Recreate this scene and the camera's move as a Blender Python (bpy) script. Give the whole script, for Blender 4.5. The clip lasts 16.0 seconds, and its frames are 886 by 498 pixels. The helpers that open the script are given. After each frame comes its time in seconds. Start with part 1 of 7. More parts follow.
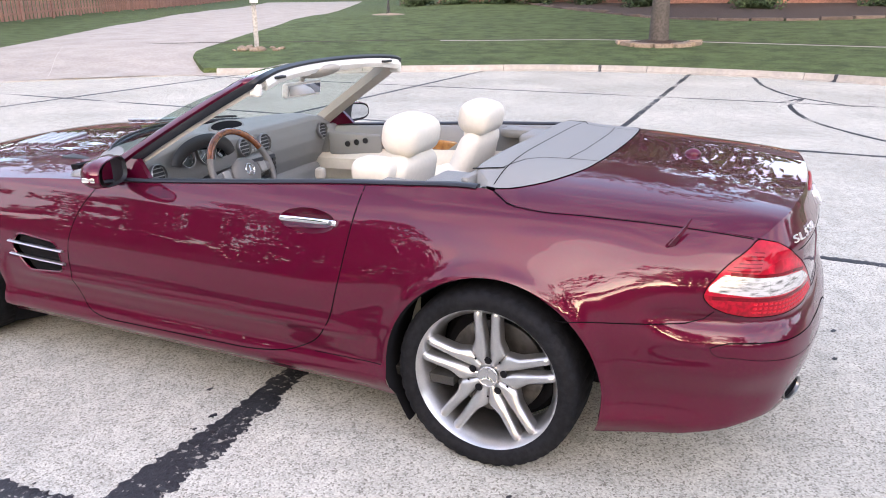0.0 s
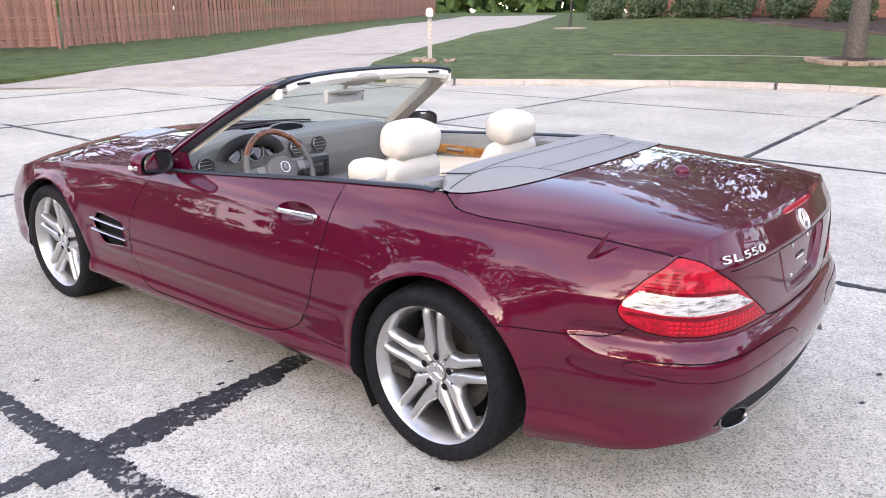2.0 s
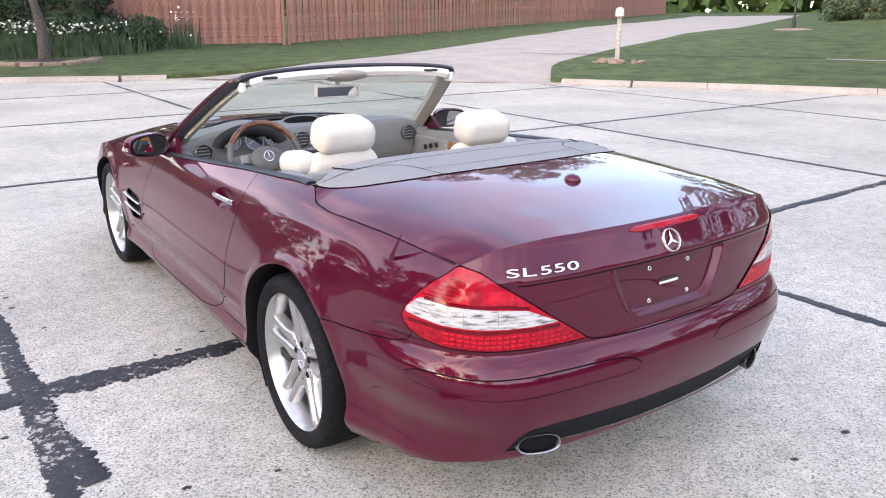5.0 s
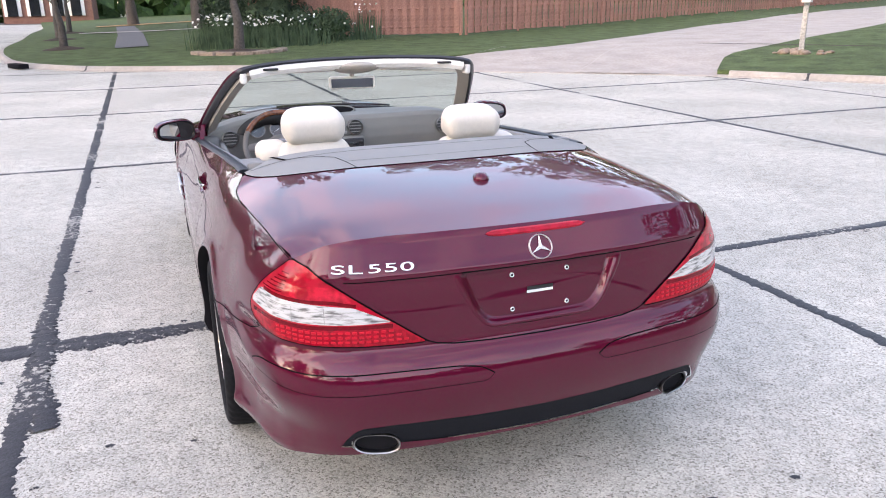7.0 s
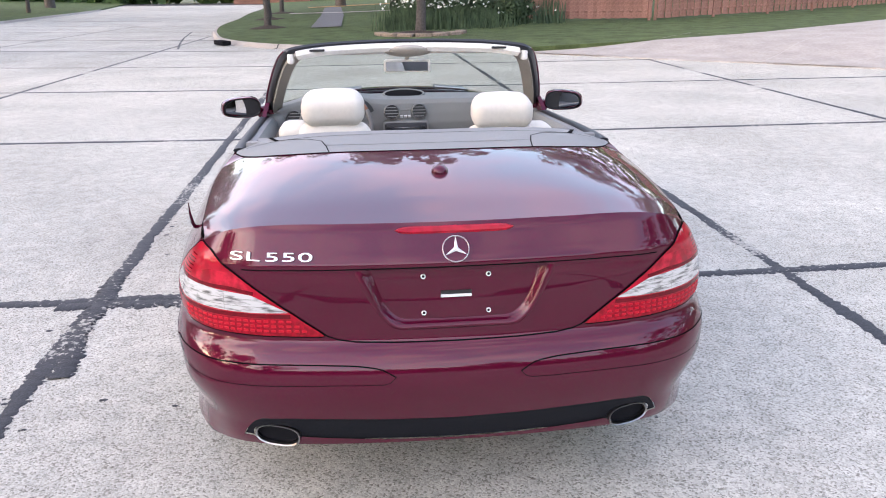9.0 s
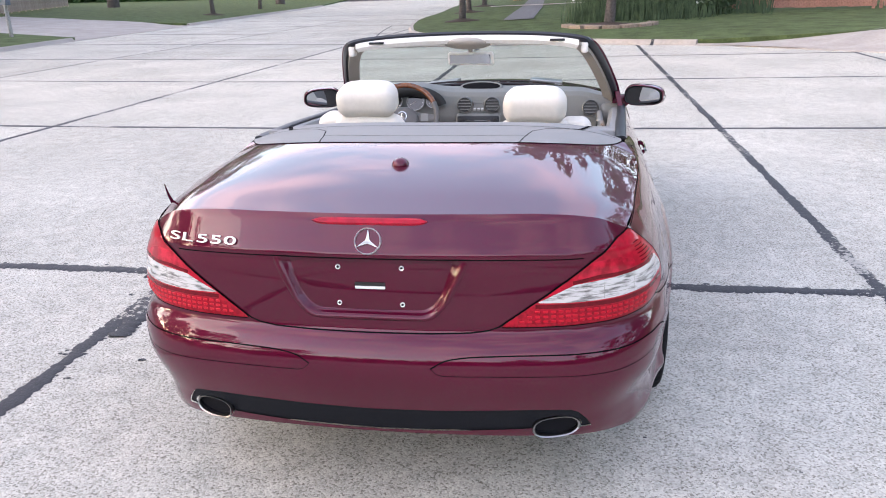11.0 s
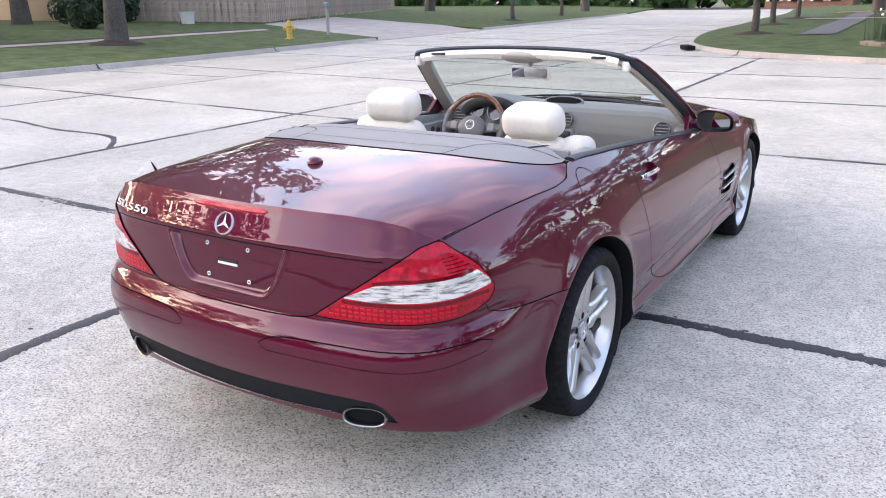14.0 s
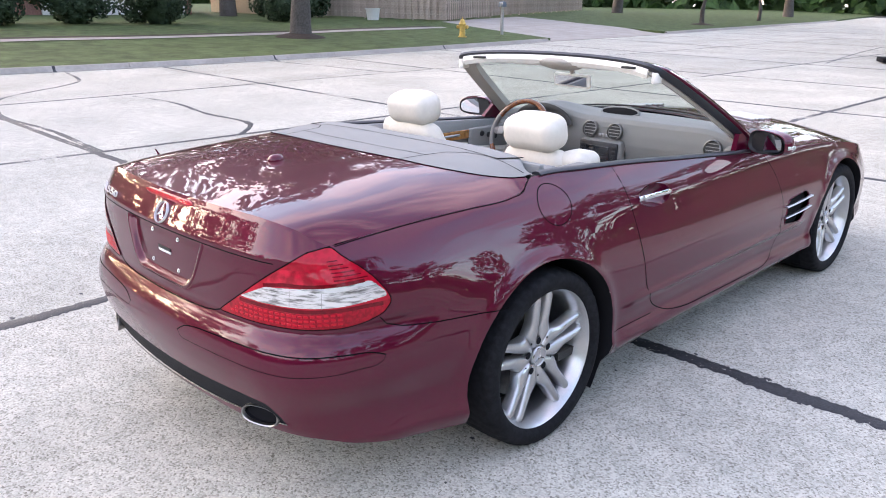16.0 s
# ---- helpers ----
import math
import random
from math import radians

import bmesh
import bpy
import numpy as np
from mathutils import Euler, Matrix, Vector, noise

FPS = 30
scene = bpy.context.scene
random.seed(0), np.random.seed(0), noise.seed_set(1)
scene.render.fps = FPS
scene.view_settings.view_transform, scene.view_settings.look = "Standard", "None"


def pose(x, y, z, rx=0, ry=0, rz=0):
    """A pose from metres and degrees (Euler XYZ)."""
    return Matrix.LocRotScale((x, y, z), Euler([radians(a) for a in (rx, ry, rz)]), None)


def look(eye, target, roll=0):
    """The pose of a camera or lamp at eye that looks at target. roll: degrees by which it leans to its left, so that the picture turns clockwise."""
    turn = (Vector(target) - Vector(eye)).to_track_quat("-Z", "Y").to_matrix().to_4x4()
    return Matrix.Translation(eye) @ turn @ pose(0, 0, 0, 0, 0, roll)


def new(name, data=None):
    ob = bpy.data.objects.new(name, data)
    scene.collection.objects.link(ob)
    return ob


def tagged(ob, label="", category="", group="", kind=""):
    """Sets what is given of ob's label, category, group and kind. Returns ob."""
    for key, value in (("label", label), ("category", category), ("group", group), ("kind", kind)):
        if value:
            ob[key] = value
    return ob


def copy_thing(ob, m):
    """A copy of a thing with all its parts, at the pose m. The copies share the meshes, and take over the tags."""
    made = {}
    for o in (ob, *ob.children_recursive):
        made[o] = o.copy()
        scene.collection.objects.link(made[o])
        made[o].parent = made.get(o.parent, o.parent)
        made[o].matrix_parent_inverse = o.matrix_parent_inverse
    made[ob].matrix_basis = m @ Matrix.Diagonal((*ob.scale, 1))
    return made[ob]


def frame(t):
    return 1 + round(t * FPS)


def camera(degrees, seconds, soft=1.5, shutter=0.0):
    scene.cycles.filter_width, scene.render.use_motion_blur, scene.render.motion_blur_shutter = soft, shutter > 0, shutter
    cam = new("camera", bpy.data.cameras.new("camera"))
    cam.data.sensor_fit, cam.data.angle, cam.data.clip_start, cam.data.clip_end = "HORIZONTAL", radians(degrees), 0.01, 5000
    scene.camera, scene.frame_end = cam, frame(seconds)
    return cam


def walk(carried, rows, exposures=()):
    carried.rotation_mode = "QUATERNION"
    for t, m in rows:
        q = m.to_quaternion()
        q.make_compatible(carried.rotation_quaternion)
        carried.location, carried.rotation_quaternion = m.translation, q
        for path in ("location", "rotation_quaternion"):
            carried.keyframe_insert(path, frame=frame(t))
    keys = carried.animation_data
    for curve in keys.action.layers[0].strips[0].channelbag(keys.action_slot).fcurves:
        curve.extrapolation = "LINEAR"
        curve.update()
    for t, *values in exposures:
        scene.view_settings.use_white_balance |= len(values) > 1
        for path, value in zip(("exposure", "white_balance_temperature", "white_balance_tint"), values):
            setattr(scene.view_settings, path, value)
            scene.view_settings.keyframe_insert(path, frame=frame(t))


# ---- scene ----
# ---------------------------------------------------------------- camera
cam = camera(59.9, 16.0, soft=1.0)
PATH = [
    (0, (-2.884, -0.823, 1.467), (-1.154, -0.034, 0.849), -0.2),
    (0.5, (-2.839, -1.047, 1.465), (-1.164, -0.141, 0.856), -0.4),
    (1, (-2.806, -1.236, 1.468), (-1.196, -0.21, 0.869), -0.7),
    (1.5, (-2.713, -1.372, 1.454), (-1.163, -0.252, 0.871), -0.4),
    (2, (-2.613, -1.524, 1.463), (-1.123, -0.326, 0.878), -0.2),
    (2.5, (-2.504, -1.685, 1.457), (-1.086, -0.4, 0.876), -0.3),
    (3, (-2.393, -1.878, 1.465), (-1.044, -0.519, 0.887), -0.3),
    (3.5, (-2.249, -1.978, 1.449), (-0.961, -0.564, 0.864), -0.3),
    (6, (-1.381, -2.533, 1.465), (-0.463, -0.852, 0.889), -0.5),
    (6.5, (-1.15, -2.611, 1.468), (-0.341, -0.877, 0.887), -0.9),
    (7, (-0.939, -2.725, 1.459), (-0.288, -0.934, 0.855), -0.9),
    (7.5, (-0.786, -2.791, 1.455), (-0.255, -0.966, 0.832), -0.6),
    (8, (-0.586, -2.797, 1.44), (-0.161, -0.947, 0.808), 0.1),
    (8.5, (-0.391, -2.776, 1.45), (-0.077, -0.905, 0.817), -0.2),
    (9, (-0.211, -2.763, 1.444), (-0.028, -0.875, 0.808), -0.6),
    (9.5, (0.019, -2.773, 1.449), (0.053, -0.878, 0.811), -0.6),
    (10, (0.165, -2.756, 1.445), (0.08, -0.863, 0.805), -0.8),
    (12.5, (1.139, -2.632, 1.415), (0.443, -0.869, 0.778), -2.2),
    (13, (1.332, -2.561, 1.426), (0.522, -0.846, 0.793), -1.5),
    (13.5, (1.527, -2.507, 1.427), (0.613, -0.84, 0.806), -1.1),
    (14, (1.705, -2.45, 1.437), (0.702, -0.831, 0.826), -0.9),
    (14.5, (1.82, -2.338, 1.424), (0.727, -0.778, 0.816), -0.6),
    (15, (1.945, -2.178, 1.442), (0.761, -0.684, 0.835), -0.1),
    (15.5, (2.067, -2.053, 1.438), (0.793, -0.636, 0.831), -0.0),
    (16, (2.239, -1.928, 1.442), (0.889, -0.584, 0.833), 0.3),
]
walk(cam, [(t, look(eye, target, roll)) for t, eye, target, roll in PATH], exposures=((0.0, 2.82), (4.0, 2.79), (10.0, 2.74), (13.0, 2.79), (16.0, 2.89)))

# ---------------------------------------------------------------- sky and sun
SUN_EL, SUN_AZ = 14.0, 250.0
world = bpy.data.worlds.new("evening_sky")
scene.world = world
world.use_nodes = True
wt = world.node_tree
wt.nodes.clear()


def wn(kind, **values):
    n = wt.nodes.new(kind)
    for key, value in values.items():
        n.inputs[key].default_value = value
    return n


sky = wt.nodes.new("ShaderNodeTexSky")
sky.sky_type, sky.sun_disc = "NISHITA", False
sky.sun_elevation, sky.sun_rotation = radians(SUN_EL), radians(SUN_AZ)
sky.dust_density, sky.ozone_density = 1.3, 2.0
coord = wt.nodes.new("ShaderNodeTexCoord")
squash = wn("ShaderNodeMapping", Scale=(1.0, 1.0, 2.6))
wt.links.new(coord.outputs["Generated"], squash.inputs["Vector"])
puff = wn("ShaderNodeTexNoise", Scale=3.6, Detail=8.0, Roughness=0.6, Distortion=0.2)
wt.links.new(squash.outputs[0], puff.inputs["Vector"])
cover = wt.nodes.new("ShaderNodeValToRGB")
cover.color_ramp.elements[0].position, cover.color_ramp.elements[0].color = 0.44, (0.0, 0.0, 0.0, 1)
cover.color_ramp.elements[1].position, cover.color_ramp.elements[1].color = 0.64, (0.92, 0.92, 0.92, 1)
wt.links.new(puff.outputs["Fac"], cover.inputs["Fac"])
height = wt.nodes.new("ShaderNodeSeparateXYZ")
wt.links.new(coord.outputs["Generated"], height.inputs[0])
toward = wt.nodes.new("ShaderNodeVectorMath")
toward.operation = "DOT_PRODUCT"
toward.inputs[1].default_value = (math.sin(radians(SUN_AZ)), math.cos(radians(SUN_AZ)), 0.25)
wt.links.new(coord.outputs["Generated"], toward.inputs[0])
near_sun = wn("ShaderNodeMapRange")
near_sun.inputs["From Min"].default_value, near_sun.inputs["From Max"].default_value = -0.6, 1.0
wt.links.new(toward.outputs["Value"], near_sun.inputs["Value"])
tint = wt.nodes.new("ShaderNodeValToRGB")
tint.color_ramp.elements[0].position, tint.color_ramp.elements[0].color = 0.0, (1.55, 1.60, 2.55, 1)
tint.color_ramp.elements[1].position, tint.color_ramp.elements[1].color = 1.0, (4.5, 3.9, 4.5, 1)
wt.links.new(near_sun.outputs[0], tint.inputs["Fac"])
low_sky = wn("ShaderNodeMapRange")
low_sky.inputs["From Min"].default_value, low_sky.inputs["From Max"].default_value = 0.02, 0.5
low_sky.inputs["To Min"].default_value, low_sky.inputs["To Max"].default_value = 1.35, 0.85
wt.links.new(height.outputs["Z"], low_sky.inputs["Value"])
lit = wt.nodes.new("ShaderNodeVectorMath")
lit.operation = "SCALE"
wt.links.new(tint.outputs["Color"], lit.inputs[0])
wt.links.new(low_sky.outputs[0], lit.inputs["Scale"])
clouds = wt.nodes.new("ShaderNodeMix")
clouds.data_type = "RGBA"
wt.links.new(cover.outputs["Color"], clouds.inputs["Factor"])
wt.links.new(sky.outputs["Color"], clouds.inputs["A"])
wt.links.new(lit.outputs["Vector"], clouds.inputs["B"])
haze = wt.nodes.new("ShaderNodeMix")
haze.data_type, haze.blend_type = "RGBA", "MULTIPLY"
haze.inputs["Factor"].default_value, haze.inputs["B"].default_value = 1.0, (1.175, 1.005, 0.885, 1)
wt.links.new(clouds.outputs["Result"], haze.inputs["A"])
dome = wn("ShaderNodeBackground", Strength=0.157)
wt.links.new(haze.outputs["Result"], dome.inputs["Color"])
wout = wt.nodes.new("ShaderNodeOutputWorld")
wt.links.new(dome.outputs[0], wout.inputs["Surface"])

sun = new("sun", bpy.data.lights.new("sun", "SUN"))
sun.data.energy, sun.data.angle, sun.data.color = 0.24, radians(60), (1.0, 0.84, 0.66)
sa, se = radians(SUN_AZ), radians(SUN_EL)
sun_dir = Vector((math.sin(sa) * math.cos(se), math.cos(sa) * math.cos(se), math.sin(se)))
sun.matrix_world = look((0, 0, 30), Vector((0, 0, 30)) - sun_dir)

# ---------------------------------------------------------------- materials


def mat(name, color, rough=0.5, metal=0.0, vary=0.0, scale=20.0, bump=0.0, bump_scale=None, coat=0.0, spec=0.5,
        second=None, mix=(0.4, 0.6), coarse=0.0, trans=0.0, emit=0.0, ior=1.5, sss=0.0, detail=6.0, random_value=0.0):
    """A principled material with two scales of variation: grain (scale) and blotches (a tenth of it)."""
    m = bpy.data.materials.new(name)
    m.use_nodes = True
    t = m.node_tree
    b = t.nodes["Principled BSDF"]
    b.inputs["Roughness"].default_value, b.inputs["Metallic"].default_value = rough, metal
    b.inputs["Coat Weight"].default_value, b.inputs["Coat Roughness"].default_value = coat, 0.03
    b.inputs["Specular IOR Level"].default_value, b.inputs["Transmission Weight"].default_value = spec, trans
    b.inputs["IOR"].default_value = ior
    if emit:
        b.inputs["Emission Color"].default_value, b.inputs["Emission Strength"].default_value = (*color, 1), emit
    c = (*color, 1)
    b.inputs["Base Color"].default_value = c
    if not (vary or second or bump or random_value):
        return m
    at = t.nodes.new("ShaderNodeTexCoord")
    fine = t.nodes.new("ShaderNodeTexNoise")
    fine.inputs["Scale"].default_value, fine.inputs["Detail"].default_value = scale, detail
    t.links.new(at.outputs["Object"], fine.inputs["Vector"])
    wide = t.nodes.new("ShaderNodeTexNoise")
    wide.inputs["Scale"].default_value, wide.inputs["Detail"].default_value = scale * 0.1, 4.0
    t.links.new(at.outputs["Object"], wide.inputs["Vector"])
    ramp = t.nodes.new("ShaderNodeValToRGB")
    e = ramp.color_ramp.elements
    e[0].position, e[1].position = mix
    low = second or tuple(v * (1 - vary) for v in color)
    e[0].color, e[1].color = (*low, 1), c
    t.links.new(fine.outputs["Fac"], ramp.inputs["Fac"])
    out = ramp.outputs["Color"]
    if coarse or random_value:
        hue = t.nodes.new("ShaderNodeHueSaturation")
        t.links.new(out, hue.inputs["Color"])
        span = t.nodes.new("ShaderNodeMapRange")
        span.inputs["From Min"].default_value, span.inputs["From Max"].default_value = 0.3, 0.7
        span.inputs["To Min"].default_value, span.inputs["To Max"].default_value = 1 - coarse, 1 + coarse
        t.links.new(wide.outputs["Fac"], span.inputs["Value"])
        value = span.outputs[0]
        if random_value:
            info = t.nodes.new("ShaderNodeObjectInfo")
            own = t.nodes.new("ShaderNodeMapRange")
            own.inputs["To Min"].default_value, own.inputs["To Max"].default_value = 1 - random_value, 1 + random_value
            t.links.new(info.outputs["Random"], own.inputs["Value"])
            both = t.nodes.new("ShaderNodeMath")
            both.operation = "MULTIPLY"
            t.links.new(value, both.inputs[0])
            t.links.new(own.outputs[0], both.inputs[1])
            value = both.outputs[0]
        t.links.new(value, hue.inputs["Value"])
        out = hue.outputs["Color"]
    t.links.new(out, b.inputs["Base Color"])
    if bump:
        relief = fine
        if bump_scale:
            relief = t.nodes.new("ShaderNodeTexNoise")
            relief.inputs["Scale"].default_value, relief.inputs["Detail"].default_value = bump_scale, 5.0
            t.links.new(at.outputs["Object"], relief.inputs["Vector"])
        bn = t.nodes.new("ShaderNodeBump")
        bn.inputs["Strength"].default_value, bn.inputs["Distance"].default_value = min(1.0, bump), 0.01
        t.links.new(relief.outputs["Fac"], bn.inputs["Height"])
        t.links.new(bn.outputs[0], b.inputs["Normal"])
    return m


PAINT = mat("dark_red_metallic_paint", (0.098, 0.0013, 0.0210), 0.38, 0.3, vary=0.35, scale=1400, coat=1.0, coarse=0.03, spec=0.05)
PAINT.node_tree.nodes["Principled BSDF"].inputs["Coat IOR"].default_value = 1.49
PAINT.node_tree.nodes["Principled BSDF"].inputs["Coat Roughness"].default_value = 0.012
SEAM = mat("seam_black", (0.004, 0.003, 0.004), 0.9, spec=0.05)
BLACK = mat("black_plastic", (0.018, 0.018, 0.02), 0.45, vary=0.3, scale=300, bump=0.1)
VALANCE = mat("matt_black_valance", (0.010, 0.011, 0.015), 0.6, vary=0.3, scale=300, bump=0.1, spec=0.15)
RUBBER = mat("tyre_rubber", (0.0135, 0.0138, 0.0165), 0.75, vary=0.35, scale=60, bump=0.1, coarse=0.2, spec=0.14)
LINER = mat("wheel_arch_liner", (0.010, 0.010, 0.012), 0.9, spec=0.1)
ALLOY = mat("silver_alloy", (0.53, 0.53, 0.535), 0.28, 0.9, vary=0.06, scale=250, coat=0.3, coarse=0.05)
DISC = mat("brake_disc_steel", (0.12, 0.115, 0.11), 0.45, 0.8, vary=0.3, scale=40)
CHROME = mat("chrome", (0.78, 0.78, 0.80), 0.1, 1.0)
BADGE = mat("bright_badge_metal", (0.86, 0.86, 0.87), 0.32, 0.55, coat=0.5)
DULL = mat("dull_steel", (0.30, 0.295, 0.29), 0.28, 1.0)
REFLECTOR = mat("grey_lamp_reflector", (0.11, 0.105, 0.10), 0.4)
GREY = mat("grey_interior_plastic", (0.245, 0.245, 0.24), 0.55, vary=0.1, scale=400, bump=0.15)
GREYTOP = mat("grey_tonneau_plastic", (0.262, 0.262, 0.252), 0.65, vary=0.08, scale=500, bump=0.1, spec=0.3)
LEATHER = mat("cream_leather", (0.70, 0.655, 0.57), 0.5, vary=0.04, scale=60, bump=0.05, bump_scale=320, coarse=0.02)
TRIMCREAM = mat("cream_trim", (0.82, 0.79, 0.73), 0.55, vary=0.05, scale=60)
TAUPE = mat("taupe_trim", (0.42, 0.39, 0.34), 0.6, vary=0.1, scale=200, bump=0.1)
DARKGREY = mat("dark_grey_leather", (0.135, 0.130, 0.126), 0.5, vary=0.1, scale=300, bump=0.1)
SEAL = mat("black_rubber_seal", (0.012, 0.014, 0.02), 0.4, vary=0.2, scale=100)


def aggregate(name, cement, pebble_dark, pebble_light):
    """Concrete with its pebbles laid bare: each pebble its own shade, worn blotches and stains over it."""
    mt = mat(name, cement, 0.92, spec=0.12)
    t = mt.node_tree
    b = t.nodes["Principled BSDF"]
    at = t.nodes.new("ShaderNodeTexCoord")
    cells = t.nodes.new("ShaderNodeTexVoronoi")
    cells.inputs["Scale"].default_value = 160.0
    t.links.new(at.outputs["Object"], cells.inputs["Vector"])
    split = t.nodes.new("ShaderNodeSeparateColor")
    t.links.new(cells.outputs["Color"], split.inputs[0])
    shade = t.nodes.new("ShaderNodeValToRGB")
    e = shade.color_ramp.elements
    e[0].position, e[0].color = 0.0, (*pebble_dark, 1)
    e[1].position, e[1].color = 0.85, (*pebble_light, 1)
    mid = e.new(0.21)
    mid.color = (*cement, 1)
    t.links.new(split.outputs[0], shade.inputs["Fac"])
    out = shade.outputs["Color"]
    for scale, low, high, detail in ((0.7, 0.86, 1.10, 5.0), (9.0, 0.88, 1.08, 6.0)):
        n = t.nodes.new("ShaderNodeTexNoise")
        n.inputs["Scale"].default_value, n.inputs["Detail"].default_value = scale, detail
        t.links.new(at.outputs["Object"], n.inputs["Vector"])
        r = t.nodes.new("ShaderNodeMapRange")
        r.inputs["From Min"].default_value, r.inputs["From Max"].default_value = 0.32, 0.68
        r.inputs["To Min"].default_value, r.inputs["To Max"].default_value = low, high
        t.links.new(n.outputs["Fac"], r.inputs["Value"])
        h = t.nodes.new("ShaderNodeHueSaturation")
        t.links.new(out, h.inputs["Color"])
        t.links.new(r.outputs[0], h.inputs["Value"])
        out = h.outputs["Color"]
    info = t.nodes.new("ShaderNodeObjectInfo")
    own = t.nodes.new("ShaderNodeMapRange")
    own.inputs["To Min"].default_value, own.inputs["To Max"].default_value = 0.92, 1.05
    t.links.new(info.outputs["Random"], own.inputs["Value"])
    h = t.nodes.new("ShaderNodeHueSaturation")
    t.links.new(out, h.inputs["Color"])
    t.links.new(own.outputs[0], h.inputs["Value"])
    t.links.new(h.outputs["Color"], b.inputs["Base Color"])
    bump = t.nodes.new("ShaderNodeBump")
    bump.inputs["Strength"].default_value, bump.inputs["Distance"].default_value = 0.5, 0.0025
    t.links.new(cells.outputs["Distance"], bump.inputs["Height"])
    bump.invert = True
    t.links.new(bump.outputs[0], b.inputs["Normal"])
    return mt


CONCRETE = aggregate("exposed_aggregate_concrete", (0.385, 0.375, 0.326), (0.206, 0.194, 0.161), (0.565, 0.552, 0.488))
SMOOTHCON = mat("pale_concrete", (0.385, 0.355, 0.320), 0.85, vary=0.12, scale=14, bump=0.2, bump_scale=120, coarse=0.12, random_value=0.05, spec=0.12)
TAR = mat("black_joint_tar", (0.026, 0.027, 0.032), 0.6, vary=0.4, scale=90, bump=0.3)
# tar worn off in flecks and stretches, the concrete showing through
_t = TAR.node_tree
_b = _t.nodes["Principled BSDF"]
_at, _fleck, _patch, _sum, _worn, _mix = (_t.nodes.new("ShaderNode" + n) for n in ("TexCoord", "TexNoise", "TexNoise", "Math", "MapRange", "Mix"))
_fleck.inputs["Scale"].default_value, _fleck.inputs["Detail"].default_value, _fleck.inputs["Roughness"].default_value = 38.0, 5.0, 0.7
_patch.inputs["Scale"].default_value = 1.1
_sum.operation = "ADD"
_worn.inputs["From Min"].default_value, _worn.inputs["From Max"].default_value = 1.115, 1.155
_mix.data_type, _mix.inputs["B"].default_value = "RGBA", (0.36, 0.345, 0.30, 1)
for _n in (_fleck, _patch):
    _t.links.new(_at.outputs["Object"], _n.inputs["Vector"])
_t.links.new(_fleck.outputs["Fac"], _sum.inputs[0])
_t.links.new(_patch.outputs["Fac"], _sum.inputs[1])
_t.links.new(_sum.outputs[0], _worn.inputs["Value"])
_t.links.new(_worn.outputs[0], _mix.inputs["Factor"])
_t.links.new(_b.inputs["Base Color"].links[0].from_socket, _mix.inputs["A"])
_t.links.new(_mix.outputs["Result"], _b.inputs["Base Color"])
GRASS = mat("lawn_grass", (0.098, 0.130, 0.050), 0.9, second=(0.046, 0.068, 0.025), mix=(0.3, 0.7), scale=22, bump=0.8, bump_scale=60, coarse=0.35, spec=0.2)
EARTH = mat("far_ground", (0.06, 0.08, 0.03), 0.95, vary=0.4, scale=2)
GLASS = mat("tinted_glass", (0.78, 0.86, 0.82), 0.0)
_t = GLASS.node_tree
_t.nodes.clear()
_clear, _gloss, _mix, _out = (_t.nodes.new("ShaderNode" + n) for n in ("BsdfTransparent", "BsdfGlossy", "MixShader", "OutputMaterial"))
_clear.inputs["Color"].default_value = (0.66, 0.72, 0.69, 1)
_gloss.inputs["Roughness"].default_value = 0.0
_mix.inputs["Fac"].default_value = 0.05
_t.links.new(_clear.outputs[0], _mix.inputs[1])
_t.links.new(_gloss.outputs[0], _mix.inputs[2])
_t.links.new(_mix.outputs[0], _out.inputs["Surface"])
LENS = mat("red_lamp_lens", (0.42, 0.0015, 0.020), 0.3, vary=0.25, scale=50, coat=0.5, coarse=0.12, spec=0.1)
LENSCORE = mat("pale_red_reflector", (0.55, 0.010, 0.035), 0.25, vary=0.5, scale=34, coat=0.5, spec=0.2)
LENSLOW = mat("red_diode_lens", (0.38, 0.0015, 0.017), 0.3, vary=0.4, scale=90, coat=0.5, spec=0.1)
CLEARLENS = mat("clear_lamp_lens", (0.84, 0.83, 0.82), 0.25, 0.55, second=(0.66, 0.64, 0.63), mix=(0.35, 0.65), scale=40, coat=0.6)
_t = CLEARLENS.node_tree
_at, _long, _fine, _steps = (_t.nodes.new("ShaderNode" + n) for n in ("TexCoord", "Mapping", "TexNoise", "ValToRGB"))
_long.inputs["Scale"].default_value = (22.0, 22.0, 120.0)
_fine.inputs["Scale"].default_value, _fine.inputs["Detail"].default_value = 1.0, 4.0
_steps.color_ramp.elements[0].position, _steps.color_ramp.elements[0].color = 0.34, (0.20, 0.195, 0.19, 1)
_steps.color_ramp.elements[1].position, _steps.color_ramp.elements[1].color = 0.52, (0.84, 0.83, 0.82, 1)
_t.links.new(_at.outputs["Object"], _long.inputs["Vector"])
_t.links.new(_long.outputs[0], _fine.inputs["Vector"])
_t.links.new(_fine.outputs["Fac"], _steps.inputs["Fac"])
_t.links.new(_steps.outputs["Color"], _t.nodes["Principled BSDF"].inputs["Base Color"])
LENSDARK = mat("deep_red_lens", (0.16, 0.0008, 0.008), 0.25, vary=0.3, scale=60, coat=0.5, spec=0.1)
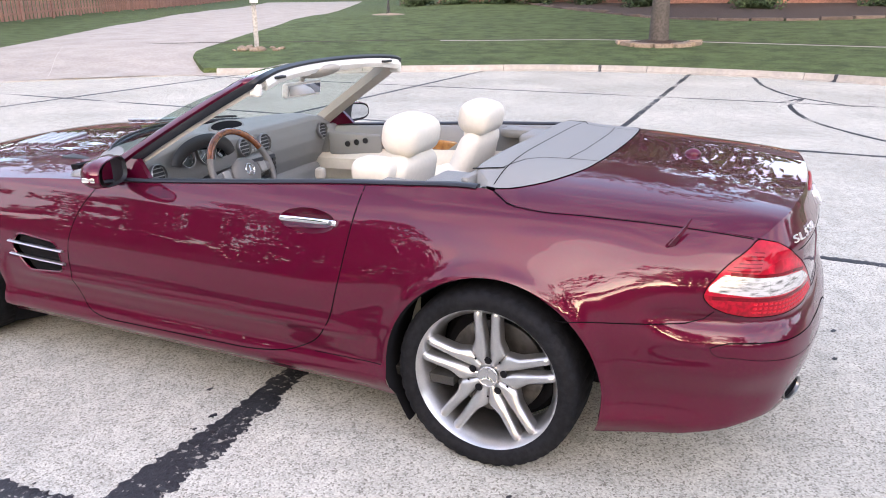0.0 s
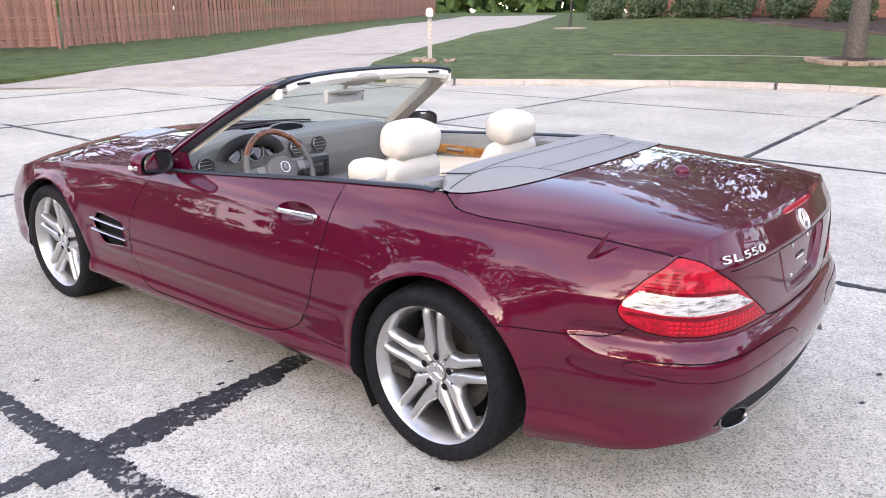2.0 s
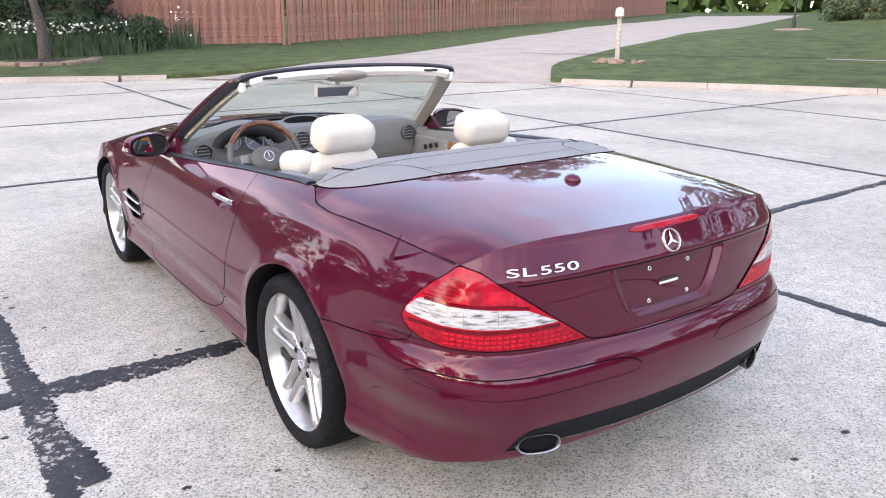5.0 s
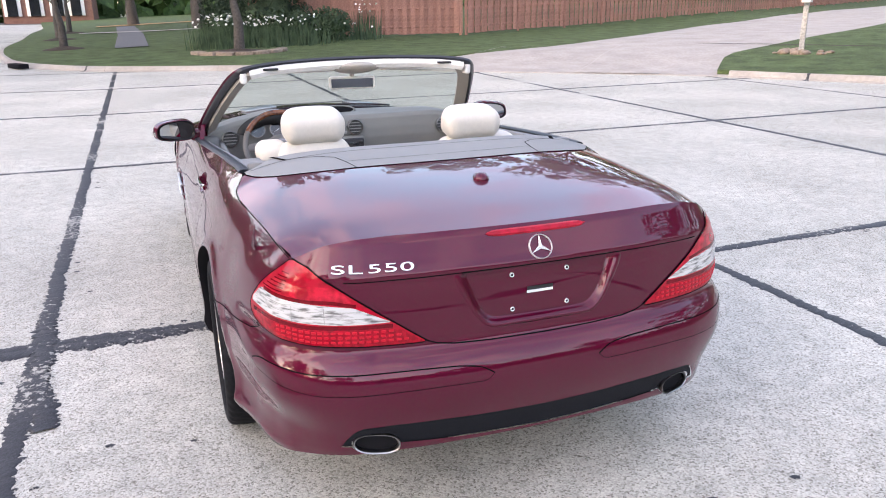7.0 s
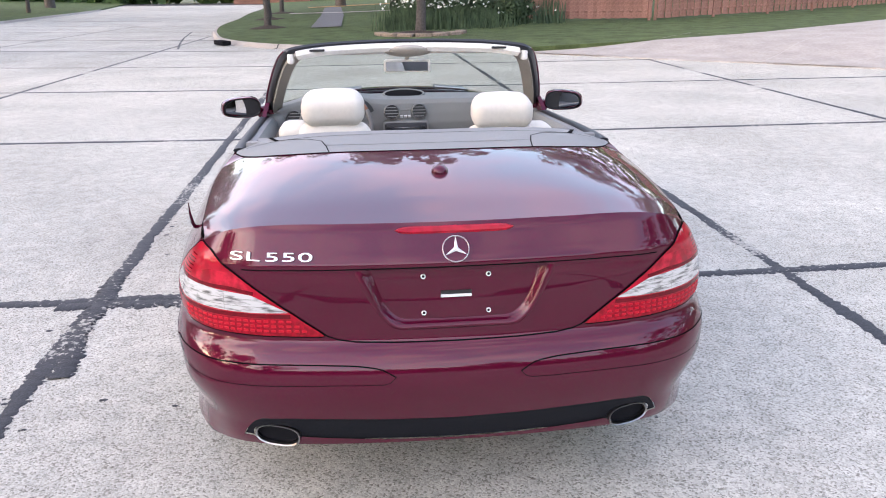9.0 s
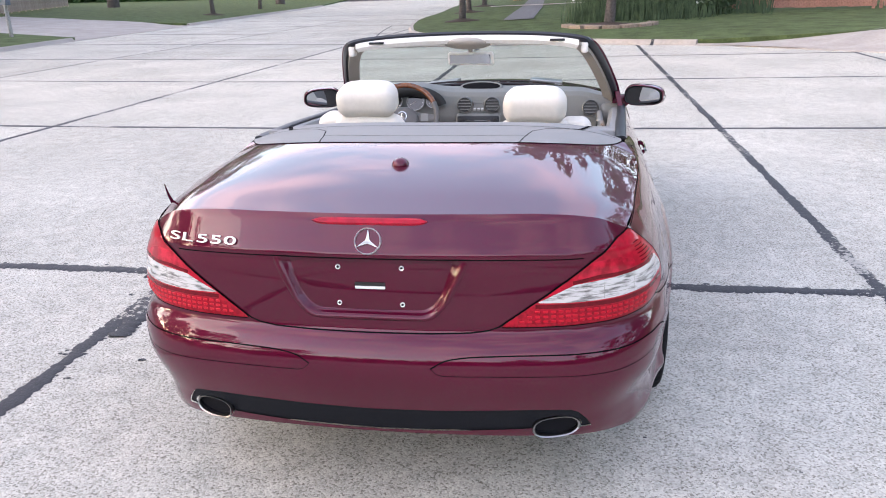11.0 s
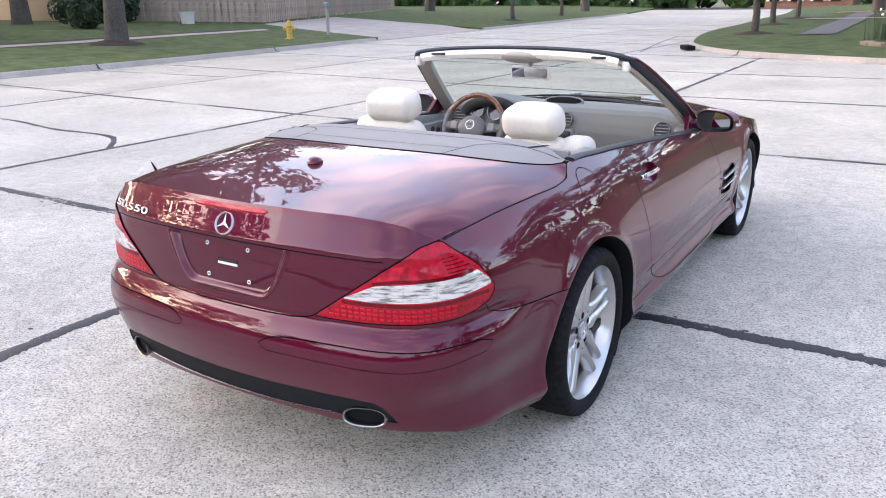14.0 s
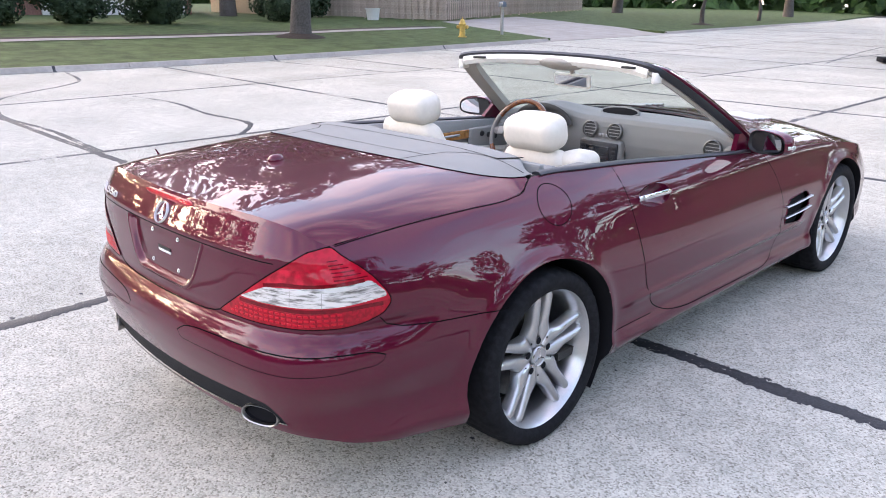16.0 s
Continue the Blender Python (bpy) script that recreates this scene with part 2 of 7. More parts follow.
DIODE = mat("red_diode", (0.52, 0.006, 0.022), 0.4, spec=0.2)
WOOD = mat("walnut_burl", (0.24, 0.075, 0.022), 0.22, second=(0.10, 0.028, 0.009), mix=(0.35, 0.65), scale=55, coat=1.0)
OAK = mat("honey_wood_trim", (0.42, 0.20, 0.055), 0.25, second=(0.24, 0.10, 0.025), mix=(0.35, 0.65), scale=40, coat=1.0)
MIRROR = mat("mirror_glass", (0.60, 0.62, 0.64), 0.01, 1.0)
SCREEN = mat("dark_screen", (0.012, 0.014, 0.018), 0.1, coat=0.6)
WHITE = mat("white_sticker", (0.75, 0.75, 0.74), 0.5)
CARPET = mat("dark_grey_carpet", (0.05, 0.048, 0.045), 0.95, vary=0.4, scale=300, bump=0.4)

# ---------------------------------------------------------------- helpers for meshes


def spline(*knots):
    """A smooth curve through (t, v) knots, straight beyond its ends."""
    ts, vs = [float(k[0]) for k in knots], [float(k[1]) for k in knots]
    n = len(ts)
    h = [ts[i + 1] - ts[i] for i in range(n - 1)]
    sl = [(vs[i + 1] - vs[i]) / h[i] for i in range(n - 1)]
    m = [sl[0]] + [(sl[i - 1] * h[i] + sl[i] * h[i - 1]) / (h[i] + h[i - 1]) for i in range(1, n - 1)] + [sl[-1]]

    def one(t):
        if t <= ts[0]:
            return vs[0] + m[0] * (t - ts[0])
        if t >= ts[-1]:
            return vs[-1] + m[-1] * (t - ts[-1])
        lo, hi = 0, n - 1
        while hi - lo > 1:
            mid = (lo + hi) // 2
            lo, hi = (mid, hi) if ts[mid] <= t else (lo, mid)
        u = (t - ts[lo]) / h[lo]
        w = 1 - u
        return (1 + 2 * u) * w * w * vs[lo] + u * w * w * h[lo] * m[lo] + u * u * (3 - 2 * u) * vs[hi] - u * u * w * h[lo] * m[hi]

    def f(t):
        return np.array([one(float(x)) for x in t]) if isinstance(t, np.ndarray) and t.ndim else one(float(t))
    return f


def smooth(a, b, t):
    u = (t - a) / (b - a)
    u = 0.0 if u < 0 else 1.0 if u > 1 else u
    return u * u * (3 - 2 * u)


def link(name, bm, material, parent=None, shade=True):
    me = bpy.data.meshes.new(name)
    bm.to_mesh(me)
    bm.free()
    for x in material if isinstance(material, (list, tuple)) else [material]:
        me.materials.append(x)
    if shade:
        me.polygons.foreach_set("use_smooth", [True] * len(me.polygons))
        me.set_sharp_from_angle(angle=radians(38))
    ob = new(name, me)
    if parent:
        ob.parent = parent
    return ob


def part(name, bm, material, parent, label="", shade=True):
    ob = link(name, bm, material, parent, shade)
    return tagged(ob, label) if label else ob


def cut_line(bm, pts, closed=True):
    """Cuts a flat mesh (x, y) along a polyline, near the line only."""
    n = len(pts)

    def spans(f):
        xs, ys = [v.co.x for v in f.verts], [v.co.y for v in f.verts]
        return min(xs), max(xs), min(ys), max(ys)

    x0, x1, y0, y1 = min(p[0] for p in pts), max(p[0] for p in pts), min(p[1] for p in pts), max(p[1] for p in pts)
    pool = {}
    for f in bm.faces:
        b = spans(f)
        if b[1] >= x0 and b[0] <= x1 and b[3] >= y0 and b[2] <= y1:
            pool[f] = b
    for i in range(n if closed else n - 1):
        a, b = Vector((*pts[i], 0)), Vector((*pts[(i + 1) % n], 0))
        d = b - a
        if d.length < 1e-7:
            continue
        d.normalize()
        lo = (min(a.x, b.x) - 1e-5, min(a.y, b.y) - 1e-5)
        hi = (max(a.x, b.x) + 1e-5, max(a.y, b.y) + 1e-5)
        faces = [f for f, s in pool.items() if s[1] >= lo[0] and s[0] <= hi[0] and s[3] >= lo[1] and s[2] <= hi[1]]
        if not faces:
            continue
        geom = set(faces)
        for f in faces:
            geom.update(f.edges)
            geom.update(f.verts)
            del pool[f]
        out = bmesh.ops.bisect_plane(bm, geom=list(geom), dist=1e-6, plane_co=a, plane_no=Vector((-d.y, d.x, 0)))
        for g in out["geom"]:
            if isinstance(g, bmesh.types.BMFace):
                pool[g] = spans(g)


def inside(pts, x, y):
    hit, j = False, len(pts) - 1
    for i in range(len(pts)):
        (xi, yi), (xj, yj) = pts[i], pts[j]
        if (yi > y) != (yj > y) and x < (xj - xi) * (y - yi) / (yj - yi) + xi:
            hit = not hit
        j = i
    return hit


def bevelled(bm, width, segments=2, angle=30):
    edges = [e for e in bm.edges if len(e.link_faces) == 2 and e.calc_face_angle(0) > radians(angle)]
    if edges and width:
        bmesh.ops.bevel(bm, geom=edges, offset=width, segments=segments, affect="EDGES", profile=0.5, clamp_overlap=True)
    return bm


def box(x0, x1, y0, y1, z0, z1, bevel=0.0, segments=2, m=None):
    bm = bmesh.new()
    bmesh.ops.create_cube(bm, size=1.0)
    for v in bm.verts:
        v.co = Vector((x0 + (v.co.x + 0.5) * (x1 - x0), y0 + (v.co.y + 0.5) * (y1 - y0), z0 + (v.co.z + 0.5) * (z1 - z0)))
    bevelled(bm, bevel, segments)
    if m is not None:
        bm.transform(m)
    return bm


def join(*bms):
    out = bmesh.new()
    for b in bms:
        me = bpy.data.meshes.new("tmp")
        b.to_mesh(me)
        b.free()
        out.from_mesh(me)
        bpy.data.meshes.remove(me)
    return out


def lathe(profile, steps=48, axis="X", close=False):
    """Turns a profile of (along, radius) round an axis."""
    bm = bmesh.new()
    rings = []
    for k in range(steps):
        a = 2 * math.pi * k / steps
        ring = []
        for d, r in profile:
            c, s = r * math.cos(a), r * math.sin(a)
            ring.append(bm.verts.new({"X": (d, c, s), "Y": (c, d, s), "Z": (c, s, d)}[axis]))
        rings.append(ring)
    n = len(profile)
    for k in range(steps):
        a, b = rings[k], rings[(k + 1) % steps]
        for i in range(n if close else n - 1):
            j = (i + 1) % n
            bm.faces.new((a[i], a[j], b[j], b[i]))
    bmesh.ops.remove_doubles(bm, verts=bm.verts, dist=1e-5)
    bmesh.ops.recalc_face_normals(bm, faces=bm.faces)
    return bm


def tube(pts, radius, sides=8, cap=True, closed=False, flat=None):
    """A tube along points; radius a number or a function of the fraction; flat: second radius."""
    bm = bmesh.new()
    pts = [Vector(p) for p in pts]
    n, rings = len(pts), []
    for i, p in enumerate(pts):
        a = pts[(i - 1) % n] if closed or i > 0 else p
        b = pts[(i + 1) % n] if closed or i < n - 1 else p
        d = (b - a).normalized()
        up = Vector((0, 0, 1)) if abs(d.z) < 0.95 else Vector((0, 1, 0))
        side = d.cross(up).normalized()
        over = side.cross(d)
        r = radius(i / max(1, n - 1)) if callable(radius) else radius
        r2 = r if flat is None else flat
        rings.append([bm.verts.new(p + side * r * math.cos(2 * math.pi * k / sides) + over * r2 * math.sin(2 * math.pi * k / sides)) for k in range(sides)])
    for i in range(n if closed else n - 1):
        a, b = rings[i], rings[(i + 1) % n]
        for k in range(sides):
            bm.faces.new((a[k], a[(k + 1) % sides], b[(k + 1) % sides], b[k]))
    if cap and not closed:
        bm.faces.new(rings[0][::-1])
        bm.faces.new(rings[-1])
    return bm


# ---------------------------------------------------------------- road: slabs, joints, kerbs
rng = random.Random(7)
NE_EDGE = [(-16, 130), (-11.5, 90), (-9.2, 70), (-8.0, 52), (-7.1, 42), (-6.3, 31), (-5.4, 25.5), (-4.6, 22.3), (-3.9, 20.8), (-2.7, 19.2),
           (-1.5, 18.3), (0.7, 17.3), (2.1, 16.6), (3.5, 16.1), (6.0, 13.8), (9.75, 10.2), (10.7, 8.6), (11.6, 7.3), (12.6, 5.6), (13.3, 4.2),
           (13.6, 2.9), (13.65, 1.4), (13.5, 0), (13.2, -1.2), (12.7, -2.4), (11.6, -4.5), (10.2, -7), (9, -10), (8.3, -14), (8, -22), (8, -60)]
W_EDGE = [(-17, -60), (-16.2, -12), (-15.8, 0), (-15.35, 6), (-15.45, 9.5), (-16.2, 16.5), (-17.1, 22.3), (-18.2, 32.5), (-19.9, 44), (-24, 72), (-29, 95), (-37, 130)]
DRIVE_E, DRIVE_W = ((3.4, 16.2), (9.75, 10.3)), ((-17.35, 23.6), (-18.6, 34.8))


def fine_line(pts, step=0.4):
    """A smooth line through points in the plan, in even steps."""
    ts = np.concatenate([[0], np.cumsum([math.dist(a, b) for a, b in zip(pts, pts[1:])])])
    fx, fy = spline(*zip(ts, [p[0] for p in pts])), spline(*zip(ts, [p[1] for p in pts]))
    s = np.linspace(0, ts[-1], int(ts[-1] / step) + 1)
    return list(zip(fx(s).tolist(), fy(s).tolist()))


NE_LINE, W_LINE = fine_line(NE_EDGE, 0.5), fine_line(W_EDGE, 0.5)


def line_distance(line, x, y):
    a = np.array(line[:-1])
    b = np.array(line[1:])
    d = b - a
    t = np.clip(((x - a[:, 0]) * d[:, 0] + (y - a[:, 1]) * d[:, 1]) / (d * d).sum(1), 0, 1)
    q = a + d * t[:, None]
    return float(np.sqrt(((q[:, 0] - x) ** 2 + (q[:, 1] - y) ** 2).min()))


def lawn_height(x, y, east):
    d = line_distance(NE_LINE if east else W_LINE, x, y)
    if east:
        k = 0.055 - 0.027 * float(smooth(13, 22, y))
        z = 0.12 + k * min(d, 26) + 0.010 * max(0, d - 26)
    else:
        z = 0.12 + 0.040 * min(d, 14) + 0.01 * max(0, d - 14)
    return z + 0.03 * noise.noise((x * 0.25, y * 0.25, 3.1)) * min(1, d / 3)


X_LINES = [lambda y: -15.9 if y < 3 else -15.9 - 0.05 * (y - 3), lambda y: -10.2 - 0.05 * min(max(y, 0), 14), lambda y: -5.62, lambda y: -1.56 - 0.015 * y, lambda y: 1.98,
           lambda y: 5.62 + 0.02 * y, lambda y: 9.6, lambda y: 14.2]
Y_BASE = [-21.0, -16.6, -12.2, -7.8, -3.4, 0.93, 5.36, 9.68, 13.75, 18.2, 23.0, 28.5, 34.5, 41.0, 49.0, 58.0, 69.0, 82.0, 100.0]
Y_BOW = [0, 0, 0, 0, 0, 0.02, 0.08, 0.13, 0.18, 0.25] + [0.3] * 9


def joint_y(j, x):
    y = Y_BASE[j]
    return y + Y_BOW[j] * max(0, -3.0 - x) + (0.025 * max(0, x - 2) if j == 5 else 0.0)


def corner(i, j):
    y = Y_BASE[j]
    for _ in range(3):
        x = X_LINES[i](y)
        y = joint_y(j, x)
    return x, y


ground = link("ground", box(-900, 900, -900, 900, -3.0, -0.2), EARTH)
tagged(ground, "wide dark earth under the street and lawns", "ground", kind="structure")
road = new("road")
tagged(road, "pale exposed-aggregate concrete street of large slabs with black tarred joints", "road", kind="structure")
under = box(-60, 30, -60, 130, -0.3, -0.012)
part("joint_bed", under, TAR, road)
for j in range(len(Y_BASE) - 1):
    for i in range(len(X_LINES) - 1):
        c = [corner(i, j), corner(i + 1, j), corner(i + 1, j + 1), corner(i, j + 1)]
        if i == 0:
            c[0], c[3] = (-40, c[0][1]), (-40, c[3][1])
        if i == len(X_LINES) - 2:
            c[1], c[2] = (22, c[1][1]), (22, c[2][1])
        mx, my = sum(p[0] for p in c) / 4, sum(p[1] for p in c) / 4
        bm = bmesh.new()
        top = [bm.verts.new((x + (0.008 if x < mx else -0.008), y + (0.008 if y < my else -0.008), rng.uniform(-0.001, 0.001))) for x, y in c]
        low = [bm.verts.new((v.co.x, v.co.y, -0.1)) for v in top]
        bm.faces.new(top)
        for k in range(4):
            bm.faces.new((top[k], low[k], low[(k + 1) % 4], top[(k + 1) % 4]))
        bmesh.ops.recalc_face_normals(bm, faces=bm.faces)
        part("slab", bm, CONCRETE, road, shade=False)


def ragged(pts, width, lift=0.003, wild=0.35, step=0.05, seed=0):
    """A strip of poured tar along a line in the plan, with uneven edges."""
    line = fine_line(pts, step) if len(pts) > 2 else [(pts[0][0] + (pts[1][0] - pts[0][0]) * k, pts[0][1] + (pts[1][1] - pts[0][1]) * k)
                                                       for k in np.linspace(0, 1, max(2, int(math.dist(*pts) / step)))]
    bm = bmesh.new()
    old = None
    for k, (x, y) in enumerate(line):
        a, b = line[max(0, k - 1)], line[min(len(line) - 1, k + 1)]
        dx, dy = b[0] - a[0], b[1] - a[1]
        n = math.hypot(dx, dy) or 1
        nx, ny = -dy / n, dx / n
        w = [width * 0.5 * max(0.12, 1 + wild * (noise.noise((k * step * 2.3 + seed, s * 9.0, seed)) * 0.7 + noise.noise((k * step * 9 + seed, s * 5.0, 2)) * 0.55 + noise.noise((k * step * 31 + seed, s * 5.0, 4)) * 0.6 + noise.noise((k * step * 83 + seed, s * 5.0, 6)) * 0.5)) for s in (0, 1)]
        row = [bm.verts.new((x + nx * w[0], y + ny * w[0], 0)), bm.verts.new((x + nx * w[0] * 0.7, y + ny * w[0] * 0.7, lift)),
               bm.verts.new((x - nx * w[1] * 0.7, y - ny * w[1] * 0.7, lift)), bm.verts.new((x - nx * w[1], y - ny * w[1], 0))]
        if old:
            for q in range(3):
                bm.faces.new((old[q], old[q + 1], row[q + 1], row[q]))
        old = row
    bmesh.ops.recalc_face_normals(bm, faces=bm.faces)
    return bm


tar = []
for i in range(1, len(X_LINES) - 1):
    for j in range(len(Y_BASE) - 1):
        near = abs(corner(i, j)[0]) < 2.5 and -4 < Y_BASE[j] < 9
        w = (0.085 if i == 3 else 0.075) if near else (0.088 if i in (2, 3, 4, 5) else 0.072)
        if Y_BASE[j] > 30:
            continue
        tar.append(ragged([corner(i, j), corner(i, j + 1)], w, lift=0.0032, seed=i * 31 + j, wild=0.7 if near else 0.45, step=0.011 if near else 0.10))
for j in range(2, len(Y_BASE) - 1):
    for i in range(len(X_LINES) - 1):
        a, b = corner(i, j), corner(i + 1, j)
        if Y_BASE[j] > 45:
            continue
        near = j == 5 and i in (2, 3, 4)
        w = 0.085 if near and i < 4 else (0.085 if near else 0.082)
        tar.append(ragged([a, b], w, lift=0.0046, seed=i * 17 + j * 5 + 400, wild=0.7 if near else 0.45, step=0.011 if near else 0.10))
for k, c in enumerate(([(13.5, 0), (11.7, -0.32), (10.4, -0.82), (9.5, -1.6)], [(9.6, -0.6), (10.2, -0.9), (9.4, -0.75), (8.5, -0.85), (7.9, -1.0), (6.5, -1.8), (5.7, -2.6)],
                       [(-10.1, 3.35), (-8.9, 3.42), (-7.5, 3.2), (-6.2, 3.1), (-5.6, 2.6)], [(-15.2, 4.15), (-13.1, 3.6), (-11.1, 1.7), (-10.2, 1.2)],
                       [(-10.0, 1.3), (-9.1, 1.12), (-7.3, 1.15), (-5.6, 1.03)], [(-15.4, 9.3), (-10.8, 9.3)], [(-5.3, 19.6), (-6.2, 24.4), (-7.0, 29.8)], [(-6.6, 27.2), (-5.4, 26.6)])):
    tar.append(ragged(c, 0.07, seed=900 + k * 7, wild=0.6, step=0.08))
for k in range(150):
    t, o = rng.uniform(-3.4, 5.0), rng.choice((-1, 1)) * (0.035 + abs(rng.gauss(0, 0.035)))
    x, y = (-1.56 + o, t) if k % 2 else (t - 1.4, 0.93 + o)
    if k > 125:
        x, y = rng.uniform(-2.6, 2.8), rng.uniform(-3.2, 2.6)
    s = rng.uniform(0.004, 0.016)
    tar.append(ragged([(x - s, y), (x, y + s * 0.4), (x + s, y - s * 0.3)], s * 1.3, lift=0.002, seed=k, step=0.008))
part("joint_tar", join(*tar), TAR, road, "black poured tar along the slab joints and cracks")

# a thick cross of tar beside the car
for k, (c, w) in enumerate((([(-1.75, 0.87), (-1.42, 0.87), (-1.1, 0.86), (-0.6, 0.94)], 0.105), ([(-1.58, 1.25), (-1.55, 0.86), (-1.52, 0.5), (-1.48, 0.1)], 0.10))):
    part("joint_tar", ragged(c, w, lift=0.006 + 0.0015 * k, wild=0.8, seed=77 + k * 13, step=0.010), TAR, road)


def sweep_kerb(line, a, b, high, group):
    """One kerb stone from a to b metres along a line."""
    ts = np.concatenate([[0], np.cumsum([math.dist(p, q) for p, q in zip(line, line[1:])])])
    fx, fy = (lambda s: np.interp(s, ts, [p[0] for p in line])), (lambda s: np.interp(s, ts, [p[1] for p in line]))
    bm, rows = bmesh.new(), []
    for s in np.linspace(a + 0.006, b - 0.006, 7):
        x, y = float(fx(s)), float(fy(s))
        dx, dy = float(fx(s + 0.1) - fx(s - 0.1)), float(fy(s + 0.1) - fy(s - 0.1))
        n = math.hypot(dx, dy)
        nx, ny = -dy / n, dx / n
        rows.append([bm.verts.new((x + nx * o, y + ny * o, z)) for o, z in ((-0.03, -0.05), (-0.03, 0.012), (0.02, 0.03), (0.05, max(0.032, high - 0.03)), (0.075, max(0.034, high)), (0.19, max(0.036, high + 0.004)), (0.2, -0.1))])
    for r, q in zip(rows, rows[1:]):
        for k in range(6):
            bm.faces.new((r[k], r[k + 1], q[k + 1], q[k]))
    bm.faces.new(rows[0]), bm.faces.new(rows[-1])
    bmesh.ops.recalc_face_normals(bm, faces=bm.faces)
    return part("kerb_stone", bm, SMOOTHCON, group)


for name, line, gaps, flip in (("kerb_1", NE_LINE, DRIVE_E, False), ("kerb_2", W_LINE, DRIVE_W, False)):
    kerb = tagged(new(name), "low pale concrete kerb with dark joints along the street", "kerb", kind="structure")
    ts = np.concatenate([[0], np.cumsum([math.dist(p, q) for p, q in zip(line, line[1:])])])
    spots = [float(ts[int(np.argmin([math.dist(p, g) for p in line]))]) for g in gaps]
    lo, hi = min(spots), max(spots)
    for a, b, high in ((0.0, lo, 0.12), (lo, hi, 0.02), (hi, float(ts[-1]) - 0.3, 0.12)):
        n = max(1, round((b - a) / 3.0))
        for k in range(n):
            s0, s1 = a + (b - a) * k / n, a + (b - a) * (k + 1) / n
            x, y = line[int(np.argmin(abs(ts - s0)))]
            if -22 < y < 75:
                sweep_kerb(line, s0, s1, high, kerb)


DRIVE_L = [(3.45, 16.25), (7.3, 16.6), (9.5, 16.9), (12, 18.2), (16, 20.9), (22, 24.2), (30, 28.4), (40, 33.8), (50, 39.8), (60, 46)]
DRIVE_R = [(9.8, 10.35), (11.8, 12.35), (14.2, 13.35), (18.8, 15.1), (25, 18.2), (34, 22.3), (44, 27.5), (70, 41.5)]
DRIVE_FAR = [(-17.45, 23.7), (-20.5, 24.8), (-27.6, 27.6)], [(-18.55, 34.6), (-22, 35.5), (-32, 39)]


def lawn(name, line, outer, east, label):
    xs = [-110, -90, -70] + list(np.arange(-56, 56, 1.0)) + [60, 75, 95, 120]
    ys = [-60, -45] + list(np.arange(-30, 62, 1.0)) + [66, 72, 80, 90, 105, 130]
    pts = line + outer
    bm = bmesh.new()
    grid = {}
    x_lo, x_hi = min(p[0] for p in pts), max(p[0] for p in pts)
    for i, x in enumerate(xs):
        for j, y in enumerate(ys):
            if x_lo - 2 <= x <= x_hi + 2:
                grid[i, j] = bm.verts.new((x, y, 0))
    for i, j in list(grid):
        if (i + 1, j + 1) in grid:
            bm.faces.new((grid[i, j], grid[i + 1, j], grid[i + 1, j + 1], grid[i, j + 1]))
    near = [p for p in line if -59 < p[1] < 128]
    cut_line(bm, near, closed=False)
    bmesh.ops.delete(bm, geom=[f for f in bm.faces if not inside(pts, *f.calc_center_median()[:2])], context="FACES")
    hole = (fine_line(DRIVE_L, 1.0) + fine_line(DRIVE_R, 1.0)[::-1]) if east else DRIVE_FAR[0] + DRIVE_FAR[1][::-1]
    mx, my = sum(p[0] for p in hole[:3]) / 3, sum(p[1] for p in hole[:3]) / 3
    cut_line(bm, hole)
    bmesh.ops.delete(bm, geom=[f for f in bm.faces if inside(hole, *f.calc_center_median()[:2])], context="FACES")
    for v in bm.verts:
        v.co.z = lawn_height(v.co.x, v.co.y, east)
    rim = bmesh.ops.extrude_edge_only(bm, edges=[e for e in bm.edges if len(e.link_faces) == 1])
    for v in rim["geom"]:
        if isinstance(v, bmesh.types.BMVert):
            v.co.z -= 0.4
    return tagged(link(name, bm, GRASS), label, "lawn", kind="structure")


def shifted(line, d):
    out = []
    for k, (x, y) in enumerate(line):
        a, b = line[max(0, k - 1)], line[min(len(line) - 1, k + 1)]
        n = math.hypot(b[0] - a[0], b[1] - a[1])
        out.append((x - (b[1] - a[1]) / n * d, y + (b[0] - a[0]) / n * d))
    return out


lawn("lawn_1", shifted(NE_LINE, 0.17), [(110, -60), (110, 130)], True, "mown green lawn rising from the kerb")
lawn("lawn_2", shifted(W_LINE, 0.17), [(-100, 130), (-100, -60)], False, "mown green lawn beside the street")

# ---------------------------------------------------------------- the car: body surfaces
car = new("convertible_car")
tagged(car, "dark red open-top two-seat convertible with cream seats parked on concrete", "car")

# plan of the widest line of the body, from the middle of the tail along the flank to the middle of the nose
PLAN = [(0, -0.995), (0.25, -0.986), (0.42, -0.968), (0.55, -0.941), (0.655, -0.890), (0.728, -0.808), (0.767, -0.70), (0.796, -0.55), (0.827, -0.34), (0.852, 0.0), (0.862, 0.4), (0.864, 1.1), (0.862, 1.7),
        (0.866, 2.2), (0.868, 2.55), (0.845, 2.9), (0.795, 3.12), (0.68, 3.30), (0.45, 3.42), (0, 3.48)]
_ts = np.concatenate([[0], np.cumsum([math.dist(a, b) for a, b in zip(PLAN, PLAN[1:])])])
_mx = [(-_ts[1], -PLAN[1][0]), *zip(_ts, [p[0] for p in PLAN]), (2 * _ts[-1] - _ts[-2], -PLAN[-2][0])]
_my = [(-_ts[1], PLAN[1][1]), *zip(_ts, [p[1] for p in PLAN]), (2 * _ts[-1] - _ts[-2], PLAN[-2][1])]
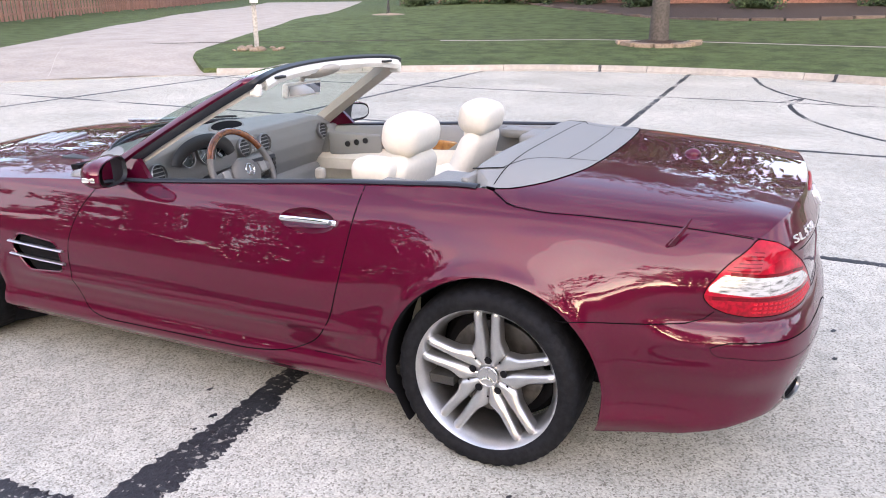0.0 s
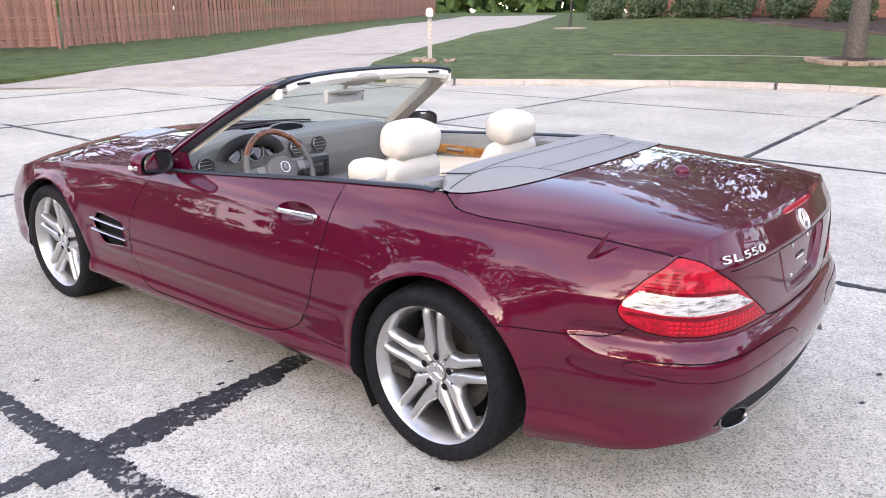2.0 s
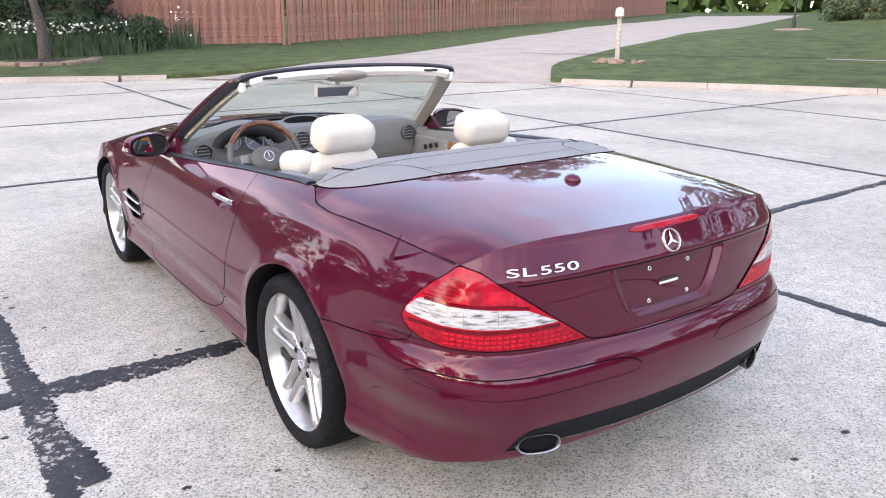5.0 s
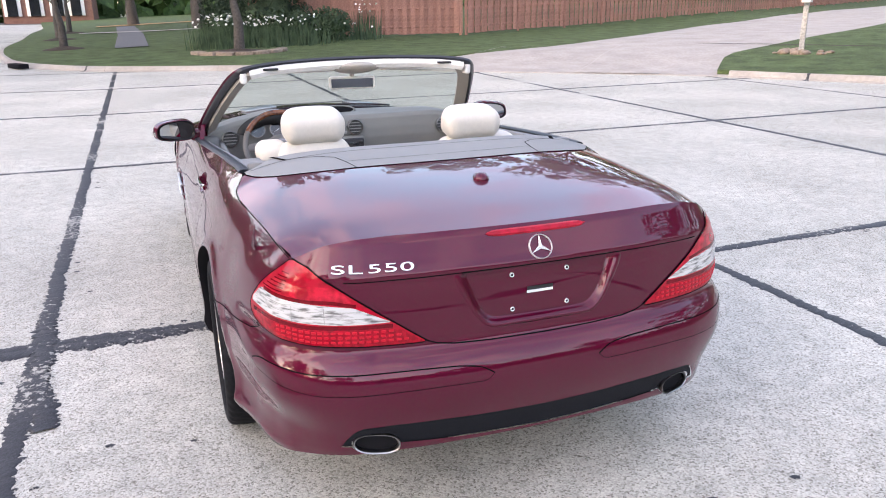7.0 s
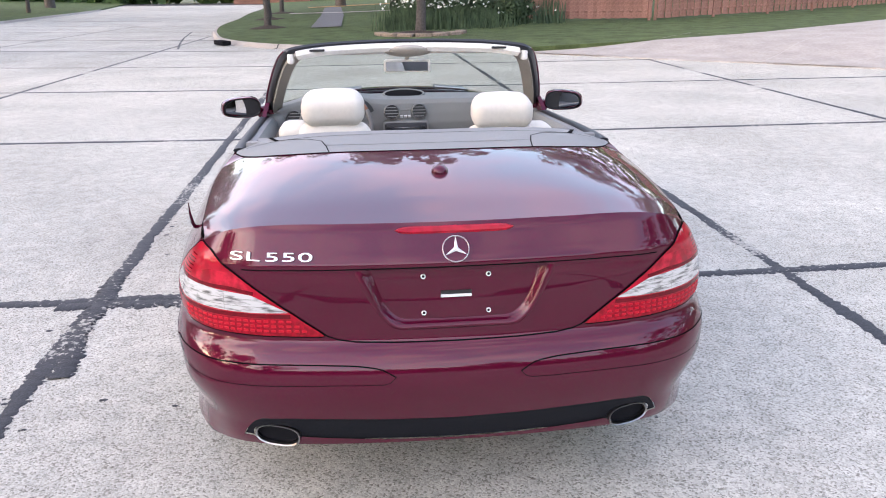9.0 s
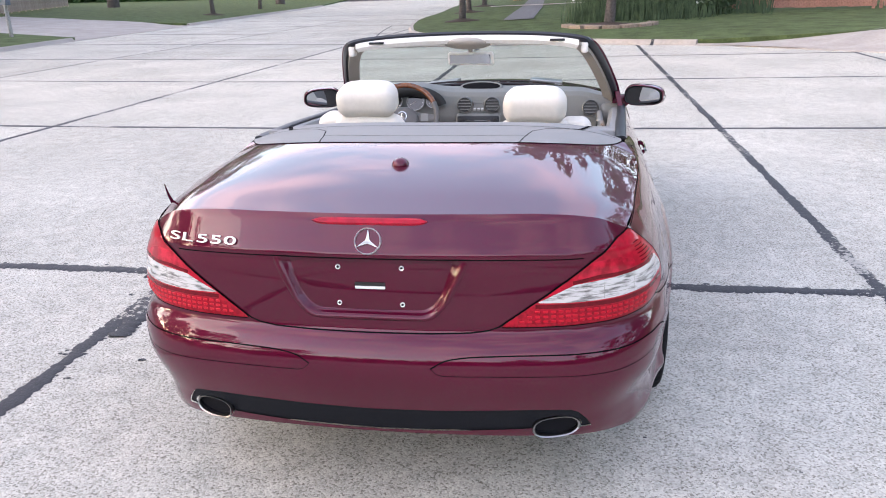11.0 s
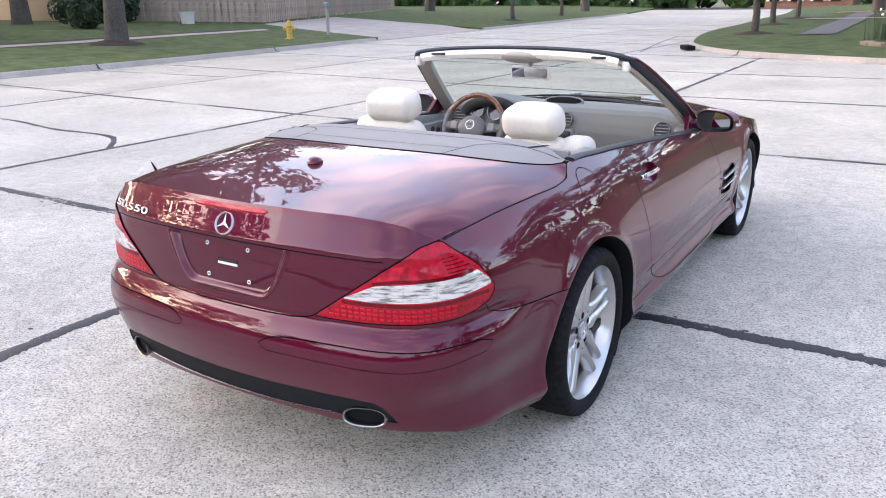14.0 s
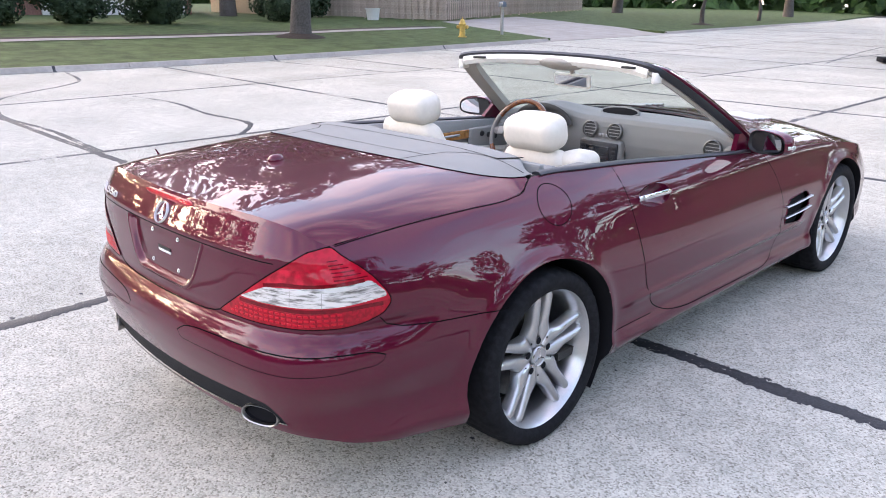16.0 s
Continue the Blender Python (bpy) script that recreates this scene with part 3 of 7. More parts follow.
plan_x, plan_y, Q_END = spline(*_mx), spline(*_my), float(_ts[-1])

# how far the skin stands inside that line, by height: on the flank, at the tail, at the nose
flank = spline((0.15, -0.075), (0.195, -0.05), (0.22, -0.02), (0.245, -0.008), (0.275, -0.012), (0.31, -0.022), (0.36, -0.014), (0.45, -0.004), (0.55, -0.006),
               (0.62, -0.022), (0.70, -0.046), (0.76, -0.066), (0.81, -0.092), (0.85, -0.122), (0.885, -0.152), (0.92, -0.180))
quarter = spline((0.15, -0.055), (0.20, -0.026), (0.235, -0.005), (0.258, 0.001), (0.276, -0.003), (0.30, -0.0075), (0.34, -0.0090), (0.40, -0.0070), (0.47, -0.0045), (0.54, -0.0065), (0.60, -0.0145),
                 (0.65, -0.026), (0.70, -0.041), (0.76, -0.062), (0.81, -0.085), (0.85, -0.112), (0.885, -0.148), (0.92, -0.180))
tail = spline((0.20, -0.10), (0.255, -0.062), (0.285, -0.046), (0.31, -0.038), (0.345, -0.029), (0.372, -0.021), (0.40, -0.013), (0.44, -0.004), (0.48, 0.0), (0.51, -0.003), (0.53, -0.009),
              (0.55, -0.018), (0.57, -0.030), (0.583, -0.041), (0.592, -0.045), (0.61, -0.046), (0.65, -0.0478), (0.70, -0.0505), (0.745, -0.0535), (0.776, -0.0572), (0.787, -0.0560), (0.80, -0.061),
              (0.826, -0.074), (0.85, -0.086), (0.873, -0.098), (0.886, -0.107), (0.90, -0.117))
nose = spline((0.15, -0.06), (0.25, -0.01), (0.40, 0.0), (0.50, -0.02), (0.60, -0.08), (0.70, -0.18), (0.80, -0.3))
top_side = spline((-0.95, 0.80), (-0.80, 0.823), (-0.772, 0.828), (-0.55, 0.849), (-0.3, 0.858), (-0.12, 0.862), (-0.05, 0.872), (0.0, 0.898), (0.06, 0.902), (0.3, 0.893), (0.5, 0.882), (0.95, 0.848),
                  (1.45, 0.812), (1.75, 0.795), (2.1, 0.772), (2.55, 0.735), (2.9, 0.675), (3.15, 0.61), (3.35, 0.56), (3.5, 0.54))
low_side = spline((-1.1, 0.290), (-0.995, 0.284), (-0.9, 0.268), (-0.7, 0.232), (-0.45, 0.198), (-0.3, 0.19), (0.3, 0.188), (1.0, 0.186), (2.2, 0.186), (3.5, 0.19))
XTL = 0.645                      # where the lid's lip meets the top of the tail lamp
lip_z = spline((0, 0.886), (0.3, 0.886), (0.45, 0.884), (0.54, 0.876), (0.60, 0.860), (XTL, 0.828))
ARCHES = ((-0.045, 0.306, 0.356), (2.51, 0.306, 0.348))


def body_depth(q, z):
    q = abs(q)
    y = float(plan_y(q))
    side = float(flank(z)) + (float(quarter(z)) - float(flank(z))) * (smooth(0.62, 0.2, y))
    d = side
    if y < -0.3 and q < 3:
        w = (smooth(1.02, 0.55, q))
        d = side + (float(tail(z)) - side) * w
        ledge = (smooth(1.14, 0.95, q)) * (1 - w)
        d += ledge * (-0.018 * math.exp(-((z - 0.60) / 0.022) ** 2) + 0.010 * math.exp(-((z - 0.53) / 0.03) ** 2))
        d += 0.018 * math.exp(-((z - 0.72) / 0.09) ** 2) * smooth(0.62, 0.85, q) * smooth(1.3, 1.0, q)
    if y < -0.3 and q < 3:
        d -= 0.026 * smooth(0.46, 0.345, z) * smooth(0.55, 0.80, q) * smooth(1.30, 1.02, q)
    elif y > 2.8:
        d = side + (float(nose(z)) - side) * (smooth(2.8, 3.35, y))
    for ay, az, ar in ARCHES:
        r = math.hypot(y - ay, z - az)
        d += 0.009 * math.exp(-((r - ar - 0.003) / 0.028) ** 2) * (smooth(0.15, 0.3, z))
        d += 0.012 * math.exp(-((y - ay) / 0.38) ** 2 - ((z - 0.60) / 0.12) ** 2)
    # shallow swage along the lower door
    if 0.3 < y < 2.1:
        d += 0.009 * math.exp(-((z - 0.40) / 0.018) ** 2) * (smooth(0.3, 0.55, y)) * (smooth(2.1, 1.9, y))
    return d


def skin(p, z):
    q, s = abs(p), (1 if p >= 0 else -1)
    x, y = float(plan_x(q)), float(plan_y(q))
    tx, ty = float(plan_x(q + 1e-3) - plan_x(q - 1e-3)), float(plan_y(q + 1e-3) - plan_y(q - 1e-3))
    n = math.hypot(tx, ty)
    d = body_depth(q, z)
    return Vector((s * (x + ty / n * d), y - tx / n * d, z))


def skin_normal(p, z):
    a = skin(p + 1e-3, z) - skin(p - 1e-3, z)
    b = skin(p, z + 1e-3) - skin(p, z - 1e-3)
    return a.cross(b).normalized()


_qs = {}


def q_side(y, z=0.5):
    key = (round(float(y), 5), round(float(z), 5))
    if key not in _qs:
        _qs[key] = _q_side(y, z)
    return _qs[key]


def _q_side(y, z):
    """Where along the plan the skin has this y at height z (flank)."""
    lo, hi = 0.3, Q_END - 0.2
    for _ in range(22):
        mid = (lo + hi) / 2
        lo, hi = (mid, hi) if skin(mid, z).y < y else (lo, mid)
    return lo


def q_tail(x, z):
    """Where along the plan the skin has this x at height z (tail)."""
    lo, hi = 0.0, 1.4
    for _ in range(22):
        mid = (lo + hi) / 2
        lo, hi = (mid, hi) if skin(mid, z).x < x else (lo, mid)
    return lo


Q_TL = q_side(-0.772, 0.828)      # top corner of the tail lamp
LIP_X = skin(Q_TL, 0.85).x


def top_z(q):
    q = abs(q)
    if q > Q_TL:
        return float(top_side(plan_y(q) + 0.0)) if plan_y(q) > -0.5 else float(top_side(skin(q, 0.82).y))
    return float(lip_z(skin(q, 0.85).x * XTL / LIP_X))


def low_z(q):
    return float(low_side(plan_y(abs(q))))


# the flat pattern of the skin: (distance along the plan, height)
pattern = bmesh.new()
qs = np.concatenate([np.linspace(0, 1.35, 52), np.linspace(1.35, 2.2, 56)[1:], np.linspace(2.2, Q_END, 84)[1:]])
ps = np.concatenate([-qs[:0:-1], qs])
ROWS = 54
cols = []
for p in ps:
    lo, hi = low_z(p), top_z(p)
    cols.append([pattern.verts.new((p, lo + (hi - lo) * k / ROWS, 0)) for k in range(ROWS + 1)])
for a, b in zip(cols, cols[1:]):
    for k in range(ROWS):
        pattern.faces.new((a[k], b[k], b[k + 1], a[k + 1]))


def rounded(pts, r=0.03, n=4):
    """A closed outline with its corners rounded."""
    out = []
    for i, p in enumerate(pts):
        a, b, c = Vector(pts[i - 1]), Vector(p), Vector(pts[(i + 1) % len(pts)])
        u, v = a - b, c - b
        k = min(r, u.length * 0.45, v.length * 0.45)
        s, e = b + u.normalized() * k, b + v.normalized() * k
        for t in np.linspace(0, 1, n + 1):
            out.append(tuple(s * (1 - t) ** 2 + b * 2 * t * (1 - t) + e * t * t))
    return out


def side_outline(pts):
    return [(q_side(y, z), z) for y, z in pts]


LAMP = rounded([(Q_TL, 0.828), (0.815, 0.802), (0.86, 0.775), (0.90, 0.738), (0.932, 0.698), (0.942, 0.672), (0.918, 0.645), (0.865, 0.624), (0.80, 0.613), (0.70, 0.607), (0.58, 0.604), (0.44, 0.602),
                (0.338, 0.602), (0.40, 0.644), (0.50, 0.712), (0.58, 0.760), (0.625, 0.786), (0.69, 0.814)], 0.02, 3)
LID = [(-Q_TL, 0.95), (-Q_TL, 0.828), (-0.69, 0.814), (-0.625, 0.786), (-0.58, 0.760), (-0.50, 0.712), (-0.40, 0.644), (-0.338, 0.602), (-0.312, 0.593), (-0.265, 0.587), (-0.16, 0.584), (0, 0.583)]
LID = LID + [(-p, z) for p, z in LID[-2::-1]]
DOOR = rounded(side_outline([(0.445, 1.0), (0.447, 0.86), (0.462, 0.74), (0.485, 0.58), (0.52, 0.44), (0.585, 0.345), (0.70, 0.285), (0.86, 0.262), (1.60, 0.254), (1.70, 0.285), (1.745, 0.42),
                             (1.735, 0.58), (1.68, 0.70), (1.60, 0.78), (1.55, 1.0)]), 0.06, 3)
BAND = rounded([(0.437, 0.667), (0.50, 0.695), (0.54, 0.711), (0.60, 0.716), (0.70, 0.722), (0.81, 0.731), (0.885, 0.735), (0.925, 0.702), (0.928, 0.688), (0.87, 0.682), (0.80, 0.675), (0.70, 0.668), (0.60, 0.665), (0.52, 0.665)], 0.008, 2)
CORE = rounded([(0.575, 0.752), (0.60, 0.766), (0.69, 0.768), (0.748, 0.752), (0.745, 0.738), (0.72, 0.733), (0.60, 0.728), (0.545, 0.726)], 0.010, 2)
BOWL_Y, BOWL_Z = q_side(0.632, 0.757), 0.757
BOWL = [(BOWL_Y + 0.112 * math.cos(a), BOWL_Z + 0.040 * math.sin(a)) for a in np.linspace(0, 2 * math.pi, 33)[:-1]]
FLAP = [(q_side(0.055 + 0.078 * math.cos(a), 0.8), 0.815 + 0.062 * math.sin(a)) for a in np.linspace(0, 2 * math.pi, 29)[:-1]]
SEAM_LINE = [(q_side(-0.25, 0.55), 0.560), (1.17, 0.572), (1.07, 0.579), (0.98, 0.587), (0.93, 0.602), (0.905, 0.630)]
SILL = side_outline([(0.30, 0.305), (0.6, 0.300), (1.2, 0.296), (1.8, 0.296), (2.2, 0.30)])
VENT = rounded(side_outline([(1.78, 0.425), (1.80, 0.545), (2.02, 0.565), (2.06, 0.50), (1.98, 0.41)]), 0.03, 3)
BLACKBAND = [(-0.600, 0.305), (-0.582, 0.332), (-0.555, 0.360), (-0.53, 0.372), (-0.44, 0.376), (-0.33, 0.375), (-0.2, 0.371), (0, 0.368)]
BLACKBAND = BLACKBAND + [(-p, z) for p, z in BLACKBAND[-2::-1]]
BLACKBAND = BLACKBAND + [(0.42, 0.309), (0.33, 0.304), (0.2, 0.298), (0, 0.295), (-0.2, 0.298), (-0.33, 0.304), (-0.42, 0.309)]


def arch_outline(k, grow=0.0):
    ay, az, ar = ARCHES[k]
    return [(q_side(ay + (ar + grow) * math.cos(a), 0.45), az + (ar + grow) * math.sin(a)) for a in np.linspace(-0.62, math.pi + 0.62, 44)] 


def mirrored(pts):
    return [(-p, z) for p, z in pts]


ARCH = [arch_outline(0), arch_outline(1)]
for outline in (*ARCH, DOOR, FLAP, LAMP, VENT, BAND, CORE, BOWL):
    cut_line(pattern, outline)
    cut_line(pattern, mirrored(outline))
for line in (SEAM_LINE, SILL):
    cut_line(pattern, line, closed=False)
    cut_line(pattern, mirrored(line), closed=False)
cut_line(pattern, LID)
BAND_LOW = [(0.33, 0.650), (0.44, 0.657), (0.52, 0.656), (0.60, 0.655), (0.70, 0.658), (0.80, 0.666), (0.87, 0.673), (1.0, 0.684)]
for band in (BAND_LOW,):
    cut_line(pattern, band, closed=False)
    cut_line(pattern, mirrored(band), closed=False)
cut_line(pattern, BLACKBAND)
PIPE_HOLE = [(q_tail(0.487 + 0.066 * math.cos(a), 0.317), 0.314 + 0.034 * math.sin(a)) for a in np.linspace(0, 2 * math.pi, 25)[:-1]]
cut_line(pattern, PIPE_HOLE)
cut_line(pattern, mirrored(PIPE_HOLE))
WELL = rounded([(-0.268, 0.7835), (-0.250, 0.737), (-0.205, 0.656), (-0.165, 0.616), (0.165, 0.616), (0.205, 0.656), (0.250, 0.737), (0.268, 0.7835)], 0.022, 4)
WELL_IN = rounded([(-0.226, 0.7815), (-0.210, 0.738), (-0.185, 0.672), (-0.150, 0.640), (0.150, 0.640), (0.185, 0.672), (0.210, 0.738), (0.226, 0.7815)], 0.022, 4)
cut_line(pattern, WELL)
cut_line(pattern, WELL_IN)
for y in (2.95,):
    for s in (-1, 1):
        cut_line(pattern, [(s * q_side(y, 0.5), 0.1), (s * q_side(y, 0.5), 0.9)], closed=False)


def under_line(line, p, z):
    return z < np.interp(p, [a for a, _ in sorted(line)], [b for _, b in sorted(line)])


SILL_Q = (q_side(0.25, 0.3), q_side(2.2, 0.3))
NOSE_Q = q_side(2.95, 0.5)


def piece_of(p, z):
    """Which panel of the body a place on the pattern belongs to."""
    s, q = ("right" if p > 0 else "left"), abs(p)
    for k in (0, 1):
        if inside(ARCH[k], q, z):
            return None
    if inside(LAMP, q, z):
        if inside(BAND, q, z):
            return ("lamp_band", s)
        if inside(CORE, q, z):
            return ("lamp_core", s)
        return ("lamp_low", s) if under_line(BAND_LOW, q, z) else ("lamp_top", s)
    if inside(WELL_IN, p, z):
        return ("plate_well", "")
    if inside(WELL, p, z):
        return None
    if inside(LID, p, z):
        return ("trunk_lid", "")
    if inside(PIPE_HOLE, q, z):
        return None
    if inside(BLACKBAND, p, z):
        return ("rear_valance", "")
    if inside(FLAP, q, z):
        return ("fuel_flap" if p > 0 else "quarter_panel", s)
    if SILL_Q[0] < q < SILL_Q[1] and under_line(SILL, q, z):
        return ("sill_panel", s)
    if inside(BOWL, q, z):
        return ("bowl", s)
    if inside(DOOR, q, z):
        return ("door", s)
    if inside(VENT, q, z):
        return ("vent", s)
    if q < q_side(-0.1, 0.5):
        return ("rear_bumper", "") if under_line(SEAM_LINE, q, z) else ("quarter_panel", s)
    if q < q_side(1.0, 0.6):
        return ("quarter_panel", s)
    return ("front_bumper", "") if q > NOSE_Q else ("front_fender", s)


faces_of = {}
for f in pattern.faces:
    c = f.calc_center_median()
    key = piece_of(c.x, c.y)
    if key:
        faces_of.setdefault(key, []).append(f)


def skin_piece(name, keys, material, parent, label="", lift=0.0, extra=None):
    """A panel of the skin as a mesh with the skin's own normals. extra: (vertices, faces, normals) to join on."""
    verts, faces, normals, index = [], [], [], {}
    for key in keys:
        for f in faces_of.get(key, []):
            ring = []
            for v in f.verts:
                if v.index not in index:
                    index[v.index] = len(verts)
                    n = skin_normal(v.co.x, v.co.y)
                    if callable(lift):
                        at = lambda p, z: skin(p, z) + skin_normal(p, z) * lift(p, z)
                        e = 1e-3
                        verts.append(at(v.co.x, v.co.y))
                        m = (at(v.co.x + e, v.co.y) - at(v.co.x - e, v.co.y)).cross(at(v.co.x, v.co.y + e) - at(v.co.x, v.co.y - e)).normalized()
                        n = m if m.dot(n) > 0 else -m
                    else:
                        verts.append(skin(v.co.x, v.co.y) + n * lift)
                    normals.append(n)
                ring.append(index[v.index])
            faces.append(ring)
    if extra:
        base = len(verts)
        verts += extra[0]
        faces += [[i + base for i in f] for f in extra[1]]
        normals += extra[2]
    for k, f in enumerate(faces):
        area = Vector((0, 0, 0))
        for i, j in zip(f, f[1:] + f[:1]):
            area += verts[i].cross(verts[j])
        if area.dot(sum((normals[i] for i in f), Vector((0, 0, 0)))) < 0:
            faces[k] = f[::-1]
    me = bpy.data.meshes.new(name)
    me.from_pydata([tuple(v) for v in verts], [], faces)
    me.materials.append(material)
    me.polygons.foreach_set("use_smooth", [True] * len(me.polygons))
    me.update()
    ob = new(name, me)
    ob.parent = parent
    me.normals_split_custom_set_from_vertices([tuple(n) for n in normals])
    return tagged(ob, label) if label else ob


pattern.verts.index_update()


# decks: the trunk lid's top and the bonnet, filled between the flanks
def deck(side_pts, crown, power, steps_x=28):
    """side_pts: points of one edge (x > 0), tail end last. crown(k): rise of the middle. Returns a function of (s, f)."""
    n = len(side_pts)
    fx, fy, fz = (spline(*[(k / (n - 1), p[i]) for k, p in enumerate(side_pts)]) for i in range(3))

    def at(s, f):
        x = f * float(fx(s))
        return Vector((x, float(fy(s)), float(fz(s)) + crown(s) * (1 - abs(f) ** power)))
    return at


def surface_arrays(at, ss, fs, flip=False):
    verts, faces, normals = [], [], []
    m = len(fs)
    for s in ss:
        for f in fs:
            e = 1e-3
            a, b = at(s + e, f) - at(s - e, f), at(s, min(f + e, 1)) - at(s, max(f - e, -1))
            n = b.cross(a).normalized()
            if n.z < 0:
                n = -n
            verts.append(at(s, f))
            normals.append(n)
    for i in range(len(ss) - 1):
        for j in range(m - 1):
            q = [i * m + j, i * m + j + 1, (i + 1) * m + j + 1, (i + 1) * m + j]
            faces.append(q[::-1] if flip else q)
    return verts, faces, normals


edge_x = spline(*[(y, skin(q_side(y, top), top).x) for y, top in [(yy, float(top_side(yy))) for yy in (-0.79, -0.65, -0.5, -0.3, -0.12, -0.05, 0.0, 0.07, 0.15, 0.3)]])


front_line = spline((0, -0.258), (0.2, -0.254), (0.35, -0.243), (0.45, -0.224), (0.53, -0.184), (0.60, -0.122), (0.645, -0.055), (0.68, 0.0))


def lid_front_y(x):
    """The front edge of the painted lid: nearly straight in the middle, sweeping forward to the flanks."""
    return float(front_line(abs(x))) if abs(x) < 0.68 else 0.0


mid_z = spline((-0.93, 0.881), (-0.888, 0.886), (-0.84, 0.8915), (-0.7, 0.909), (-0.5, 0.930), (-0.3, 0.945), (-0.1, 0.952), (0.2, 0.955))
XC = skin(Q_TL, 0.828).x


def deck_z(x, y):
    """Height of the rear deck, painted lid and tonneau alike."""
    z_edge = float(top_side(y))
    a = min(1.0, abs(x) / float(edge_x(y)))
    return z_edge + (float(mid_z(y)) - z_edge) * (1 - a ** 4.6)


def lid_at(s, f):
    y_edge = -0.772 * s
    xe = float(edge_x(y_edge)) if s < 1 else XC
    q = min(abs(f), 1.0) * Q_TL
    lip = skin(q, top_z(q))
    x = f * (xe + (XC - xe) * smooth(0.97, 1.0, s)) + math.copysign(lip.x - min(abs(f), 1.0) * XC, f) * s ** 4
    y = lid_front_y(x) * (1 - s) + lip.y * s
    w = abs(f) ** 6 * (1 - s ** 4)
    y = y * (1 - w) + y_edge * w
    lift = lip.z - deck_z(lip.x, lip.y)
    return Vector((x, y, deck_z(x, y) + lift * s ** 3))


fs = np.concatenate([-np.linspace(1, 0.8, 9), np.linspace(-0.8, 0.8, 33)[1:-1], np.linspace(0.8, 1, 9)])
ss = np.linspace(0, 1, 34)
trunk_lid = skin_piece("trunk_lid", [("trunk_lid", "")], PAINT, car, "dark red trunk lid", extra=surface_arrays(lid_at, ss, fs, True))
for s in ("left", "right"):
    skin_piece("quarter_panel", [("quarter_panel", s)], PAINT, car)
doors = {s: skin_piece("door", [("door", s)], PAINT, car) for s in ("left", "right")}
for s in ("left", "right"):
    skin_piece("front_fender", [("front_fender", s)], PAINT, car)
    skin_piece("sill_panel", [("sill_panel", s)], PAINT, car)
lamps = {}
for s in ("left", "right"):
    lamps[s] = skin_piece("tail_lamp", [("lamp_top", s)], LENS, car, "red tail lamp with a clear band and rows of diodes", lift=0.003)
    skin_piece("clear_band", [("lamp_band", s)], CLEARLENS, lamps[s], "clear ribbed lens band", lift=0.003)
    skin_piece("lamp_reflector", [("lamp_core", s)], LENSCORE, lamps[s], "paler red reflector", lift=0.003)
    skin_piece("diode_lens", [("lamp_low", s)], LENSLOW, lamps[s], "red lower lens", lift=0.003)
rear_bumper = skin_piece("rear_bumper", [("rear_bumper", "")], PAINT, car)
valance = skin_piece("rear_valance", [("rear_valance", "")], VALANCE, rear_bumper, "matt black valance", lift=-0.004)
front_bumper = skin_piece("front_bumper", [("front_bumper", "")], PAINT, car)
skin_piece("fuel_flap", [("fuel_flap", "right")], PAINT, car)


# bonnet
def hood_at(s, f):
    y = 1.62 + (3.40 - 1.62) * s
    q = q_side(y, 0.6) if y < 3.2 else Q_END - 0.5 * (3.42 - y) / 0.22 - 0.1
    e = skin(q_side(min(y, 3.3), float(top_side(min(y, 3.3)))), float(top_side(y)))
    xe = e.x * (1 - 0.35 * (smooth(0.8, 1.0, s)))
    a = abs(f)
    rise = 0.075 + 0.02 * math.sin(s * math.pi) - 0.03 * s
    yc = y + (0.30 * (1 - s)) * (1 - a * a) + 0.07 * s * (1 - a * a)
    z = float(top_side(y)) + rise * (1 - a ** 2.4) - 0.05 * (smooth(0.9, 1.0, s)) * (1 - a ** 2)
    return Vector((f * xe, yc, z))


v, f_, n_ = surface_arrays(hood_at, np.linspace(0, 1, 30), np.linspace(-1, 1, 33))
hood = skin_piece("bonnet", [], PAINT, car, "dark red bonnet with vents", extra=(v, f_, n_))


# seams between panels
def seam(pts, parent, width=0.005, closed=False, lift=0.0006, at=None, normal=None, sign=1, material=None):
    """A thin dark gap along a line on the skin."""
    line = []
    pts = [(sign * p, z) for p, z in pts]
    ring = pts + ([pts[0]] if closed else [])
    for a, b in zip(ring, ring[1:]):
        n = max(1, int(math.dist(a, b) / 0.02))
        line += [(a[0] + (b[0] - a[0]) * k / n, a[1] + (b[1] - a[1]) * k / n) for k in range(n)]
    line.append(ring[-1])
    bm, old = bmesh.new(), None
    at, normal = at or skin, normal or skin_normal
    spots = [at(*c) + normal(*c) * lift for c in line]
    for k, c in enumerate(line):
        n = normal(*c)
        d = (spots[min(k + 1, len(spots) - 1)] - spots[max(k - 1, 0)])
        if d.length < 1e-9:
            continue
        side = n.cross(d.normalized()) * width * 0.5
        row = [bm.verts.new(spots[k] + side), bm.verts.new(spots[k] - side)]
        if old:
            bm.faces.new((old[0], old[1], row[1], row[0]))
        old = row
    return part("lens_step" if material else "panel_gap", bm, material or SEAM, parent)


def below_top(pts, margin=0.002):
    return [(p, z) for p, z in pts if z <= top_z(p) - margin]


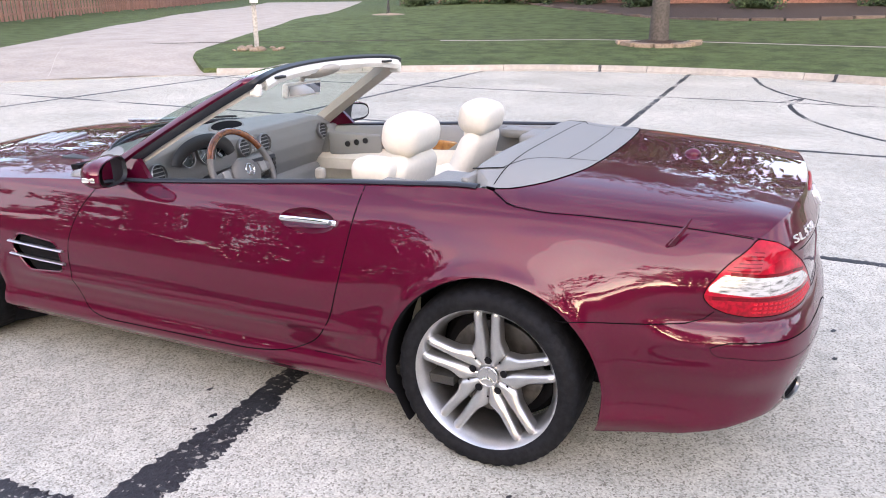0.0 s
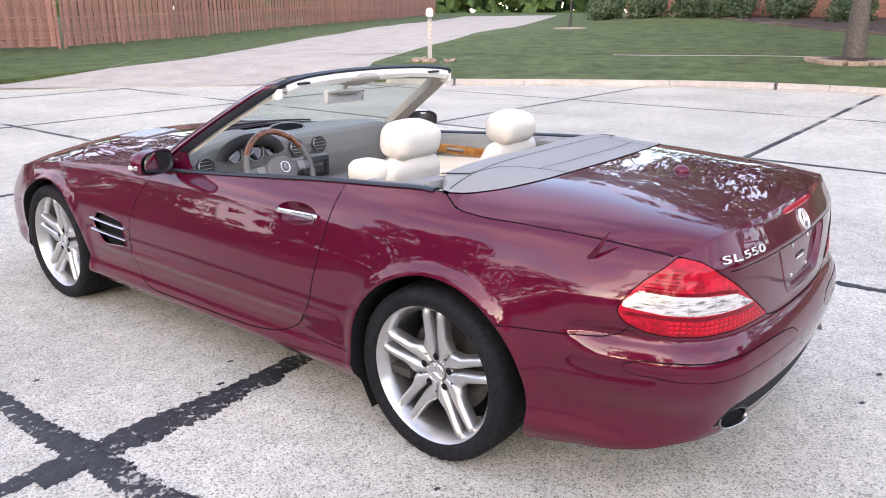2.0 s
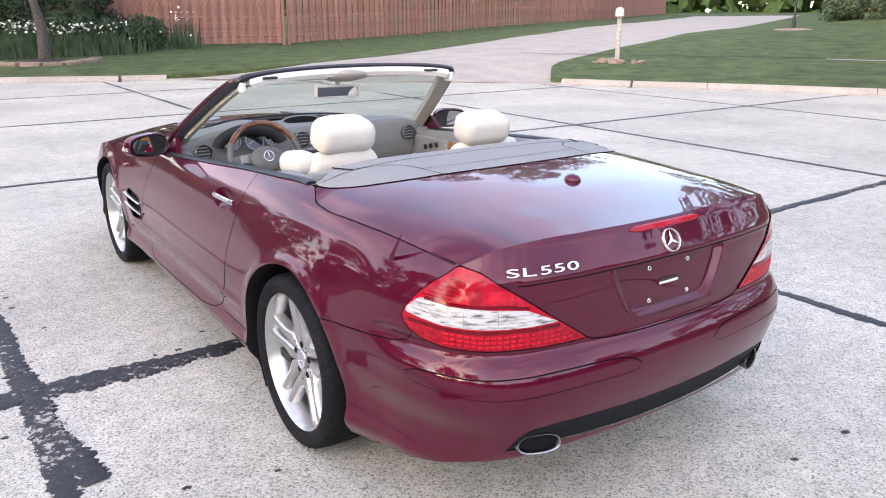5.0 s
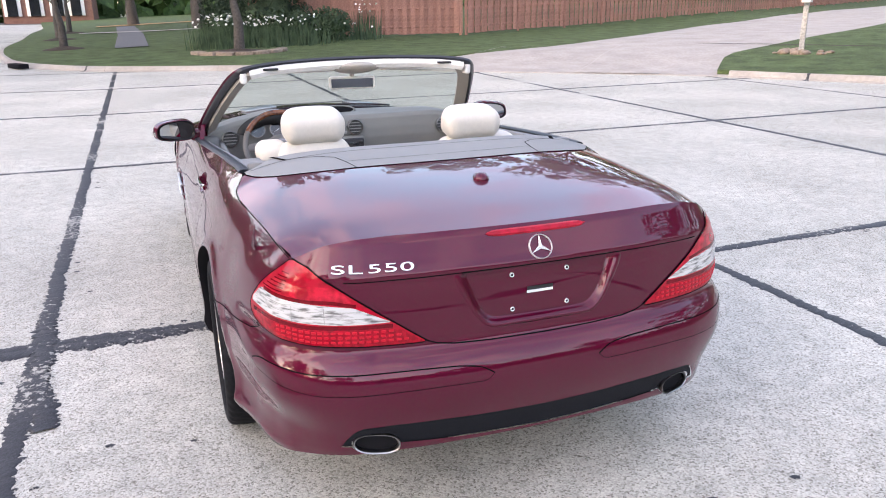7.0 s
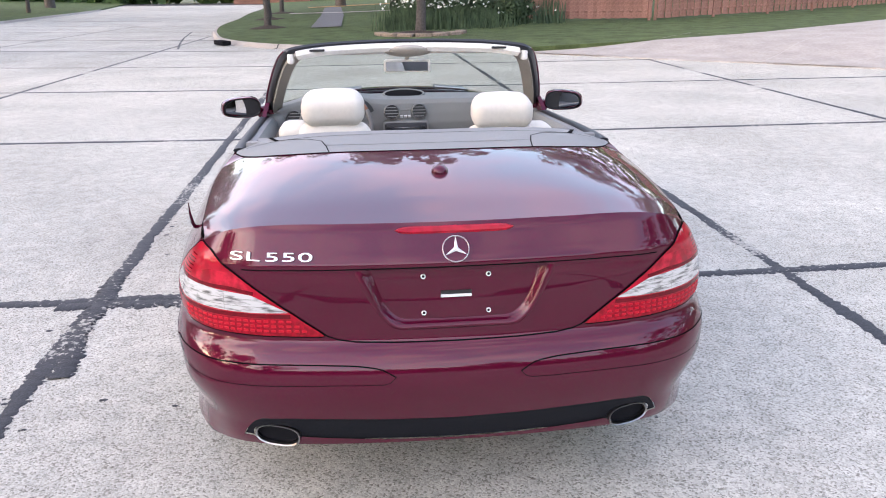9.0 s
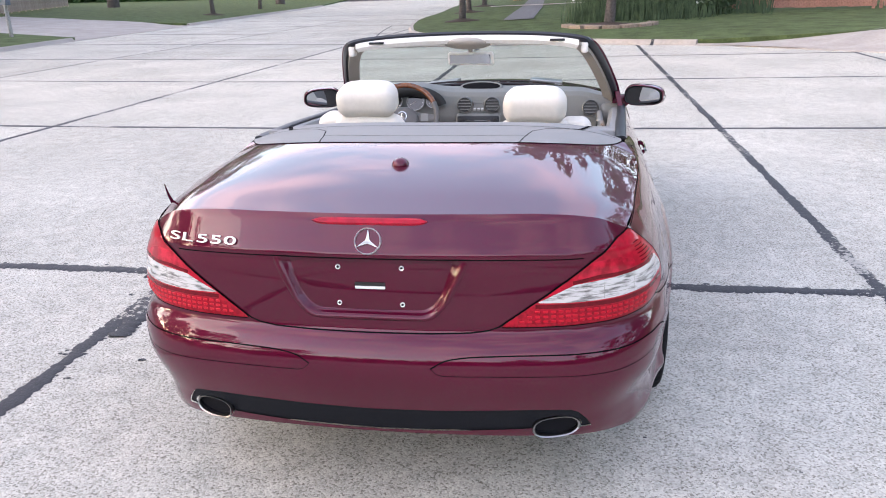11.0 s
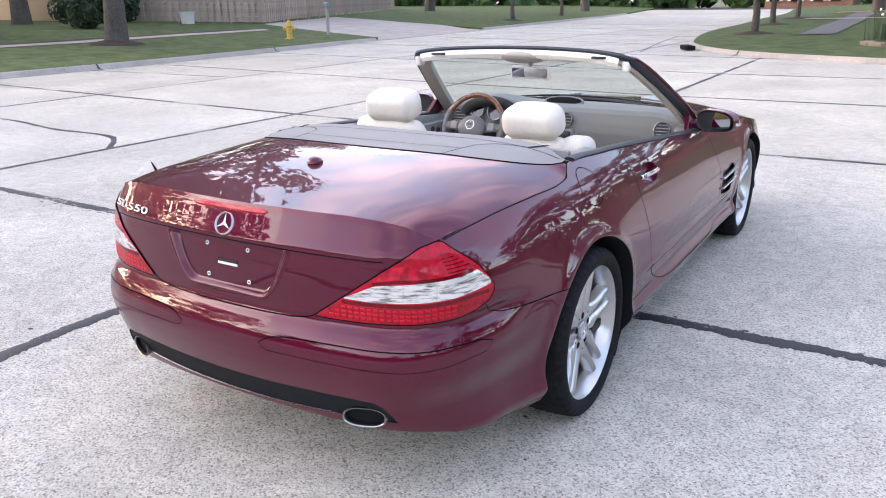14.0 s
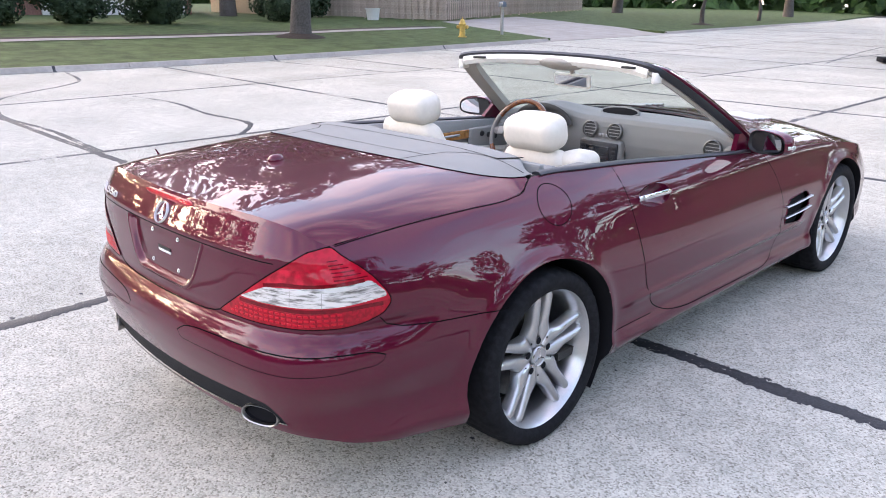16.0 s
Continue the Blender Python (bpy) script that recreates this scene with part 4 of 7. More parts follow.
for s, side in ((1, "right"), (-1, "left")):
    seam(below_top(DOOR), doors[side], 0.0042, sign=s)
    seam(SEAM_LINE, rear_bumper, 0.0035, sign=s)
    seam(LAMP, lamps[side], 0.0030, closed=True, sign=s, lift=0.0036)
    seam([(q_side(0.33, 0.3), 0.305)] + SILL[1:2], doors[side], 0.003, sign=s)
    seam([(q_side(y, float(top_side(y)) - 0.003), float(top_side(y)) - 0.003) for y in np.linspace(0.0, -0.762, 30)], trunk_lid, 0.0032, sign=s)
seam(FLAP, bpy.data.objects["fuel_flap"], 0.0032, closed=True)
seam([(p, z) for p, z in LID if z < 0.829], trunk_lid, 0.0040)
# underbody
part("underbody", join(box(-0.5, 0.5, -0.80, 3.2, 0.20, 0.30, 0.02), box(-0.72, 0.72, 0.36, 2.1, 0.19, 0.30, 0.02)), LINER, car)

# wheels
R_TYRE = 0.311


def make_wheel():
    w = new("wheel")
    prof = [(-0.115, 0.235), (-0.125, 0.25), (-0.128, 0.27), (-0.122, 0.294), (-0.106, 0.306), (-0.05, R_TYRE), (0, R_TYRE + 0.001), (0.05, R_TYRE), (0.100, 0.307), (0.114, 0.302),
            (0.124, 0.290), (0.128, 0.272), (0.125, 0.256), (0.118, 0.246), (0.100, 0.236)]
    tread = lathe(prof, 168)
    for v in tread.verts:
        r, a = math.hypot(v.co.y, v.co.z), math.atan2(v.co.z, v.co.y)
        slot = round(a * 168 / (2 * math.pi)) % 4
        if r > 0.2955 and abs(v.co.x) > 0.09 and slot == 0:
            v.co.y, v.co.z = v.co.y * 0.982, v.co.z * 0.982
        elif r > 0.305 and abs(v.co.x) < 0.06 and slot == 2:
            v.co.y, v.co.z = v.co.y * 0.985, v.co.z * 0.985
    part("tyre", tread, RUBBER, w, "black low-profile tyre")
    rim = lathe([(-0.10, 0.232), (0.02, 0.214), (0.075, 0.219), (0.098, 0.234), (0.108, 0.2385), (0.1125, 0.243), (0.109, 0.2475), (0.10, 0.246)], 72)
    spokes = []
    for k in range(5):
        a = 2 * math.pi * k / 5 + math.pi / 2
        for s in (-1, 1):
            bm, old = bmesh.new(), None
            for t in np.linspace(0, 1, 19):
                r = 0.036 + (0.230 - 0.036) * t
                inner = 0.0050 + 0.0095 * smooth(0.07, 0.22, r) if r > 0.062 else 0.001 + 0.0055 * smooth(0.05, 0.062, r)
                outer = min(r * 0.7265, 0.060)
                outer += (0.0425 + 0.003 * t - outer) * smooth(0.075, 0.135, r)
                xf = 0.070 + 0.026 * t ** 0.8 - 0.008 * smooth(0.92, 1.0, t)
                mid, wide = (inner + outer) / 2, (outer - inner) / 2
                crown = 0.004 + 0.002 * t
                ring = []
                for o, dx in ((-1.05, -0.040), (-1.0, -0.010), (-0.72, -0.0015), (-0.2, crown * 0.5), (0.2, crown * 0.5), (0.72, -0.0015), (1.0, -0.010), (1.12, -0.040)):
                    lat = s * (mid + o * wide)
                    ring.append(bm.verts.new((xf + dx, r * math.cos(a) - lat * math.sin(a), r * math.sin(a) + lat * math.cos(a))))
                if old:
                    for q in range(7):
                        bm.faces.new((old[q], old[q + 1], ring[q + 1], ring[q]))
                old = ring
            bmesh.ops.recalc_face_normals(bm, faces=bm.faces)
            spokes.append(bm)
    hub = lathe([(0.03, 0.060), (0.056, 0.058), (0.064, 0.050), (0.068, 0.0)], 40)
    part("rim", join(rim, *spokes, hub), ALLOY, w, "silver alloy rim with five twin spokes")
    part("brake_disc", lathe([(-0.03, 0.06), (-0.03, 0.165), (-0.005, 0.165), (-0.005, 0.06)], 48), DISC, w)
    part("inner_barrel", lathe([(-0.10, 0.225), (-0.06, 0.20), (-0.055, 0.0)], 48), LINER, w)
    cap = lathe([(0.066, 0.036), (0.076, 0.035), (0.080, 0.031), (0.081, 0.0)], 40)
    part("hub_cap", cap, ALLOY, w)
    star = [tube([(0.0815, 0, 0), (0.0825, 0.030 * math.cos(a), 0.030 * math.sin(a))], lambda t: 0.004 * (1 - t) + 0.001, 6) for a in (math.pi / 2, math.pi / 2 + 2.0944, math.pi / 2 + 4.1888)]
    part("hub_emblem", join(lathe([(0.080, 0.031), (0.083, 0.0315), (0.083, 0.0335), (0.080, 0.034)], 40, close=True), *star), CHROME, w)
    for k in range(5):
        a = 2 * math.pi * k / 5 + math.pi / 2
        for h, rad, nm in ((0.0, 0.0130, "bolt_hole"), (0.5, 0.004, "small_hole")):
            a2 = a + 2 * math.pi * h / 5
            r = 0.056 if h == 0 else 0.071
            b = lathe([(0.0745, rad), (0.0755, rad * 0.85), (0.0755, 0.0)] if h == 0 else [(0.0775, rad), (0.0785, rad * 0.8), (0.0785, 0.0)], 12)
            b.transform(Matrix.Translation((0, r * math.cos(a2), r * math.sin(a2))))
            part(nm, b, LINER, w)
    return w


wheel = make_wheel()
wheel.parent = car
tagged(wheel, "silver five-twin-spoke alloy wheel with low black tyre")
wheel.matrix_basis = pose(0.712, -0.025, 0.305, 0, 0, 0)
for x, y, turn, spin in ((-0.712, -0.025, 180, 1), (0.722, 2.545, 0, 14), (-0.722, 2.545, 180, -4)):
    copy_thing(wheel, pose(x, y, 0.305, 0, 0, turn) @ pose(0, 0, 0, spin, 0, 0)).parent = car

# wheel wells
for k, (ay, az, ar) in enumerate(ARCHES):
    for s in (-1, 1):
        bm, rows = bmesh.new(), []
        for a in np.linspace(-0.62, math.pi + (0.16 if k == 0 else 0.62), 40):
            y, z = ay + ar * math.cos(a), az + ar * math.sin(a)
            q = q_side(y, 0.45)
            o = skin(s * q, max(z, low_z(q)))
            rows.append([bm.verts.new((o.x, y, z)), bm.verts.new((o.x - s * 0.02, ay + (ar - 0.006) * math.cos(a), az + (ar - 0.006) * math.sin(a))),
                         bm.verts.new((s * 0.66, ay + (ar + 0.03) * math.cos(a), az + (ar + 0.03) * math.sin(a))), bm.verts.new((s * 0.45, ay + (ar + 0.03) * math.cos(a), az + (ar + 0.03) * math.sin(a))),
                         bm.verts.new((s * 0.45, ay, az))])
        for r, q in zip(rows, rows[1:]):
            for j in range(4):
                bm.faces.new((r[j], r[j + 1], q[j + 1], q[j]))
        part("wheel_well", bm, LINER, car)

# ---------------------------------------------------------------- the car: tail details
def on_lid(x, z):
    """A place on the lid's rear face and its outward normal."""
    q = q_tail(abs(x), z)
    s = 1 if x >= 0 else -1
    return skin(s * q, z), skin_normal(s * q, z)


# diodes in the lower part of each lamp
for s, side in ((1, "right"), (-1, "left")):
    for r, z in enumerate((0.619, 0.632, 0.645)):
        for q in np.arange(0.40 + 0.02 * r, 0.80, 0.0205):
            zz = z - 0.002 + 0.010 * smooth(0.66, 0.8, q)
            c, n = skin(s * q, zz), skin_normal(s * q, zz)
            b = box(-0.0066, 0.0066, -0.0034, 0.0034, -0.001, 0.0014, 0.0012, 1)
            b.transform(Matrix.Translation(c + n * 0.003) @ n.to_track_quat("Z", "Y").to_matrix().to_4x4())
            part("diode", b, DIODE, lamps[side])
    # dark steps of the reflectors behind the lenses
    for z0, q0, q1 in ((0.681, 0.49, 0.73), (0.692, 0.76, 0.91), (0.700, 0.54, 0.73), (0.709, 0.76, 0.90)):
        seam([(q, z0 + 0.014 * smooth(0.68, 0.95, q)) for q in np.linspace(q0, q1, 14)], lamps[side], 0.0011, sign=s, lift=0.0034, material=REFLECTOR)
    for q in (0.628, 0.735):
        seam([(q, 0.668), (q + 0.002, 0.712)], lamps[side], 0.0013, sign=s, lift=0.0035, material=REFLECTOR)
    for k in range(6):
        z0 = 0.742 + 0.0095 * k
        seam([(0.775 - 0.004 * k, z0 + 0.002), (0.878 - 0.017 * k, z0 + 0.004)], lamps[side], 0.0034, sign=s, lift=0.0034, material=LENSDARK)
    seam([(q, 0.7265 + 0.011 * smooth(0.66, 0.9, q) - 0.010 * smooth(0.62, 0.53, q)) for q in np.linspace(0.535, 0.868, 24)], lamps[side], 0.010, sign=s, lift=0.0033, material=LENSDARK)
    seam([(q, 0.657 + 0.013 * smooth(0.64, 0.9, q)) for q in np.linspace(0.435, 0.915, 30)], lamps[side], 0.011, sign=s, lift=0.0033, material=LENSDARK)

# plate well: a recess with a rim, four screws and a small white sticker
plate_well = skin_piece("plate_well", [("plate_well", "")], PAINT, trunk_lid, "empty painted plate recess", lift=-0.017)
bm, rows = bmesh.new(), []
for (p, z), (p2, z2) in zip(WELL, WELL_IN):
    row = []
    for k, d in ((0, 0.0), (0.10, 0.0022), (0.26, 0.0030), (0.42, 0.0012), (0.58, -0.0040), (0.74, -0.0105), (0.88, -0.0155), (1.0, -0.0171)):
        u, v = p + (p2 - p) * k, z + (z2 - z) * k
        d = d if z < 0.775 else min(d, -0.0005)
        row.append(bm.verts.new(skin(u, v) + skin_normal(u, min(v, 0.77)) * d))
    rows.append(row)
for k in range(len(rows)):
    r, q = rows[k], rows[(k + 1) % len(rows)]
    for j in range(len(r) - 1):
        bm.faces.new((r[j], r[j + 1], q[j + 1], q[j]))
bmesh.ops.recalc_face_normals(bm, faces=bm.faces)
part("well_rim", bm, PAINT, trunk_lid, "rounded rim of the plate recess")


for x in (-0.085, 0.085):
    for z in (0.755, 0.655):
        c, n = on_lid(x, z)
        for nm, prof, material in (("plate_screw", [(0, 0.0068), (0.002, 0.0066), (0.003, 0.0052), (0.002, 0.0036)], BADGE), ("screw_socket", [(0.0019, 0.0037), (0.0017, 0)], LINER)):
            b = lathe(prof, 16, "Z")
            b.transform(Matrix.Translation(c - n * 0.0168) @ n.to_track_quat("Z", "Y").to_matrix().to_4x4())
            part(nm, b, material, trunk_lid)
c, n = on_lid(0, 0.706)
for z0, z1, material, nm in ((-0.002, 0.008, BLACK, "sticker_bar"), (-0.010, -0.002, WHITE, "sticker_bar")):
    part(nm, box(-0.040, 0.040, -0.0015, 0.001, z0, z1, m=Matrix.Translation(c - n * 0.0160)), material, trunk_lid)
# black tube above the plate, drawn as the shade under the lid's crease
for s in (-1, 1):
    line = [on_lid(s * x, 0.7815 - 0.004 * (x / 0.53) ** 2) for x in np.linspace(0.0, 0.545, 30)]
    part("lid_crease", tube([c + n * 0.0001 for c, n in line], 0.0016, 6), SEAM, trunk_lid)
# emblem: a ring with three bars
c, n = on_lid(0, 0.823)
spin = Matrix.Translation(c + n * 0.004) @ n.to_track_quat("Z", "Y").to_matrix().to_4x4()
ring = lathe([(-0.004, 0.0325), (0.002, 0.0322), (0.004, 0.0335), (0.002, 0.0350), (-0.004, 0.0353)], 48, "Z", close=True)
bars = []
for k in range(3):
    a = math.pi / 2 + k * 2.0944
    b = bmesh.new()
    tip, wide = Vector((0.033 * math.cos(a), 0.033 * math.sin(a), 0.001)), 0.0062
    left, right = (Vector((wide * math.cos(a + sgn * 1.05), wide * math.sin(a + sgn * 1.05), 0.0)) for sgn in (1, -1))
    top = Vector((0, 0, 0.005))
    vs = [b.verts.new(v) for v in (tip, left, right, top)]
    b.faces.new((vs[0], vs[1], vs[3])), b.faces.new((vs[0], vs[3], vs[2]))
    bars.append(b)
em = join(ring, *bars)
up = spin @ Vector((0, 1, 0)) - spin @ Vector((0, 0, 0))
if up.z < 0:
    em.transform(Matrix.Rotation(math.pi, 4, "Z"))
em.transform(spin)
bmesh.ops.recalc_face_normals(em, faces=em.faces)
part("emblem", em, BADGE, trunk_lid, "chrome ring emblem with three bars")


def lettering(text, size, depth, m, material, parent, name, bold=0.0, spacing=1.0):
    curve = bpy.data.curves.new(name, "FONT")
    curve.body, curve.size, curve.extrude, curve.offset, curve.space_character = text, size, depth, bold, spacing
    curve.align_x = "CENTER"
    tmp = new("tmp_text", curve)
    me = bpy.data.meshes.new_from_object(tmp.evaluated_get(bpy.context.evaluated_depsgraph_get()))
    bpy.data.objects.remove(tmp)
    me.name = name
    me.materials.clear()
    me.materials.append(material)
    me.transform(m)
    ob = new(name, me)
    ob.parent = parent
    return ob


for word, x0, x1 in (("SL", -0.571, -0.494), ("550", -0.480, -0.362)):
    (c0, n0), (c1, n1) = on_lid(x0, 0.8005), on_lid(x1, 0.8005)
    t_, n = (c1 - c0).normalized(), (n0 + n1).normalized()
    u_ = n.cross(t_).normalized()
    n = t_.cross(u_)
    badge = lettering(word, 1.0, 0.06, Matrix.Identity(4), BADGE, trunk_lid, "badge_letters", 0.0, 1.05)
    xs = [v.co.x for v in badge.data.vertices]
    ys = [v.co.y for v in badge.data.vertices]
    kx, ky, c = (c1 - c0).length / (max(xs) - min(xs)), 0.0228 / (max(ys) - min(ys)), c0 + n * 0.0045
    fit_m = Matrix(((t_.x, u_.x, n.x, c.x), (t_.y, u_.y, n.y, c.y), (t_.z, u_.z, n.z, c.z), (0, 0, 0, 1)))
    badge.data.transform(fit_m @ Matrix.Diagonal((kx, ky, 0.03, 1)) @ Matrix.Translation((-min(xs), -min(ys), 0)))
    tagged(badge, "chrome badge letters")
# high brake light
bm, rows = bmesh.new(), []
for x in np.linspace(-0.153, 0.153, 33):
    h = 0.0085 * (1 - (abs(x) / 0.1535) ** 12)
    spots = [on_lid(x, 0.869 + k * h) for k in (1, 0.5, -0.5, -1)]
    rows.append([bm.verts.new(c + n * o) for (c, n), o in zip(spots, (0.0006, 0.0045, 0.0045, 0.0006))])
for a, b in zip(rows, rows[1:]):
    for k in range(3):
        bm.faces.new((a[k], a[k + 1], b[k + 1], b[k]))
bmesh.ops.recalc_face_normals(bm, faces=bm.faces)
part("high_brake_light", bm, LENS, trunk_lid, "slim red high brake light")
# little dome antenna on the lid
b = bmesh.new()
bmesh.ops.create_uvsphere(b, u_segments=24, v_segments=12, radius=1)
for v in b.verts:
    v.co = Vector((v.co.x * 0.026, v.co.y * 0.030, max(v.co.z, -0.2) * 0.022))
b.transform(Matrix.Translation((0, -0.505, 0.929)))
part("dome_antenna", b, PAINT, trunk_lid, "small dark red dome antenna")
# fin on the left flank
b = bmesh.new()
a0 = skin(-q_side(-0.538, 0.79), 0.79)
spine = [(a0 + Vector((0.010, 0.004, -0.006)), 0.013), (a0 + Vector((0.003, -0.012, 0.020)), 0.013), (a0 + Vector((0.004, -0.038, 0.056)), 0.008), (a0 + Vector((0.008, -0.060, 0.094)), 0.0025)]
old = None
for c, r in spine:
    row = [b.verts.new(c + Vector((0, 0.016 * r / 0.014, -0.01 * r / 0.014))), b.verts.new(c + Vector((-r * 0.45, 0, 0))), b.verts.new(c + Vector((0, -0.016 * r / 0.014, 0))), b.verts.new(c + Vector((r * 0.45, 0, 0)))]
    if old:
        for k in range(4):
            b.faces.new((old[k], old[(k + 1) % 4], row[(k + 1) % 4], row[k]))
    old = row
part("fin_antenna", b, PAINT, car, "small dark red fin antenna")

# bumper: rub strips, reflector, tail pipes
for s in (1, -1):
    upper = [(0.163, 0.503), (0.198, 0.523), (0.235, 0.530), (0.334, 0.536), (0.462, 0.537), (0.585, 0.536), (0.70, 0.538), (0.80, 0.543), (0.88, 0.538), (0.910, 0.527)]
    lower = [(0.910, 0.527), (0.905, 0.514), (0.82, 0.497), (0.712, 0.485), (0.62, 0.480), (0.53, 0.481), (0.42, 0.483), (0.31, 0.484), (0.22, 0.484), (0.18, 0.487), (0.163, 0.503)]
    seam(fine_line(upper, 0.02), rear_bumper, 0.0036, sign=s)
    seam(fine_line(lower, 0.02), rear_bumper, 0.0016, sign=s)
    pipe = new("tail_pipe")
    pipe.parent = car
    tagged(pipe, "oval chromed tail pipe")
    bm, rings = bmesh.new(), []
    for y, gx, gz in ((-0.78, 0.058, 0.026), (-0.918, 0.060, 0.027), (-0.932, 0.0625, 0.0295), (-0.937, 0.0605, 0.0275), (-0.935, 0.0568, 0.0242), (-0.926, 0.0556, 0.0231)):
        ring = []
        for k in range(32):
            a = 2 * math.pi * k / 32
            cx, cz = math.copysign(abs(math.cos(a)) ** 0.75, math.cos(a)), math.copysign(abs(math.sin(a)) ** 0.85, math.sin(a))
            ring.append(bm.verts.new((s * 0.485 + gx * cx, y + 0.014 + 0.35 * gx * cx * s + 0.15 * gz * cz, 0.313 + gz * cz)))
        rings.append(ring)
    for a, b2 in zip(rings, rings[1:]):
        for k in range(32):
            bm.faces.new((a[k], a[(k + 1) % 32], b2[(k + 1) % 32], b2[k]))
    part("pipe_shell", bm, DULL, pipe)
    bm, rings = bmesh.new(), []
    for y, gx, gz in ((-0.929, 0.0557, 0.0232), (-0.919, 0.0555, 0.0230)):
        rings.append([bm.verts.new((s * 0.485 + gx * math.cos(a), y + 0.014 + 0.35 * gx * math.cos(a) * s, 0.313 + gz * math.sin(a))) for a in np.linspace(0, 2 * math.pi, 25)[:-1]])
    for k in range(24):
        bm.faces.new((rings[0][k], rings[0][(k + 1) % 24], rings[1][(k + 1) % 24], rings[1][k]))
    part("pipe_lining", bm, LINER, pipe)
    bm = bmesh.new()
    ring = [bm.verts.new((s * 0.485 + 0.056 * math.cos(2 * math.pi * k / 24), -0.9055 + 0.35 * 0.056 * math.cos(2 * math.pi * k / 24) * s, 0.313 + 0.0234 * math.sin(2 * math.pi * k / 24))) for k in range(24)]
    bm.faces.new(ring)
    part("pipe_bore", bm, LINER, pipe)

# ---------------------------------------------------------------- flank details
for s, side in ((1, "right"), (-1, "left")):
    # handle: bowl and bright bar
    q0, q1 = q_side(0.737, 0.75), q_side(0.517, 0.75)
    zc = 0.752
    skin_piece("handle_bowl", [("bowl", side)], PAINT, doors[side], "recess behind the handle", lift=lambda p, z: -0.034 * max(0.0, 1 - ((abs(p) - BOWL_Y) / 0.112) ** 2 - ((z - BOWL_Z) / 0.040) ** 2) ** 0.75)
    bar = []
    for t in np.linspace(0, 1, 15):
        q = q0 + (q1 - q0) * t
        z = zc + 0.003 + 0.004 * t
        out = 0.002 + 0.013 * math.sin(math.pi * t) ** 0.5
        bar.append(skin(s * q, z) + skin_normal(s * q, z) * out)
    part("door_handle", tube(bar, lambda t: 0.007, 10, flat=0.0105), CHROME, doors[side], "bright chrome door handle")
    lk = lathe([(0, 0.0075), (0.003, 0.006), (0.003, 0.0)], 16, "Z")
    c, n = bar[-2], skin_normal(s * q1, zc)
    lk.transform(Matrix.Translation(c + n * 0.007) @ n.to_track_quat("Z", "Y").to_matrix().to_4x4())
    part("lock", lk, DULL, doors[side])
    # vent behind the front wheel
    vent = skin_piece("side_vent", [("vent", side)], LINER, car, "dark side vent with two bright slats", lift=-0.022)
    for z in (0.515, 0.462):
        pts = []
        for t in np.linspace(0, 1, 9):
            q = q_side(1.765 + 0.30 * t, 0.5)
            zz = z + 0.012 * t
            pts.append(skin(s * q, zz) + skin_normal(s * q, zz) * (0.004 + 0.004 * math.sin(math.pi * t)))
        part("vent_slat", tube(pts, 0.012, 8, flat=0.005), ALLOY, vent)
    rim_pts = [skin(s * q, z) for q, z in VENT]
    part("vent_rim", tube(rim_pts, 0.004, 6, closed=True), PAINT, vent)
    # black strip along the belt
    strip = []
    for y in np.linspace(0.06, 1.56, 40):
        zt = float(top_side(y))
        strip.append(skin(s * q_side(y, zt), zt) + Vector((-s * 0.012, 0, 0.001)))
    part("belt_seal", tube(strip, 0.021, 8, flat=0.009), SEAL, doors[side], "black rubber belt seal")
    # inner wall of the cockpit under the belt
    bm, rows = bmesh.new(), []
    for y in np.linspace(0.05, 1.62, 28):
        zt = float(top_side(y))
        x = skin(q_side(y, zt), zt).x
        rows.append([bm.verts.new((s * (x - dx), y, z)) for dx, z in ((0.012, zt - 0.002), (0.055, zt - 0.006), (0.075, zt - 0.03), (0.085, zt - 0.125))])
    for a, b2 in zip(rows, rows[1:]):
        for k in range(3):
            bm.faces.new((a[k], a[k + 1], b2[k + 1], b2[k]))
    card, rows = bmesh.new(), []
    for y in np.linspace(0.30, 1.60, 28):
        zt = float(top_side(y))
        x = skin(q_side(y, zt), zt).x
        swell = 0.05 * math.exp(-((y - 1.25) / 0.25) ** 2)
        rows.append([card.verts.new((s * (x - dx - swell * w), y, z)) for dx, z, w in ((0.080, zt - 0.120, 0), (0.095, zt - 0.135, 0.5), (0.12, zt - 0.165, 1), (0.125, zt - 0.22, 1), (0.10, zt - 0.27, 0.5), (0.085, 0.30, 0))])
    for a, b2 in zip(rows, rows[1:]):
        for k in range(5):
            card.faces.new((a[k], a[k + 1], b2[k + 1], b2[k]))
    part("door_card", card, LEATHER, doors[side], "cream leather lower door panel")
    part("inner_panel", bm, GREY, doors[side], "grey inner door panel")
    xi = float(skin(q_side(0.8, 0.85), 0.85).x) - 0.088
    part("wood_insert", box(s * xi - 0.008, s * xi + 0.008, 0.62, 1.22, 0.735, 0.785, 0.006), OAK, doors[side], "honey-coloured wood insert")
    part("inner_handle", tube([(s * (xi - 0.012), 0.95, 0.762), (s * (xi - 0.022), 1.0, 0.764), (s * (xi - 0.012), 1.06, 0.762)], 0.007, 8), DULL, doors[side])
    part("armrest", box(s * (xi - 0.045) - 0.045, s * (xi - 0.045) + 0.045, 0.42, 1.25, 0.60, 0.665, 0.025, 3), LEATHER, doors[side], "cream leather armrest")
    part("switch_panel", box(s * (xi - 0.008) - 0.014, s * (xi - 0.008) + 0.014, 1.14, 1.46, 0.665, 0.79, 0.013, 3), GREY, doors[side])
